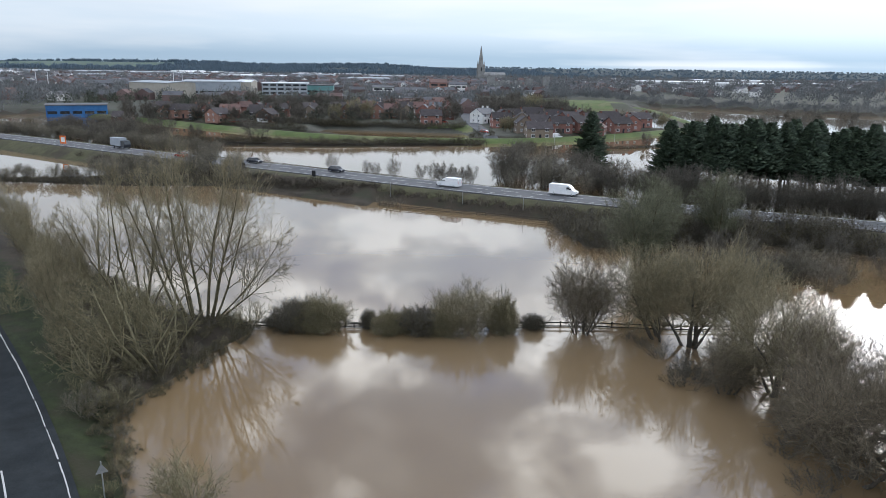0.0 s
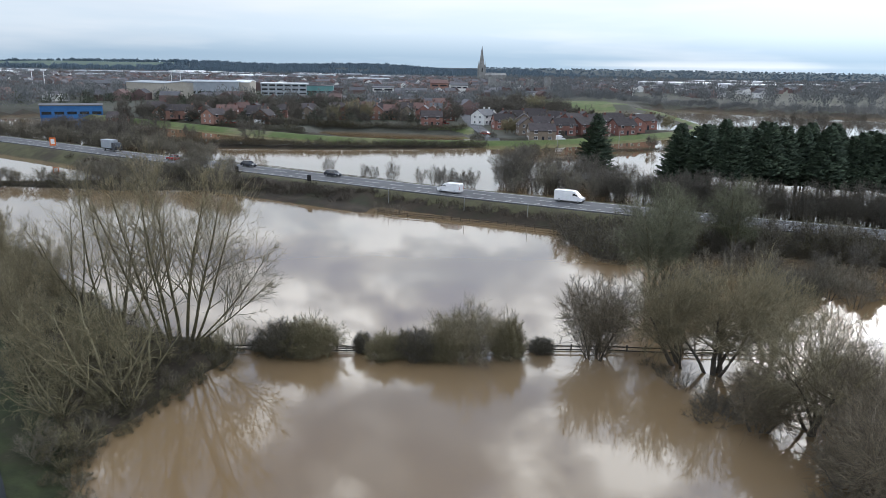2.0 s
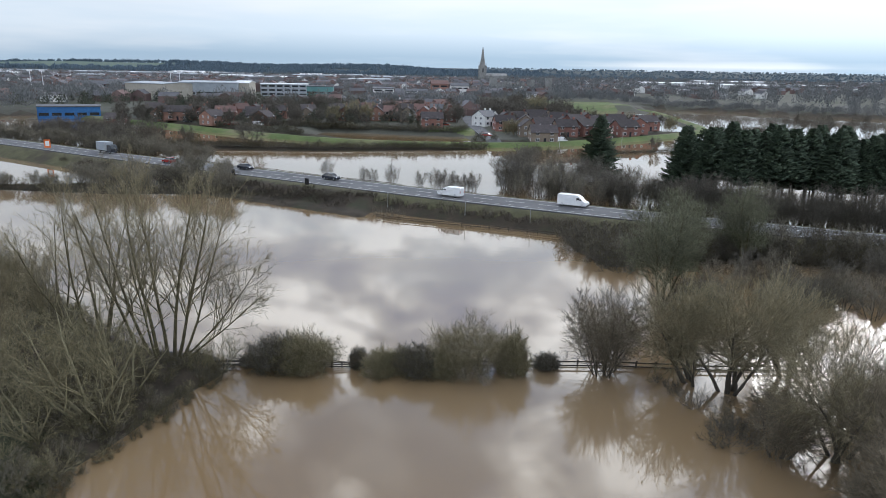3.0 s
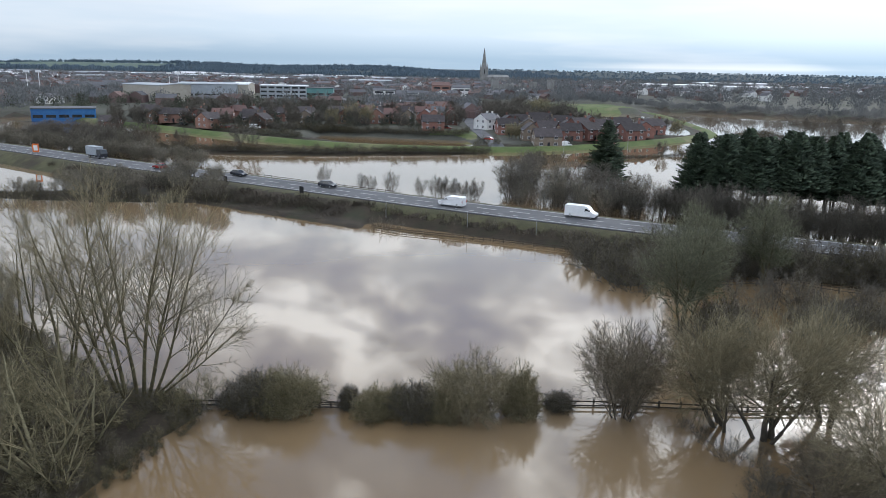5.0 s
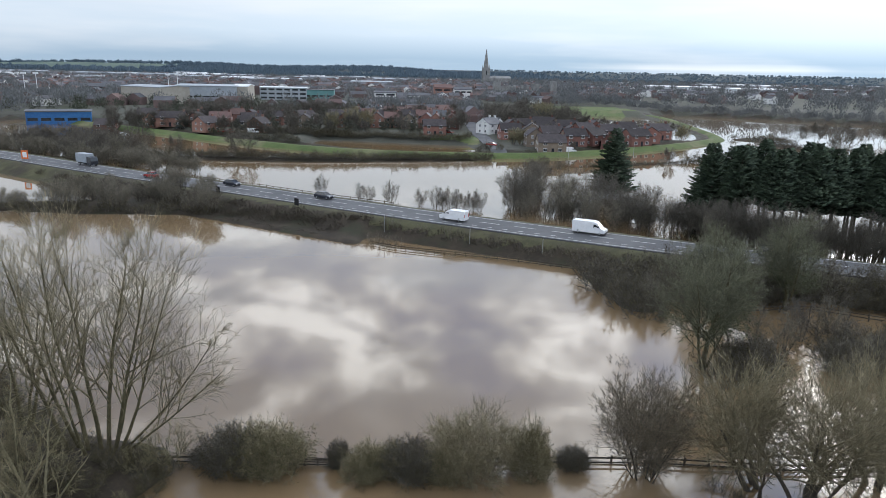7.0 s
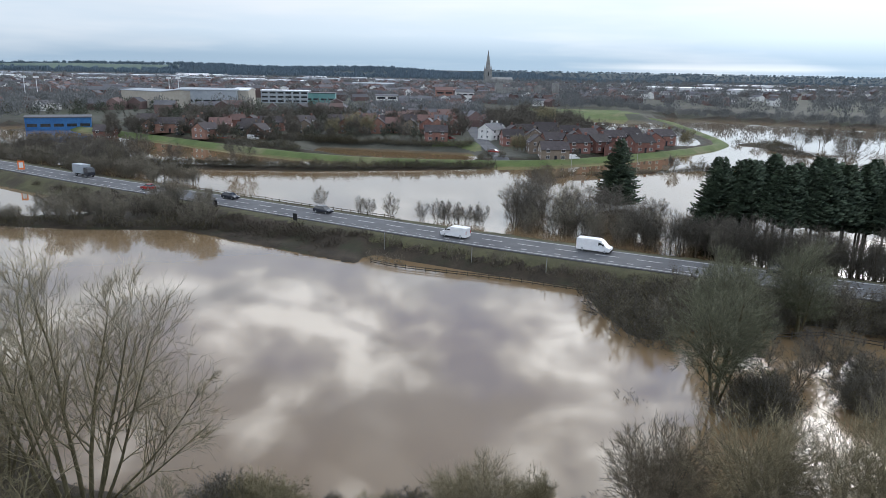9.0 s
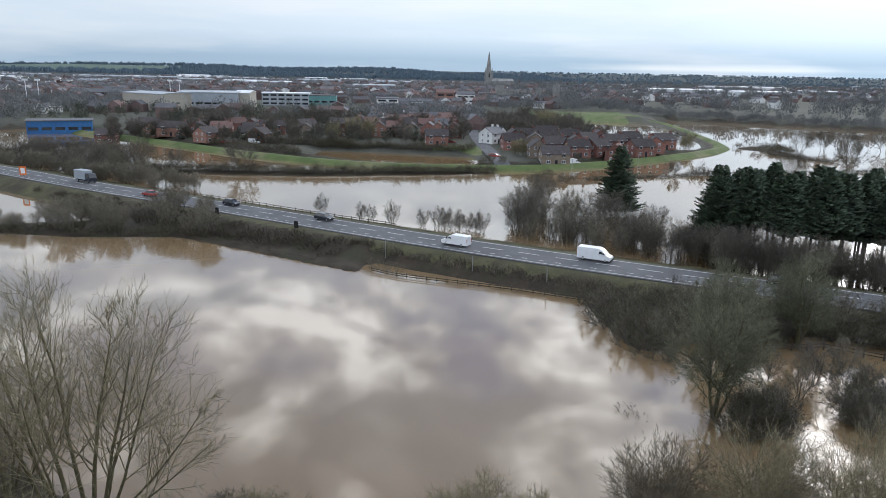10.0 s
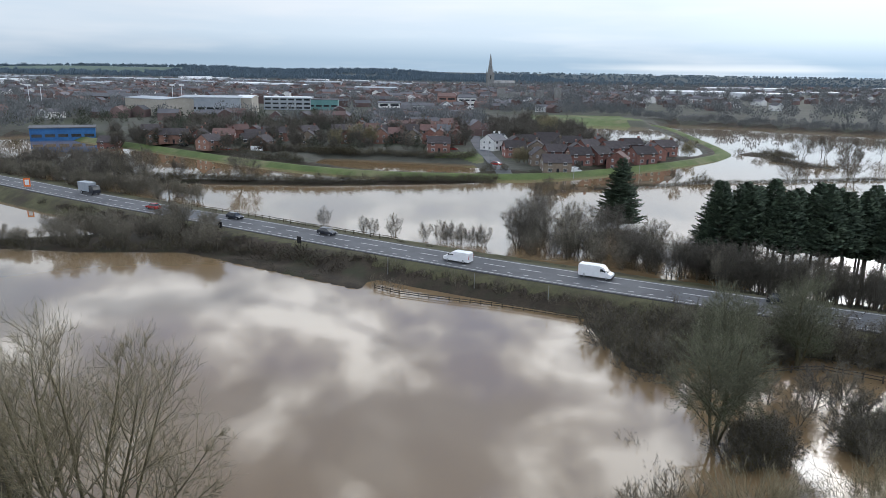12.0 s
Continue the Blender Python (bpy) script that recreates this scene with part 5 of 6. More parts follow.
    x = -122 + k * 2.24
    y = np.interp(x, [-130, -45, 0, 17], [265, 266, 275.5, 282]) + R.uniform(0, 5) * (1 if x < -5 else 0.3)
    fa.append(spot(x, y, R.uniform(0, 360), R.uniform(0.75, 1.2), R.uniform(0.6, 0.95)))
for k in range(56):
    x = 47 + k * 2.2
    y = np.interp(x, [47, 90, 166, 260], [267.5, 286, 305, 330]) + R.uniform(-0.8, 0.8)
    fa.append(spot(x, y, R.uniform(0, 360), R.uniform(0.7, 0.95), R.uniform(0.35, 0.6), z=-0.2))
for k in range(16):
    x, y = R.uniform(143, 162), R.uniform(366, 393)
    fa.append(spot(x, y, R.uniform(0, 360), R.uniform(1.0, 1.5), R.uniform(0.7, 1.3), z=0.2))
for k in range(14):
    f = k / 13
    fa.append(spot(147 + 15 * f, 362 - 28 * f, R.uniform(0, 360), R.uniform(0.7, 0.9), R.uniform(0.4, 0.6), z=0.1))
for x, y, s in ((19, 298, 0.9), (11, 294, 0.8), (14, 297, 1.0), (30, 268, 1.0), (27, 262, 1.0), (33, 274, 0.9), (36, 262, 1.0), (31, 255, 1.0), (40, 268, 0.8), (90, 287, 1.2), (86, 286, 1.0)):
    fa.append(spot(x, y, R.uniform(0, 360), s, s * 1.1))
for k in range(24):
    x = -80 + k * 1.6
    fa.append(spot(x, 344 + R.uniform(-2, 3), R.uniform(0, 360), R.uniform(1.0, 1.4), R.uniform(0.8, 1.2)))
for k in range(40):
    x = -120 + k * 3.4
    fa.append(spot(x, np.interp(x, [-120, -67, -40, 5], [264.5, 264.5, 266, 276]) + R.uniform(0, 3), R.uniform(0, 360), R.uniform(0.9, 1.2), R.uniform(0.6, 0.95)))
for k in range(40):
    x = -58 + k * 1.7
    fa.append(spot(x, np.interp(x, [-58, -36, -12, 10], [343, 341, 335, 334]) + R.uniform(0, 4), R.uniform(0, 360), R.uniform(0.9, 1.3), R.uniform(0.6, 1.0)))
for k in range(30):
    x = -118 + k * 2.2
    fa.append(spot(x, np.interp(x, [-126, -95, -67, -42.5], [352, 327, 308, 295]) + R.uniform(7, 11), R.uniform(0, 360), R.uniform(0.8, 1.2), R.uniform(0.7, 1.1)))
put(fh, fa[:290])
oak = bare("wide bare oak standing in flood water", 102, 10.0, 6.2, M["bark"], M["twig_dark"], "field oaks", "oak", 3, 0.024, 0.5, 12, 0.25)
put(oak, [spot(-69.4, 266.5, 0, 1.0), spot(124.3, 294.5, 90, 0.95), spot(151, 303.5, 200, 1.3), spot(178, 312, 300, 1.1), spot(78, 283, 30, 0.6), spot(-92, 268, 60, 0.7), spot(168, 378, 100, 1.05), spot(182, 384, 10, 1.1), spot(196, 388, 70, 1.1), spot(212, 384, 150, 1.1), spot(112, 385, 20, 0.9)])
sap = bare("small bare sapling by the far pond", 103, 5.0, 2.0, M["bark"], M["twig_dark"], "pond saplings", "sapling", 4, 0.012, 0.5, 8)
sp = [spot(-30.7, 200, 0, 1.0), spot(-20.5, 196, 60, 0.85), spot(-18.3, 195.4, 160, 0.8), spot(-13.2, 192.6, 20, 1.1), spot(-6, 189.6, 90, 0.9)]
for k in range(7):
    sp.append(spot(-2.5 + k * 1.6, 188.6 - k * 0.5, R.uniform(0, 360), R.uniform(0.85, 1.1)))
put(sap, sp)
brown = bare("rounded brown leafless tree in the town", 104, 12.0, 5.5, M["bark"], M["twig_pale"], "town trees", "tree", 5, 0.035)
bt = bare("dark bare garden tree in the town", 105, 10.5, 4.4, M["bark"], M["twig_dark"], "town trees", "tree", 4, 0.035)
ev = plant("tree", "dark evergreen garden tree in the town", "tree", 106, dict(MIDTREE, thin=0.08, kids=(4, 4, 3)), ring_stems(R, 4, 0.9, 0.7, 7.5, 0.2), M["bark"], M["twig_dark"], (1300, 0.5, 0.2, M["garden_leaf"]), "town trees")
put(brown, [spot(49, 428, 0, 1.15), spot(53, 432, 90, 1.0), spot(26, 318, 0, 0.55), spot(29, 317, 60, 0.5), spot(-47, 372, 0, 0.9), spot(-40, 376, 50, 0.8), spot(-55, 362, 80, 0.7), spot(104, 383, 20, 0.8), spot(112, 372, 20, 0.7)])
tp, te = [], []
for k in range(110):
    x = R.uniform(-170, -60) if k % 2 else R.uniform(-75, 75)
    y = R.uniform(356, 470) + (40 if x > 5 else 0)
    (te if k % 3 == 0 else tp).append(spot(x, y, R.uniform(0, 360), R.uniform(0.7, 1.15)))
for k in range(18):
    x = -150 + k * 8.0
    (te if k % 2 else tp).append(spot(x, np.interp(x, [-150, -126, -92, -67, -50, 0], [366, 362, 343, 346, 348, 362]) + R.uniform(-2, 6), R.uniform(0, 360), R.uniform(0.6, 0.95)))
for k in range(16):
    tp.append(spot(-128 + k * 4.1, np.interp(-128 + k * 4.1, [-126, -67, -30, 5], [366, 327, 338, 338]) + R.uniform(3, 8), R.uniform(0, 360), R.uniform(0.35, 0.55)))
for k in range(22):
    x = R.uniform(-175, -15)
    (te if k % 2 else tp).append(spot(x, np.interp(x, [-170, -126, -90, -60, 0], [364, 360, 342, 352, 362]) + R.uniform(0, 40), R.uniform(0, 360), R.uniform(0.45, 0.9)))
for x, y, s_ in ((31, 330, 0.6), (45, 345, 0.7), (63, 338, 0.6), (74, 356, 0.7), (48, 308, 0.4), (90, 366, 0.7), (30, 352, 0.8), (22, 384, 0.9), (5, 380, 0.9), (38, 378, 0.9), (62, 382, 0.9), (75, 390, 0.8), (24, 395, 0.9), (30, 402, 1.0), (36, 398, 0.9), (26, 412, 1.0), (40, 410, 1.0), (33, 420, 1.0), (44, 400, 0.9), (58, 400, 1.0), (66, 408, 1.0), (52, 412, 0.9), (22, 430, 1.0), (30, 440, 1.0), (40, 446, 1.0), (4, 395, 0.8), (2, 410, 0.9), (60, 430, 1.0), (70, 440, 1.0), (50, 455, 1.0), (28, 460, 1.1), (38, 470, 1.1)):
    tp.append(spot(x, y, R.uniform(0, 360), s_))
put(bt, tp), put(ev, te)

# ---- houses ----
def window_mesh(w, h):
    f = Build()
    t = 0.09
    f.box(-w / 2, w / 2, -0.05, 0.03, 0, t).box(-w / 2, w / 2, -0.05, 0.03, h - t, h)
    f.box(-w / 2, -w / 2 + t, -0.05, 0.03, t, h - t).box(w / 2 - t, w / 2, -0.05, 0.03, t, h - t)
    f.box(-t / 2, t / 2, -0.04, 0.03, t, h - t)
    g = Build().box(-w / 2 + t, w / 2 - t, -0.012, 0.02, t, h - t)
    return f.mesh("window_frame", M["white"]), g.mesh("pane", M["glass"])


WIN = window_mesh(1.5, 1.25)
WIN_S = window_mesh(1.0, 1.15)
DOOR = Build().box(-0.48, 0.48, -0.06, 0.03, 0, 2.05).mesh("door", M["car_dark"])


def house(label, x, y, rz, w=8.0, d=8.5, eaves=4.9, rise=2.9, wall="brick_red", roof="tile_dark", windows=True, chimney=True, z=None):
    """A two-storey gabled house; its ridge runs along its own x, windows on front and gables."""
    root = tagged(new("house"), label, "house", "houses behind the levee")
    root.matrix_basis = pose(x, y, (height_at(x, y) if z is None else z) - 0.15, 0, 0, rz)
    b = Build().prism([(-d / 2, 0), (d / 2, 0), (d / 2, eaves), (0, eaves + rise), (-d / 2, eaves)], "x", -w / 2, w / 2)
    part("wall", b.mesh("wall", M[wall]), root)
    o, t = 0.35, 0.16
    k = rise / (d / 2)
    b = Build()
    for s in (-1, 1):
        prof = [(s * (d / 2 + o), eaves - o * k + 0.02), (0, eaves + rise + 0.02), (0, eaves + rise + t + 0.05), (s * (d / 2 + o), eaves - o * k + t)]
        b.prism(prof, "x", -w / 2 - 0.25, w / 2 + 0.25)
    r = part("roof", b.mesh("roof", M[roof]), root)
    if chimney:
        b = Build().box(w / 2 - 1.3, w / 2 - 0.5, -0.35, 0.35, eaves + rise * 0.6, eaves + rise + 0.9).box(w / 2 - 1.36, w / 2 - 0.44, -0.41, 0.41, eaves + rise + 0.9, eaves + rise + 1.02)
        part("chimney", b.mesh("chimney", M[wall]), r)
    if windows:
        spots = []
        for zz in (0.9, 3.35):
            for xx in (-w * 0.27, w * 0.27):
                spots += [(xx, -d / 2 - 0.0, zz, 0, WIN), (xx, d / 2, zz, 180, WIN)]
            for yy in (-d * 0.2, d * 0.2):
                spots += [(w / 2, yy, zz, 90, WIN_S), (-w / 2, yy, zz, -90, WIN_S)]
        for px, py, pz, rr, (fm, gm) in spots:
            f = part("window", fm, root, m=pose(px, py, pz, 0, 0, rr))
            part("pane", gm, f)
        part("door", DOOR, root, "dark front door", pose(0.1, -d / 2, 0.12))
    return root


RED, PINK, TAN = "red brick house with a dark tiled roof", "orange brick house with a dark tiled roof", "buff brick house with a dark tiled roof"
H1 = [
    (-164, 369, 8, 9, 8, "brick_red", "tile_dark"), (-142, 373, 80, 9, 8, "brick_pink", "tile_dark"), (-132.5, 370, 4, 13, 8, "brick_pink", "tile_dark"),
    (-121, 371, 95, 8, 8, "brick_red", "tile_dark"), (-109, 349, 60, 9, 8.5, "brick_pink", "tile_dark"), (-110.5, 374, 10, 10, 8, "brick_red", "tile_red"),
    (-113, 402, 35, 11, 9, "brick_red", "tile_red"), (-102, 396, 95, 9, 9, "brick_red", "tile_dark"), (-91, 352, 10, 9, 8, "brick_tan", "tile_dark"),
    (-85, 348, 75, 8, 8, "brick_pink", "tile_dark"), (-90, 390, 5, 13, 9, "brick_red", "tile_dark"), (-76, 401, 40, 10, 9, "brick_red", "tile_dark"),
    (-70, 374, 95, 8, 8, "brick_tan", "tile_dark"), (-96, 374, 20, 9, 8, "brick_red", "tile_dark"), (-153, 392, 10, 10, 8, "brick_red", "tile_dark"),
    (-128, 392, 80, 10, 8, "brick_pink", "tile_dark"), (-60, 414, 10, 11, 8, "brick_tan", "tile_dark"),
]
for x, y, rz, w_, d_, wa, ro in H1:
    house(PINK if wa == "brick_pink" else TAN if wa == "brick_tan" else RED, x, y, rz, w_, d_, 4.3, 2.6, wa, ro)
H2 = [
    (26, 340, 8, 9, 8, "brick_red", "tile_dark"), (36, 343, 85, 9, 8, "brick_tan", "tile_dark"), (38.6, 301.5, 4, 10.5, 8, "brick_tan", "tile_dark"),
    (33.5, 313, 95, 8, 7, "brick_tan", "tile_dark"), (50, 318, 10, 9, 8, "brick_red", "tile_dark"), (52, 336, 85, 10, 8, "brick_red", "tile_dark"),
    (58.5, 322, 40, 9, 8, "brick_red", "tile_dark"), (70, 346, 15, 10, 8, "brick_red", "tile_dark"), (66, 318.5, 70, 9, 8, "brick_red", "tile_red"),
    (79, 333, 20, 10, 9, "brick_red", "tile_dark"), (86, 341, 95, 9, 8.5, "brick_red", "tile_dark"), (94.5, 356, 20, 10, 8.5, "brick_red", "tile_dark"),
    (54, 366, 10, 11, 8, "brick_red", "tile_dark"), (68, 367, 90, 10, 8, "brick_red", "tile_dark"), (81, 362, 15, 10, 8, "brick_red", "tile_dark"),
    (44, 356, 5, 10, 8, "brick_tan", "tile_dark"), (34, 368, 12, 10, 8, "brick_red", "tile_dark"), (46, 385, 5, 11, 8, "brick_red", "tile_dark"),
    (-7, 353, 5, 10, 8, "brick_red", "tile_dark"), (28, 360, 95, 9, 8, "brick_red", "tile_dark"), (60, 352, 30, 9, 8, "brick_red", "tile_dark"), (42, 328, 12, 9, 8, "brick_red", "tile_dark"),
]
for x, y, rz, w_, d_, wa, ro in H2:
    house(TAN if wa == "brick_tan" else RED, x, y, rz, w_, d_, 4.4, 2.7, wa, ro)
house("white rendered house with a slate roof", 18.5, 366, 50, 10, 8, 4.8, 2.6, "render_white", "slate")
house("white rendered house with a slate roof", 21, 372, 140, 7, 7, 4.8, 2.4, "render_white", "slate")
RH = random.Random(31)
for k in range(34):
    col, row = k % 9, k // 9
    x, y = -50 + col * 7.4 + RH.uniform(-1.5, 1.5) - row * 1.5, 386 + row * 25 + RH.uniform(-5, 5)
    if abs(x - 12) < 8:
        continue
    wa = RH.choice(["brick_red", "brick_red", "brick_red", "brick_pink", "render_white", "brick_tan"])
    house("white rendered terraced house" if wa == "render_white" else "brick terraced house with a pitched roof", x, y, RH.choice([0, 90, 6, 96]) + RH.uniform(-6, 6), RH.uniform(6.5, 9), 7.5, 4.8, 2.8, wa, RH.choice(["tile_dark", "tile_dark", "tile_red", "slate"]), windows=row < 2)


def block(name, label, x, y, rz, w, d, h, wall, roof, rise=0.0, bands=0, category="building", z=None):
    """A large flat or shallow-roofed building with a parapet, window bands and roof plant."""
    root = tagged(new(name), label, category)
    root.matrix_basis = pose(x, y, (height_at(x, y) if z is None else z) - 0.3, 0, 0, rz)
    prof = [(-d / 2, 0), (d / 2, 0), (d / 2, h), (0, h + rise + 0.01), (-d / 2, h)]
    part("wall", Build().prism(prof, "x", -w / 2, w / 2).mesh("wall", M[wall]), root)
    b = Build()
    for s in (-1, 1):
        b.prism([(s * (d / 2 + 0.4), h - 0.05), (0, h + rise + 0.03), (0, h + rise + 0.45), (s * (d / 2 + 0.4), h + 0.4)], "x", -w / 2 - 0.4, w / 2 + 0.4)
    part("roof", b.mesh("roof", M[roof]), root)
    for k in range(bands):
        zz = h * (k + 0.35) / max(bands, 1)
        n = max(2, int(w / 6))
        for j in range(n):
            xx = -w / 2 + w * (j + 0.5) / n
            part("window", Build().box(xx - w / n * 0.38, xx + w / n * 0.38, -d / 2 - 0.06, -d / 2 + 0.1, zz, zz + 1.5).mesh("window", M["glass"]), root)
    return root


block("sports_hall", "grey clad hall with a sloping roof", -219, 566, -33, 47, 30, 12.0, "clad_beige", "clad_grey", 1.0)
hall = block("college_building", "large grey and beige hall building", -184, 580, 6, 44, 34, 13.0, "clad_grey", "clad_grey", 1.0, 1)
block("college_building", "beige end of the large hall", -160, 585, 6, 11, 30, 13.0, "clad_beige", "clad_white", 1.4)
block("office_building", "long pale office building with teal panels", -146, 662, 6, 40, 24, 10.5, "clad_grey", "clad_white", 0.4, 3)
block("office_building", "low teal clad building", -116, 664, 6, 26, 20, 9.0, "clad_teal", "slate", 0.3, 1)
block("store_building", "low blue clad store", -204, 402, 26, 30, 15, 7.0, "clad_blue", "slate", 0.6, 1)
block("terrace", "long dark brick terrace", -318, 712, -6, 95, 10, 6.0, "brick_red", "slate", 3.0, 2)
block("warehouse", "long low warehouse with a pale roof", -14, 545, 12, 30, 22, 4.6, "clad_white", "clad_grey", 1.2)
block("apartment_building", "white rendered apartment block", -52, 600, 5, 17, 10, 10.0, "render_white", "slate", 1.0, 3)
block("apartment_building", "white apartment block with dark windows", -30, 612, 0, 26, 10, 7.5, "render_white", "slate", 2.0, 2)
block("shop_building", "white shop row by the high street", 12, 760, 5, 18, 12, 9.0, "render_white", "slate", 2.5, 2)
block("mill_building", "orange brick mill building", -8, 700, 5, 16, 14, 12.0, "brick_pink", "tile_red", 3.0, 3)
block("supermarket", "white roofed supermarket across the river", 385, 1240, -8, 120, 50, 9, "clad_white", "clad_white", 1.5)
block("supermarket", "white roofed supermarket across the river", 500, 1215, -5, 90, 40, 8, "clad_white", "clad_white", 1.5)
block("warehouse", "pale long warehouse on the skyline", 700, 1790, -5, 190, 60, 9, "clad_white", "clad_white", 1.0)

# ---- church and castle ruin ----
church = tagged(new("church"), "stone parish church with a tall pointed spire", "church")
CX, CY = 71.9, 1536.0
church.matrix_basis = pose(CX, CY, 8.0, 0, 0, 10)
b = Build().box(-6, 6, -6, 6, 0, 34)
for sx in (-1, 1):
    for sy in (-1, 1):
        b.box(sx * 6 - 1.2, sx * 6 + 1.2, sy * 6 - 1.2, sy * 6 + 1.2, 0, 33.0).box(sx * 6 - 0.8, sx * 6 + 0.8, sy * 6 - 0.8, sy * 6 + 0.8, 33.0, 42, 0.05)
tower = part("tower", b.mesh("tower", M["stone"]), church)
for a in range(4):
    part("window", Build().prism([(-1.3, 20), (1.3, 20), (1.3, 27), (0, 29.5), (-1.3, 27)], "y", -6.08, -5.8).mesh("belfry", M["glass"]), tower, "tall dark belfry opening", pose(0, 0, 0, 0, 0, 90 * a))
b = Build()
b.tube([(0, 0, 33.5), (0, 0, 45), (0, 0, 71.5)], [5.8, 4.2, 0.5], 8)
for k, zz in enumerate((40, 50)):
    for a in range(4):
        q = 5.0 - (zz - 33.5) * 0.147
        an = radians(90 * a)
        b.box(math.cos(an) * q - 0.7, math.cos(an) * q + 0.7, math.sin(an) * q - 0.7, math.sin(an) * q + 0.7, zz, zz + 4.0, 0.1)
part("spire", b.mesh("spire", M["stone"]), church, "tall stone spire")
part("nave", Build().prism([(-9, 0), (9, 0), (9, 14), (0, 18.5), (-9, 14)], "x", 5.5, 52).mesh("nave", M["stone"]), church)
part("aisle", Build().box(5.7, 50, -15, -8.8, 0, 8.5).mesh("aisle", M["stone"]), church)

castle = tagged(new("castle_ruin"), "ruined grey stone castle wall with towers", "ruin")
castle.matrix_basis = pose(54, 880, 5.2, 0, 0, 10)
b = Build().box(-4, 4, -4, 4, 0, 16).box(-4.3, 4.3, -4.3, 4.3, 14, 14.6)
for k in range(4):
    b.box(-4 + k * 2.2, -2.8 + k * 2.2, -4, -3.2, 16, 17.2)
part("tower", b.mesh("tower", M["stone"]), castle)
RC = random.Random(5)
for k in range(14):
    part("wall_section", Build().box(4 + k * 3.2, 7.2 + k * 3.2, -1.2, 1.2, 0, RC.uniform(7, 13.0)).mesh("wall_section", M["stone"]), castle)
part("tower", Build().box(44, 51, -4, 4, 0, 14.5).mesh("tower", M["stone"]), castle)
part("tower", Build().box(86, 93, 58, 66, 0, 17).mesh("tower", M["stone"]), castle)
for k in range(10):
    part("window", Build().box(7 + k * 3.8, 8.1 + k * 3.8, -1.26, -1.0, 3.2, 5.6).mesh("opening", M["glass"]), castle, "dark window opening")

# ---- the wider town, too far to tell house from house ----


def far_roofs(name, label, count, wall, roof, xr, yr, low=4.0, high=6.5, seed=1, keep=None):
    rs = np.random.RandomState(seed)
    V, Fw, Fr = [], [], []
    made = 0
    while made < count:
        y = yr[0] + (yr[1] - yr[0]) * rs.rand() ** 1.5
        x = (xr[0] + (xr[1] - xr[0]) * rs.rand()) * (y / yr[1]) ** 0.5
        if keep and not keep(x, y):
            continue
        made += 1
        a = rs.choice([0.1, 1.67]) + rs.normal(0, 0.15)
        w2, d2, e, r = rs.uniform(4, 9), rs.uniform(3.5, 5), rs.uniform(low, high), rs.uniform(2, 3.2)
        z = float(np.interp(y, [330, 930, 3400], [2.2, 6.2, 10.2])) - 0.4
        c, s = math.cos(a), math.sin(a)
        i = len(V)
        for px, py, pz in ((-w2, -d2, 0), (w2, -d2, 0), (w2, d2, 0), (-w2, d2, 0), (-w2, -d2, e), (w2, -d2, e), (w2, d2, e), (-w2, d2, e), (-w2, 0, e + r), (w2, 0, e + r)):
            V.append((x + px * c - py * s, y + px * s + py * c, z + pz))
        Fw += [(i, i + 1, i + 5, i + 4), (i + 2, i + 3, i + 7, i + 6), (i + 1, i + 2, i + 6, i + 9, i + 5), (i + 3, i, i + 4, i + 8, i + 7)]
        Fr += [(i + 4, i + 5, i + 9, i + 8), (i + 6, i + 7, i + 8, i + 9)]
    me = mesh_of(name, V, Fw + Fr, [M[wall], M[roof]])
    me.polygons.foreach_set("material_index", [0] * len(Fw) + [1] * len(Fr))
    return tagged(new(name, me), label, "houses", kind="stuff")


def in_town_only(x, y):
    if x > 20 and y < 640 + 0.25 * max(0, 250 - x):
        return False
    if x > 120 and y < 760:
        return False
    if 40 < x < 160 and 840 < y < 980:
        return False
    if -260 < x < -90 and 540 < y < 690:
        return False
    if x < -55 and y < 760:
        return math.sin(x * 0.9 + y * 1.7) > 0.55 and y > 500
    return y > 440


far_roofs("town_houses", "many distant red brick houses with dark roofs", 620, "far_brick_haze", "far_tile_haze", (-900, 260), (440, 1900), seed=2, keep=in_town_only)
far_roofs("town_houses", "many distant houses with red clay roofs", 420, "far_brick_haze", "far_clay_haze", (-700, 300), (440, 1800), seed=3, keep=in_town_only)
far_roofs("town_houses", "many distant houses with grey slate roofs", 420, "far_brick_haze", "far_tile_haze", (-1400, 500), (450, 2300), seed=4, keep=in_town_only)
far_roofs("town_houses", "scattered distant pale rendered houses", 300, "render_white", "far_tile_haze", (-1100, 600), (450, 2200), seed=5, keep=in_town_only)
far_roofs("town_houses", "distant houses across the river meadows", 520, "far_brick_haze", "far_tile_haze", (250, 1900), (950, 2600), seed=6, keep=lambda x, y: x > 150)
far_roofs("town_houses", "distant pale houses across the river meadows", 70, "render_white", "far_tile_haze", (250, 1900), (900, 2600), seed=7, keep=lambda x, y: x > 150)


def far_sheds(name, label, count, wall, roof, xr, yr, seed):
    rs = np.random.RandomState(seed)
    b = Build()
    for _ in range(count):
        x, y = rs.uniform(*xr), rs.uniform(*yr)
        w2, d2, h = rs.uniform(14, 50), rs.uniform(10, 24), rs.uniform(5, 9)
        z = float(np.interp(y, [330, 930, 3400], [2.2, 6.2, 10.2])) - 0.4
        b.prism([(y - d2, z), (y + d2, z), (y + d2, z + h), (y, z + h + 1.5), (y - d2, z + h)], "x", x - w2, x + w2)
    return tagged(new(name, b.mesh(name, [M[wall]])), label, "sheds", kind="stuff")


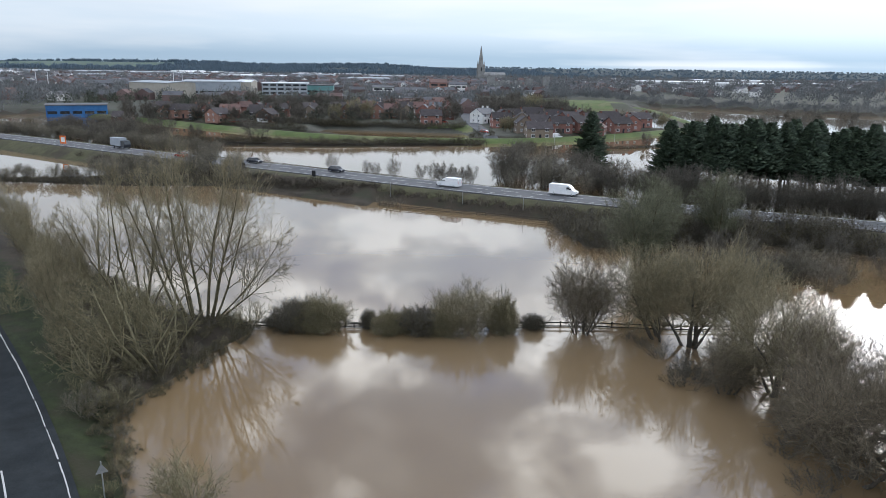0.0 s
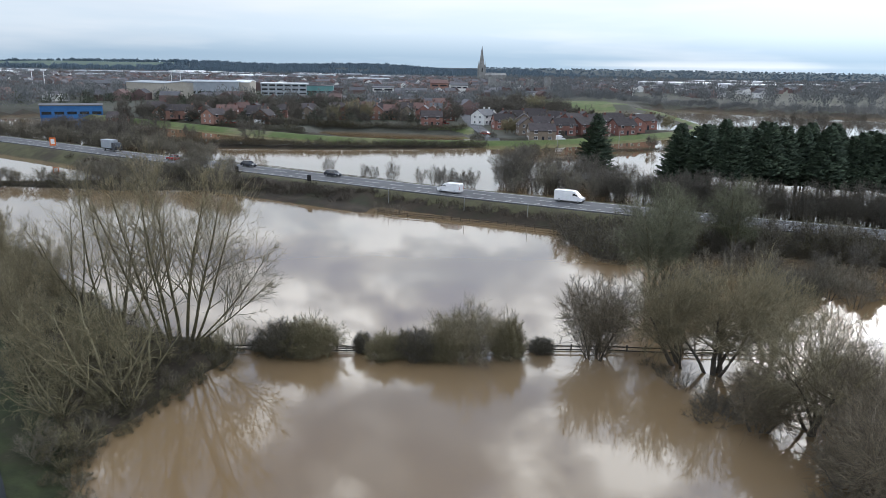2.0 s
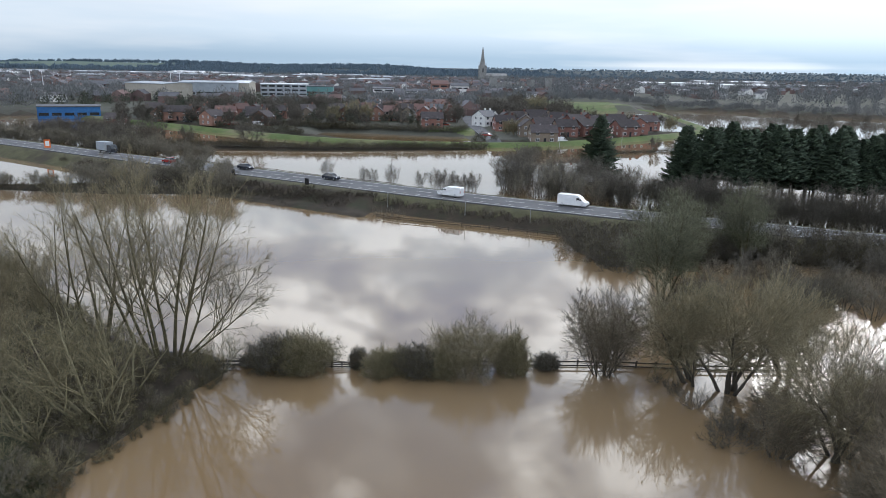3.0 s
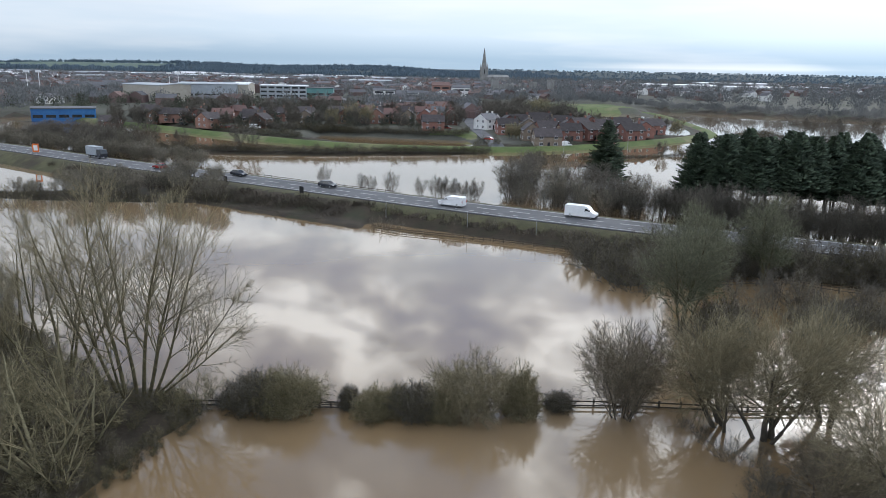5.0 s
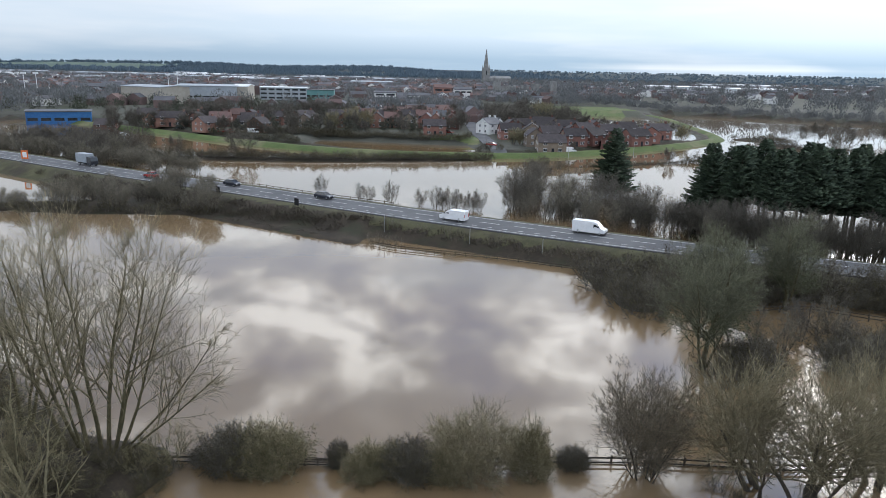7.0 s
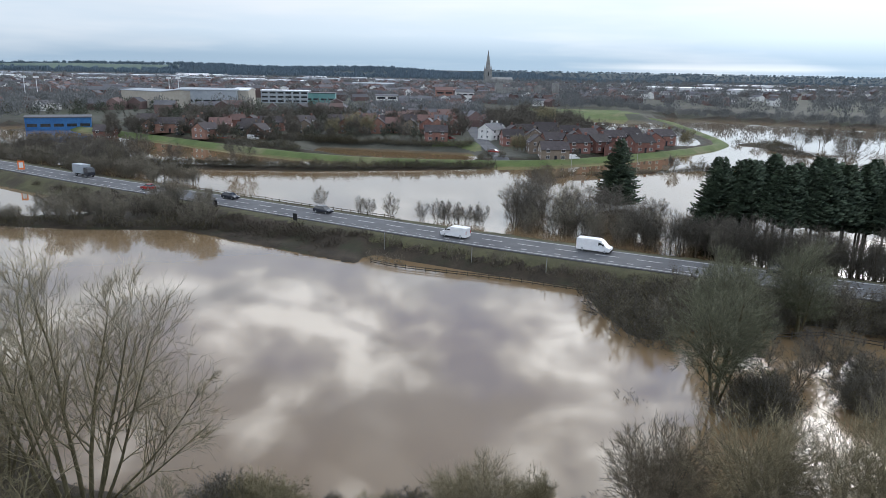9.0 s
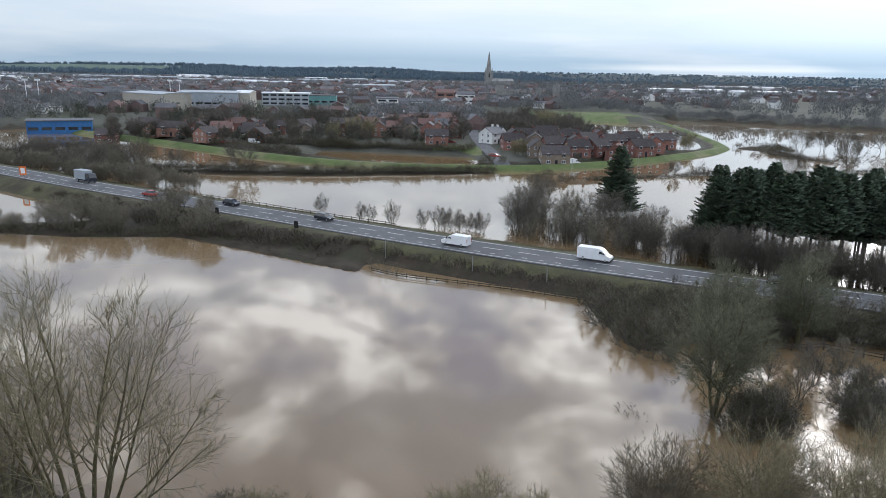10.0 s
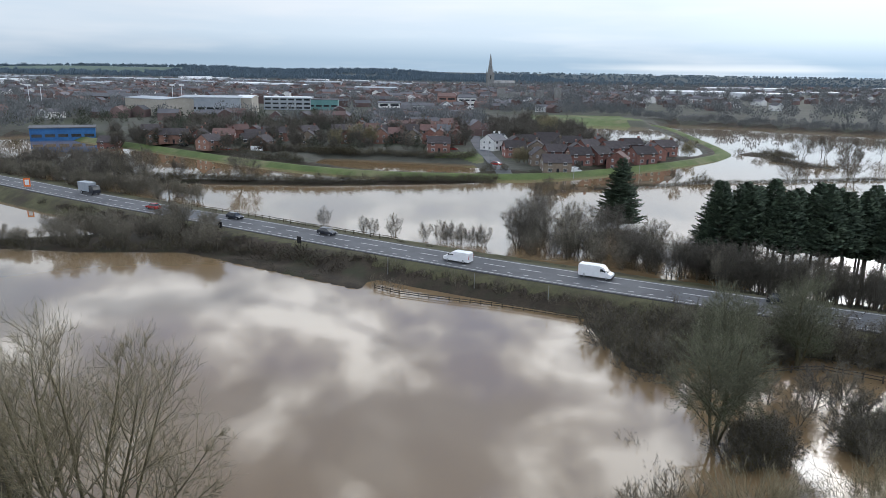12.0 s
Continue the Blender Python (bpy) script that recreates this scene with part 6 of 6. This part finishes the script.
far_sheds("industrial_sheds", "distant white roofed industrial sheds", 28, "clad_white", "clad_white", (-1500, -150), (1150, 2300), 8)
far_sheds("industrial_sheds", "distant grey industrial sheds", 30, "clad_grey", "clad_grey", (-1300, 0), (900, 2000), 9)
far_sheds("industrial_sheds", "distant pale sheds across the river", 5, "clad_grey", "clad_grey", (450, 1900), (1300, 2700), 10)


def far_wood(name, label, xs, ys, size, mat, tris, seed, squash=0.75, blade=0.085):
    """Ragged bare crowns, each a loose cluster of small blades."""
    rs = np.random.RandomState(seed)
    n = len(xs)
    zs = ground_height(xs[None, :], ys[None, :])[0]
    cen = np.repeat(np.stack([xs, ys, zs + size * (0.62 if squash > 0.6 else 0.35)], -1), tris, 0)
    sz = np.repeat(size, tris)
    d = rs.normal(size=(n * tris, 3))
    d /= np.linalg.norm(d, axis=1, keepdims=True)
    rad = rs.rand(n * tris) ** 0.4
    p = cen + d * (rad * sz * 0.55)[:, None] * np.array([1.0, 1.0, squash * 1.3])
    low = zs.repeat(tris)
    p[:, 2] = np.maximum(p[:, 2], low + 0.2)
    an = rs.uniform(0, 6.2832, n * tris)
    e1 = np.stack([rs.normal(size=n * tris) * 0.35, rs.normal(size=n * tris) * 0.35, rs.uniform(0.8, 2.2, n * tris)], -1) * (sz * blade)[:, None]
    e2 = np.stack([np.cos(an), np.sin(an), rs.normal(size=n * tris) * 0.25], -1) * (sz * blade * 1.1)[:, None]
    V = np.stack([p, p + e1, p + e2], 1).reshape(-1, 3)
    F = np.arange(len(V)).reshape(-1, 3)
    return tagged(new(name, mesh_of(name, V.tolist(), F.tolist(), mat)), label, "trees", kind="stuff")


def strew(count, x0, x1, y0, y1, seed, power=1.3, fan=True):
    rs = np.random.RandomState(seed)
    y = y0 + (y1 - y0) * rs.rand(count) ** power
    x = x0 + (x1 - x0) * rs.rand(count)
    if fan:
        x = x * (y / y1) ** 0.6
    return x, y


x, y = strew(1900, -1500, 300, 430, 2300, 21)
ok = np.array([(c > 640 or a < 20) and (c > 520 or a > -150) and not (-250 < a < -95 and 540 < c < 690) and not (40 < a < 160 and 850 < c < 960) for a, c in zip(x, y)])
x, y = x[ok], y[ok]
far_wood("town_trees", "bare trees and gardens between distant houses", x, y, np.random.RandomState(1).uniform(5, 11, len(x)), M["far_twig_haze"], 130, 31, blade=0.075)
x, y = strew(1700, 130, 2300, 560, 2600, 22, 1.1)
ok = y > np.interp(x, [130, 176, 220, 301, 420, 700, 1500], [640, 622, 604, 542, 478, 388, 258])
x, y = x[ok], y[ok]
far_wood("riverside_woods", "wide bare riverside woods beyond the flood", x, y, np.random.RandomState(2).uniform(7, 13, len(x)), M["far_twig_haze"], 170, 32, blade=0.078)
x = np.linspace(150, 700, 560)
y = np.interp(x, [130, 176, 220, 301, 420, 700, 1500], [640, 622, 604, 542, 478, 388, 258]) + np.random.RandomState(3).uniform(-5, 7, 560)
far_wood("riverside_woods", "bare bank trees along the far shore", x, y, np.random.RandomState(4).uniform(3, 6, 560), M["far_twig_haze"], 180, 33, blade=0.07)
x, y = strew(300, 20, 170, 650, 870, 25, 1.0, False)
far_wood("riverside_woods", "bare trees round the castle meadow", x, y, np.random.RandomState(5).uniform(4, 7.5, len(x)), M["far_twig_haze"], 150, 36, blade=0.075)
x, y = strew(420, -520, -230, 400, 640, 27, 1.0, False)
far_wood("town_trees", "bare trees round the town edge", x, y, np.random.RandomState(6).uniform(6, 11, len(x)), M["far_twig_haze"], 130, 37, blade=0.075)
x, y = strew(120, -260, -50, 425, 545, 28, 1.0, False)
far_wood("town_trees", "dark belt of garden trees before the halls", x, y, np.random.RandomState(9).uniform(4, 7.5, len(x)), M["garden_leaf"], 110, 38)
x, y = strew(260, -60, 20, 455, 560, 29, 1.0, False)
far_wood("town_trees", "garden trees between terraced houses", x, y, np.random.RandomState(10).uniform(5, 9, len(x)), M["far_twig_haze"], 110, 39)
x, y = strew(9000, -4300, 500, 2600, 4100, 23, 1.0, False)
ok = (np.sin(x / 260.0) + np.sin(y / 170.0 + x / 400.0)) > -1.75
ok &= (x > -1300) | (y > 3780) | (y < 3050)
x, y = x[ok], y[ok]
far_wood("hill_woods", "wooded hills on the skyline", x, y, np.random.RandomState(7).uniform(6, 18, len(x)), M["hill_wood_haze"], 24, 34, 0.5, 0.32)
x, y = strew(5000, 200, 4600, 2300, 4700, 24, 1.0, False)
far_wood("hill_woods", "wooded plain on the skyline, coloured blue with haze", x, y, np.random.RandomState(8).uniform(7, 12, len(x)), M["plain_wood_haze"], 22, 35, 0.5, 0.32)

# ---- floodlight masts ----
mast = tagged(new("floodlight_mast"), "slim white sports ground floodlight mast", "mast", "floodlights")
part("pole", Build().tube([(0, 0, 0), (0, 0, 20)], [0.35, 0.2], 6).mesh("pole", M["white"]), mast)
part("lamp_bar", Build().box(-2, 2, -0.3, 0.3, 19.6, 21.0).mesh("lamp_bar", M["white"]), mast)
put(mast, [pose(-319, 566, 3.2), pose(-312, 570, 3.2), pose(-338, 540, 3.2), pose(-240, 640, 3.4), pose(-236, 650, 3.4)])

# ---- fences ----
def fence(label, line, step, post_h, rails, seed, sink=0.0, post_w=0.07, z0=None):
    """A post and rail fence along a line; each post and each rail a part."""
    rng = random.Random(seed)
    root = tagged(new("fence"), label, "fence")
    pts = resample(line, step)
    pm = Build().box(-post_w, post_w, -post_w, post_w, -0.8, post_h, 0.9).mesh("post", M["wood"])
    tops = []
    for x, y in pts:
        z = (max(height_at(x, y), -0.35) if z0 is None else z0) - sink
        part("post", pm, root, m=pose(x, y, z + rng.uniform(-0.06, 0.06), rng.uniform(-3, 3), rng.uniform(-3, 3), rng.uniform(0, 20)))
        tops.append((x, y, z))
    for h in rails:
        for a, c in zip(tops[:-1], tops[1:]):
            d = math.hypot(c[0] - a[0], c[1] - a[1])
            b = Build().box(-0.02, d + 0.02, -0.035, 0.035, -0.06, 0.06)
            part("rail", b.mesh("rail", M["wood"]), root, m=Matrix.Translation((a[0], a[1], a[2] + h)) @ Euler((0, -math.atan2(c[2] - a[2], d), math.atan2(c[1] - a[1], c[0] - a[0]))).to_matrix().to_4x4())
    return root


fence("dark post and rail fence half under water", [(-24.5, 80.6), (-20, 81.2), (-8.4, 81.2), (9, 82.4), (17, 82.6), (27, 82.0), (38, 82.5)], 1.9, 1.15, (0.55, 0.95), 1, 0.45, 0.07, 0.0)
fence("dark post and rail fence at the foot of the road bank", [(-13.2, 152.4), (-9.3, 149.7), (-3.5, 147.6), (9.4, 143.4), (18.5, 139.4), (26, 136)], 1.8, 1.0, (0.45, 0.8), 2, 0.2, 0.06, 0.0)
fence("grey post and rail fence along the far verge", [(-78, 224.5), (-60.5, 214), (-33, 197.4), (-11, 184.8)], 2.4, 1.15, (0.5, 0.95), 3, 0.0, 0.08)
fence("post and rail fence in the flooded corner", [(-128, 233), (-107, 219.5), (-92, 207), (-82, 199)], 2.4, 1.15, (0.5, 0.95), 4, 0.2, 0.08, 0.0)
fence("broken fence in the flood under the willows", [(33, 118.2), (41.6, 120), (47.9, 121), (54, 117.5), (66, 112)], 2.2, 1.2, (0.6, 1.0), 5, 0.2, 0.08, 0.0)
gate = tagged(new("field_gate"), "broken weathered field gate standing in flood water", "gate")
gate.matrix_basis = pose(-9.6, 81.2, -0.15)
for px, lean in ((-0.75, 4), (1.25, -3)):
    part("gate_post", Build().box(-0.1, 0.1, -0.1, 0.1, -0.6, 1.55, 0.9).mesh("gate_post", M["wood"]), gate, m=pose(px, 0, 0, 2, lean, 8))
part("gate_bar", Build().box(-1.6, 1.2, -0.035, 0.035, 0.42, 0.52).mesh("gate_bar", M["wood"]), gate)
part("gate_bar", Build().box(-0.7, 1.3, 0.05, 0.11, 0.72, 0.80).mesh("gate_bar", M["wood"]), gate, m=pose(0, 0, 0, 0, 5, 0))

# ---- signs and posts ----
for x, y, rz in ((-30.6, 172.6, -30), (-50.6, 185.0, -30)):
    s = tagged(new("road_sign"), "dark back of a roadside sign on posts", "sign", "bypass signs")
    s.matrix_basis = pose(x, y, height_at(x, y), 0, 0, rz)
    part("panel", Build().box(-0.55, 0.55, -0.04, 0.04, 0.25, 1.65).mesh("panel", M["black"]), s)
    for px in (-0.35, 0.35):
        part("post", Build().tube([(px, 0.07, -0.3), (px, 0.07, 1.6)], [0.04, 0.04], 6).mesh("post", M["black"]), s)
s = tagged(new("road_sign"), "orange temporary road sign on a frame", "sign", "bypass signs")
s.matrix_basis = pose(-121.5, 232.4, height_at(-121.5, 232.4), 0, 0, 10)
part("panel", Build().box(-0.9, 0.9, -0.04, 0.04, 0.5, 3.0).mesh("panel", M["orange"]), s)
part("plate", Build().box(-0.55, 0.55, -0.06, -0.045, 1.0, 2.5).mesh("plate", M["white"]), s, "pale unreadable plate")
for px in (-0.6, 0.6):
    part("post", Build().tube([(px, 0.07, -0.3), (px, 0.07, 2.9)], [0.05, 0.05], 6).mesh("post", M["steel"]), s)
s = tagged(new("road_sign"), "triangular warning sign seen from behind beside the lane", "sign")
s.matrix_basis = pose(-21.2, 48.6, height_at(-21.2, 48.6), 0, 0, 35)
part("post", Build().tube([(0, 0, -0.3), (0, 0, 2.75)], [0.045, 0.045], 8).mesh("post", M["steel"]), s)
part("panel", Build().prism([(-0.38, 1.95), (0.38, 1.95), (0.0, 2.62)], "y", -0.065, -0.045).mesh("panel", M["steel"]), s, "grey back of a triangular panel")
part("bracket", Build().box(-0.2, 0.2, -0.045, -0.03, 2.08, 2.14).mesh("bracket", M["steel"]), s)
for x, y, h in ((-11.5, 158.8, 3.2), (4.0, 150.4, 2.6), (15.8, 144.6, 2.4)):
    p = tagged(new("marker_post"), "thin pale wooden post on the road bank", "post", "bank posts")
    p.matrix_basis = pose(x, y, height_at(x, y))
    part("shaft", Build().tube([(0, 0, -0.3), (0.04, 0, h)], [0.07, 0.05], 6).mesh("shaft", M["steel"]), p)
for x, y, h in ((13.5, 374, 8), (15, 340, 7), (44, 292, 5), (70, 300, 7)):
    p = tagged(new("lamp_post"), "slim grey street lamp post in the town", "lamp", "street lamps")
    p.matrix_basis = pose(x, y, height_at(x, y))
    part("pole", Build().tube([(0, 0, -0.3), (0, 0, h)], [0.09, 0.06], 6).mesh("pole", M["steel"]), p)
    part("lamp_head", Build().box(-0.1, 0.9, -0.12, 0.12, h - 0.05, h + 0.08).mesh("lamp_head", M["steel"]), p)

# ---- vehicles ----
def wheel_parts(root, places, r):
    ty = Build().tube([(0, -0.11, 0), (0, 0.11, 0)], [r, r], 14)
    rim = Build().tube([(0, -0.12, 0), (0, 0.12, 0)], [r * 0.6, r * 0.6], 10)
    tm, rm = ty.mesh("tyre", M["tyre"]), rim.mesh("rim", M["steel"])
    for x, y in places:
        w_ = part("wheel", tm, root, m=pose(x, y, r))
        part("rim", rm, w_)


def loft(outline, half, top_half, lift):
    """A body swept from a side outline, narrower above the height lift."""
    b = Build()
    n = len(outline)
    for s in (-1, 1):
        for x, z in outline:
            b.v.append((x, s * (half if z < lift else top_half), z))
    b.f += [tuple(range(n)), tuple(range(2 * n - 1, n - 1, -1))]
    b.f += [(k, n + k, n + (k + 1) % n, (k + 1) % n) for k in range(n)]
    return b


def bevelled(me, width):
    bm = bmesh.new()
    bm.from_mesh(me)
    bmesh.ops.bevel(bm, geom=list(bm.edges), offset=width, segments=2, profile=0.5, affect="EDGES", clamp_overlap=True)
    bm.to_mesh(me)
    bm.free()
    return me


def van(label, m, L=5.7, H=2.45, paint="white"):
    root = tagged(new("van"), label, "van", "traffic on the main road")
    root.matrix_basis = m
    f, r = L / 2, -L / 2
    side = [(r, 0.35), (f - 0.15, 0.35), (f, 0.6), (f - 0.06, 0.95), (f - 0.75, 1.18), (f - 1.7, H - 0.16), (f - 2.15, H), (r + 0.1, H), (r, H - 0.15)]
    part("body", bevelled(loft(side, 1.0, 0.92, 1.3).mesh("body", M[paint], False), 0.06), root)
    part("windscreen", Build().prism([(f - 0.82, 1.24), (f - 0.78, 1.24), (f - 1.58, H - 0.22), (f - 1.64, H - 0.22)], "y", -0.82, 0.82).mesh("windscreen", M["glass"]), root, "dark windscreen")
    for s in (-1, 1):
        b = Build()
        prof = [(f - 1.15, 1.3), (f - 2.1, 1.3), (f - 2.1, H - 0.45), (f - 1.68, H - 0.45)]
        i = len(b.v)
        for x, z in prof:
            b.v += [(x, s * 0.985, z), (x, s * 0.90, z)]
        b.f += [(i, i + 2, i + 4, i + 6), (i + 1, i + 7, i + 5, i + 3)] + [(i + 2 * k, i + 2 * k + 1, i + (2 * k + 3) % 8, i + (2 * k + 2) % 8) for k in range(4)]
        part("side_window", b.mesh("side_window", M["glass"]), root, "dark cab side window")
        part("headlight", Build().box(f - 0.28, f - 0.02, s * 0.72 - 0.16, s * 0.72 + 0.16, 0.78, 0.98).mesh("headlight", M["light_glass"]), root, "clear headlight")
        part("tail_light", Build().box(r - 0.02, r + 0.05, s * 0.85 - 0.08, s * 0.85 + 0.08, 0.9, 1.5).mesh("tail_light", M["light_red"]), root, "red tail light")
        part("mirror", Build().box(f - 1.35, f - 1.15, s * 1.08 - 0.1, s * 1.08 + 0.1, 1.35, 1.65).mesh("mirror", M["black"]), root, "black wing mirror")
    part("bumper", Build().box(f - 0.25, f + 0.06, -0.94, 0.94, 0.32, 0.6).mesh("bumper", M["black"]), root, "black front bumper")
    wheel_parts(root, [(f - 0.95, 0.88), (f - 0.95, -0.88), (r + 1.1, 0.88), (r + 1.1, -0.88)], 0.34)
    return root


def car(label, m, paint="car_dark", L=4.3, H=1.48):
    root = tagged(new("car"), label, "car", "traffic on the main road")
    root.matrix_basis = m
    f, r = L / 2, -L / 2
    side = [(r, 0.3), (f - 0.1, 0.3), (f, 0.55), (f - 0.08, 0.75), (f - 1.0, 0.92), (r + 0.08, 0.98), (r, 0.8)]
    part("body", bevelled(loft(side, 0.88, 0.84, 0.85).mesh("body", M[paint]), 0.05), root)
    cab = [(f - 0.95, 0.88), (f - 1.65, H - 0.05), (f - 2.0, H), (r + 0.75, H - 0.04), (r + 0.12, 0.94)]
    part("cabin", loft(cab, 0.80, 0.64, 1.2).mesh("cabin", M["glass"]), root, "dark car windows")
    part("roof", bevelled(Build().box(r + 0.7, f - 1.7, -0.64, 0.64, H - 0.07, H + 0.02).mesh("roof", M[paint]), 0.02), root)
    for s in (-1, 1):
        part("headlight", Build().box(f - 0.25, f - 0.01, s * 0.66 - 0.15, s * 0.66 + 0.15, 0.6, 0.74).mesh("headlight", M["light_glass"]), root, "clear headlight")
        part("tail_light", Build().box(r - 0.01, r + 0.08, s * 0.68 - 0.14, s * 0.68 + 0.14, 0.7, 0.86).mesh("tail_light", M["light_red"]), root, "red tail light")
    wheel_parts(root, [(f - 0.8, 0.78), (f - 0.8, -0.78), (r + 0.8, 0.78), (r + 0.8, -0.78)], 0.31)
    return root


def on_road(x, offset, back=False):
    """A pose on the bypass at that x, so far from its middle line, facing along it."""
    pts_ = offsets(resample(BY, 1.0))
    k = min(range(len(pts_)), key=lambda j: abs(pts_[j][0] - x))
    px, py, nx_, ny_ = pts_[k]
    return pose(px + nx_ * offset, py + ny_ * offset, 2.835, 0, 0, math.degrees(math.atan2(-nx_, ny_)) + (180 if back else 0))


van("white panel van driving on the main road", on_road(23.5, 2.4), 5.9, 2.3)
van("white panel van driving on the main road", on_road(1.6, -1.0, True), 5.3, 2.05)
car("dark car driving on the main road", on_road(-51.5, 2.3))
car("dark car driving on the main road", on_road(-27.5, 2.3))
car("small red car driving on the main road", on_road(-73.5, -1.0, True), "car_red", 3.8)
car("dark car driving on the main road", on_road(50, 2.3))
lorry = tagged(new("lorry"), "small box lorry with a dark cab", "lorry", "traffic on the main road")
lorry.matrix_basis = on_road(-100.5, 2.4)
part("box", bevelled(Build().box(-3.6, 1.4, -1.15, 1.15, 0.9, 3.3).mesh("box", M["clad_grey"]), 0.05), lorry, "pale load box")
part("cab", bevelled(loft([(1.5, 0.5), (3.4, 0.5), (3.45, 1.4), (3.2, 2.5), (1.5, 2.6)], 1.1, 1.05, 1.5).mesh("cab", M["car_dark"]), 0.05), lorry, "dark blue cab")
part("windscreen", Build().prism([(3.41, 1.5), (3.47, 1.5), (3.24, 2.35), (3.2, 2.35)], "y", -0.95, 0.95).mesh("windscreen", M["glass"]), lorry)
part("chassis", Build().box(-3.4, 3.2, -0.5, 0.5, 0.5, 0.85).mesh("chassis", M["black"]), lorry)
wheel_parts(lorry, [(2.5, 0.95), (2.5, -0.95), (-2.2, 0.95), (-2.2, -0.95)], 0.45)
RV = random.Random(9)
for x, y, kind_ in ((-7.2, 363, "van"), (-3.5, 361, "car"), (-0.5, 361, "car"), (16.9, 312, "car"), (-100, 343, "car"), (-96, 341.5, "car"), (46, 301, "van"), (99, 362, "car"), (104, 366, "car"), (101, 368, "van"), (90, 350, "car"), (-126, 362, "car"), (-86, 341, "van")):
    m_ = pose(x, y, max(height_at(x, y), 0.1), 0, 0, RV.uniform(-30, 30))
    if kind_ == "van":
        van("white van parked by the houses", m_, 5.2, 2.3)["group"] = "parked vehicles"
    else:
        car("car parked by the houses", m_, RV.choice(["car_dark", "car_silver", "car_red"]))["group"] = "parked vehicles"
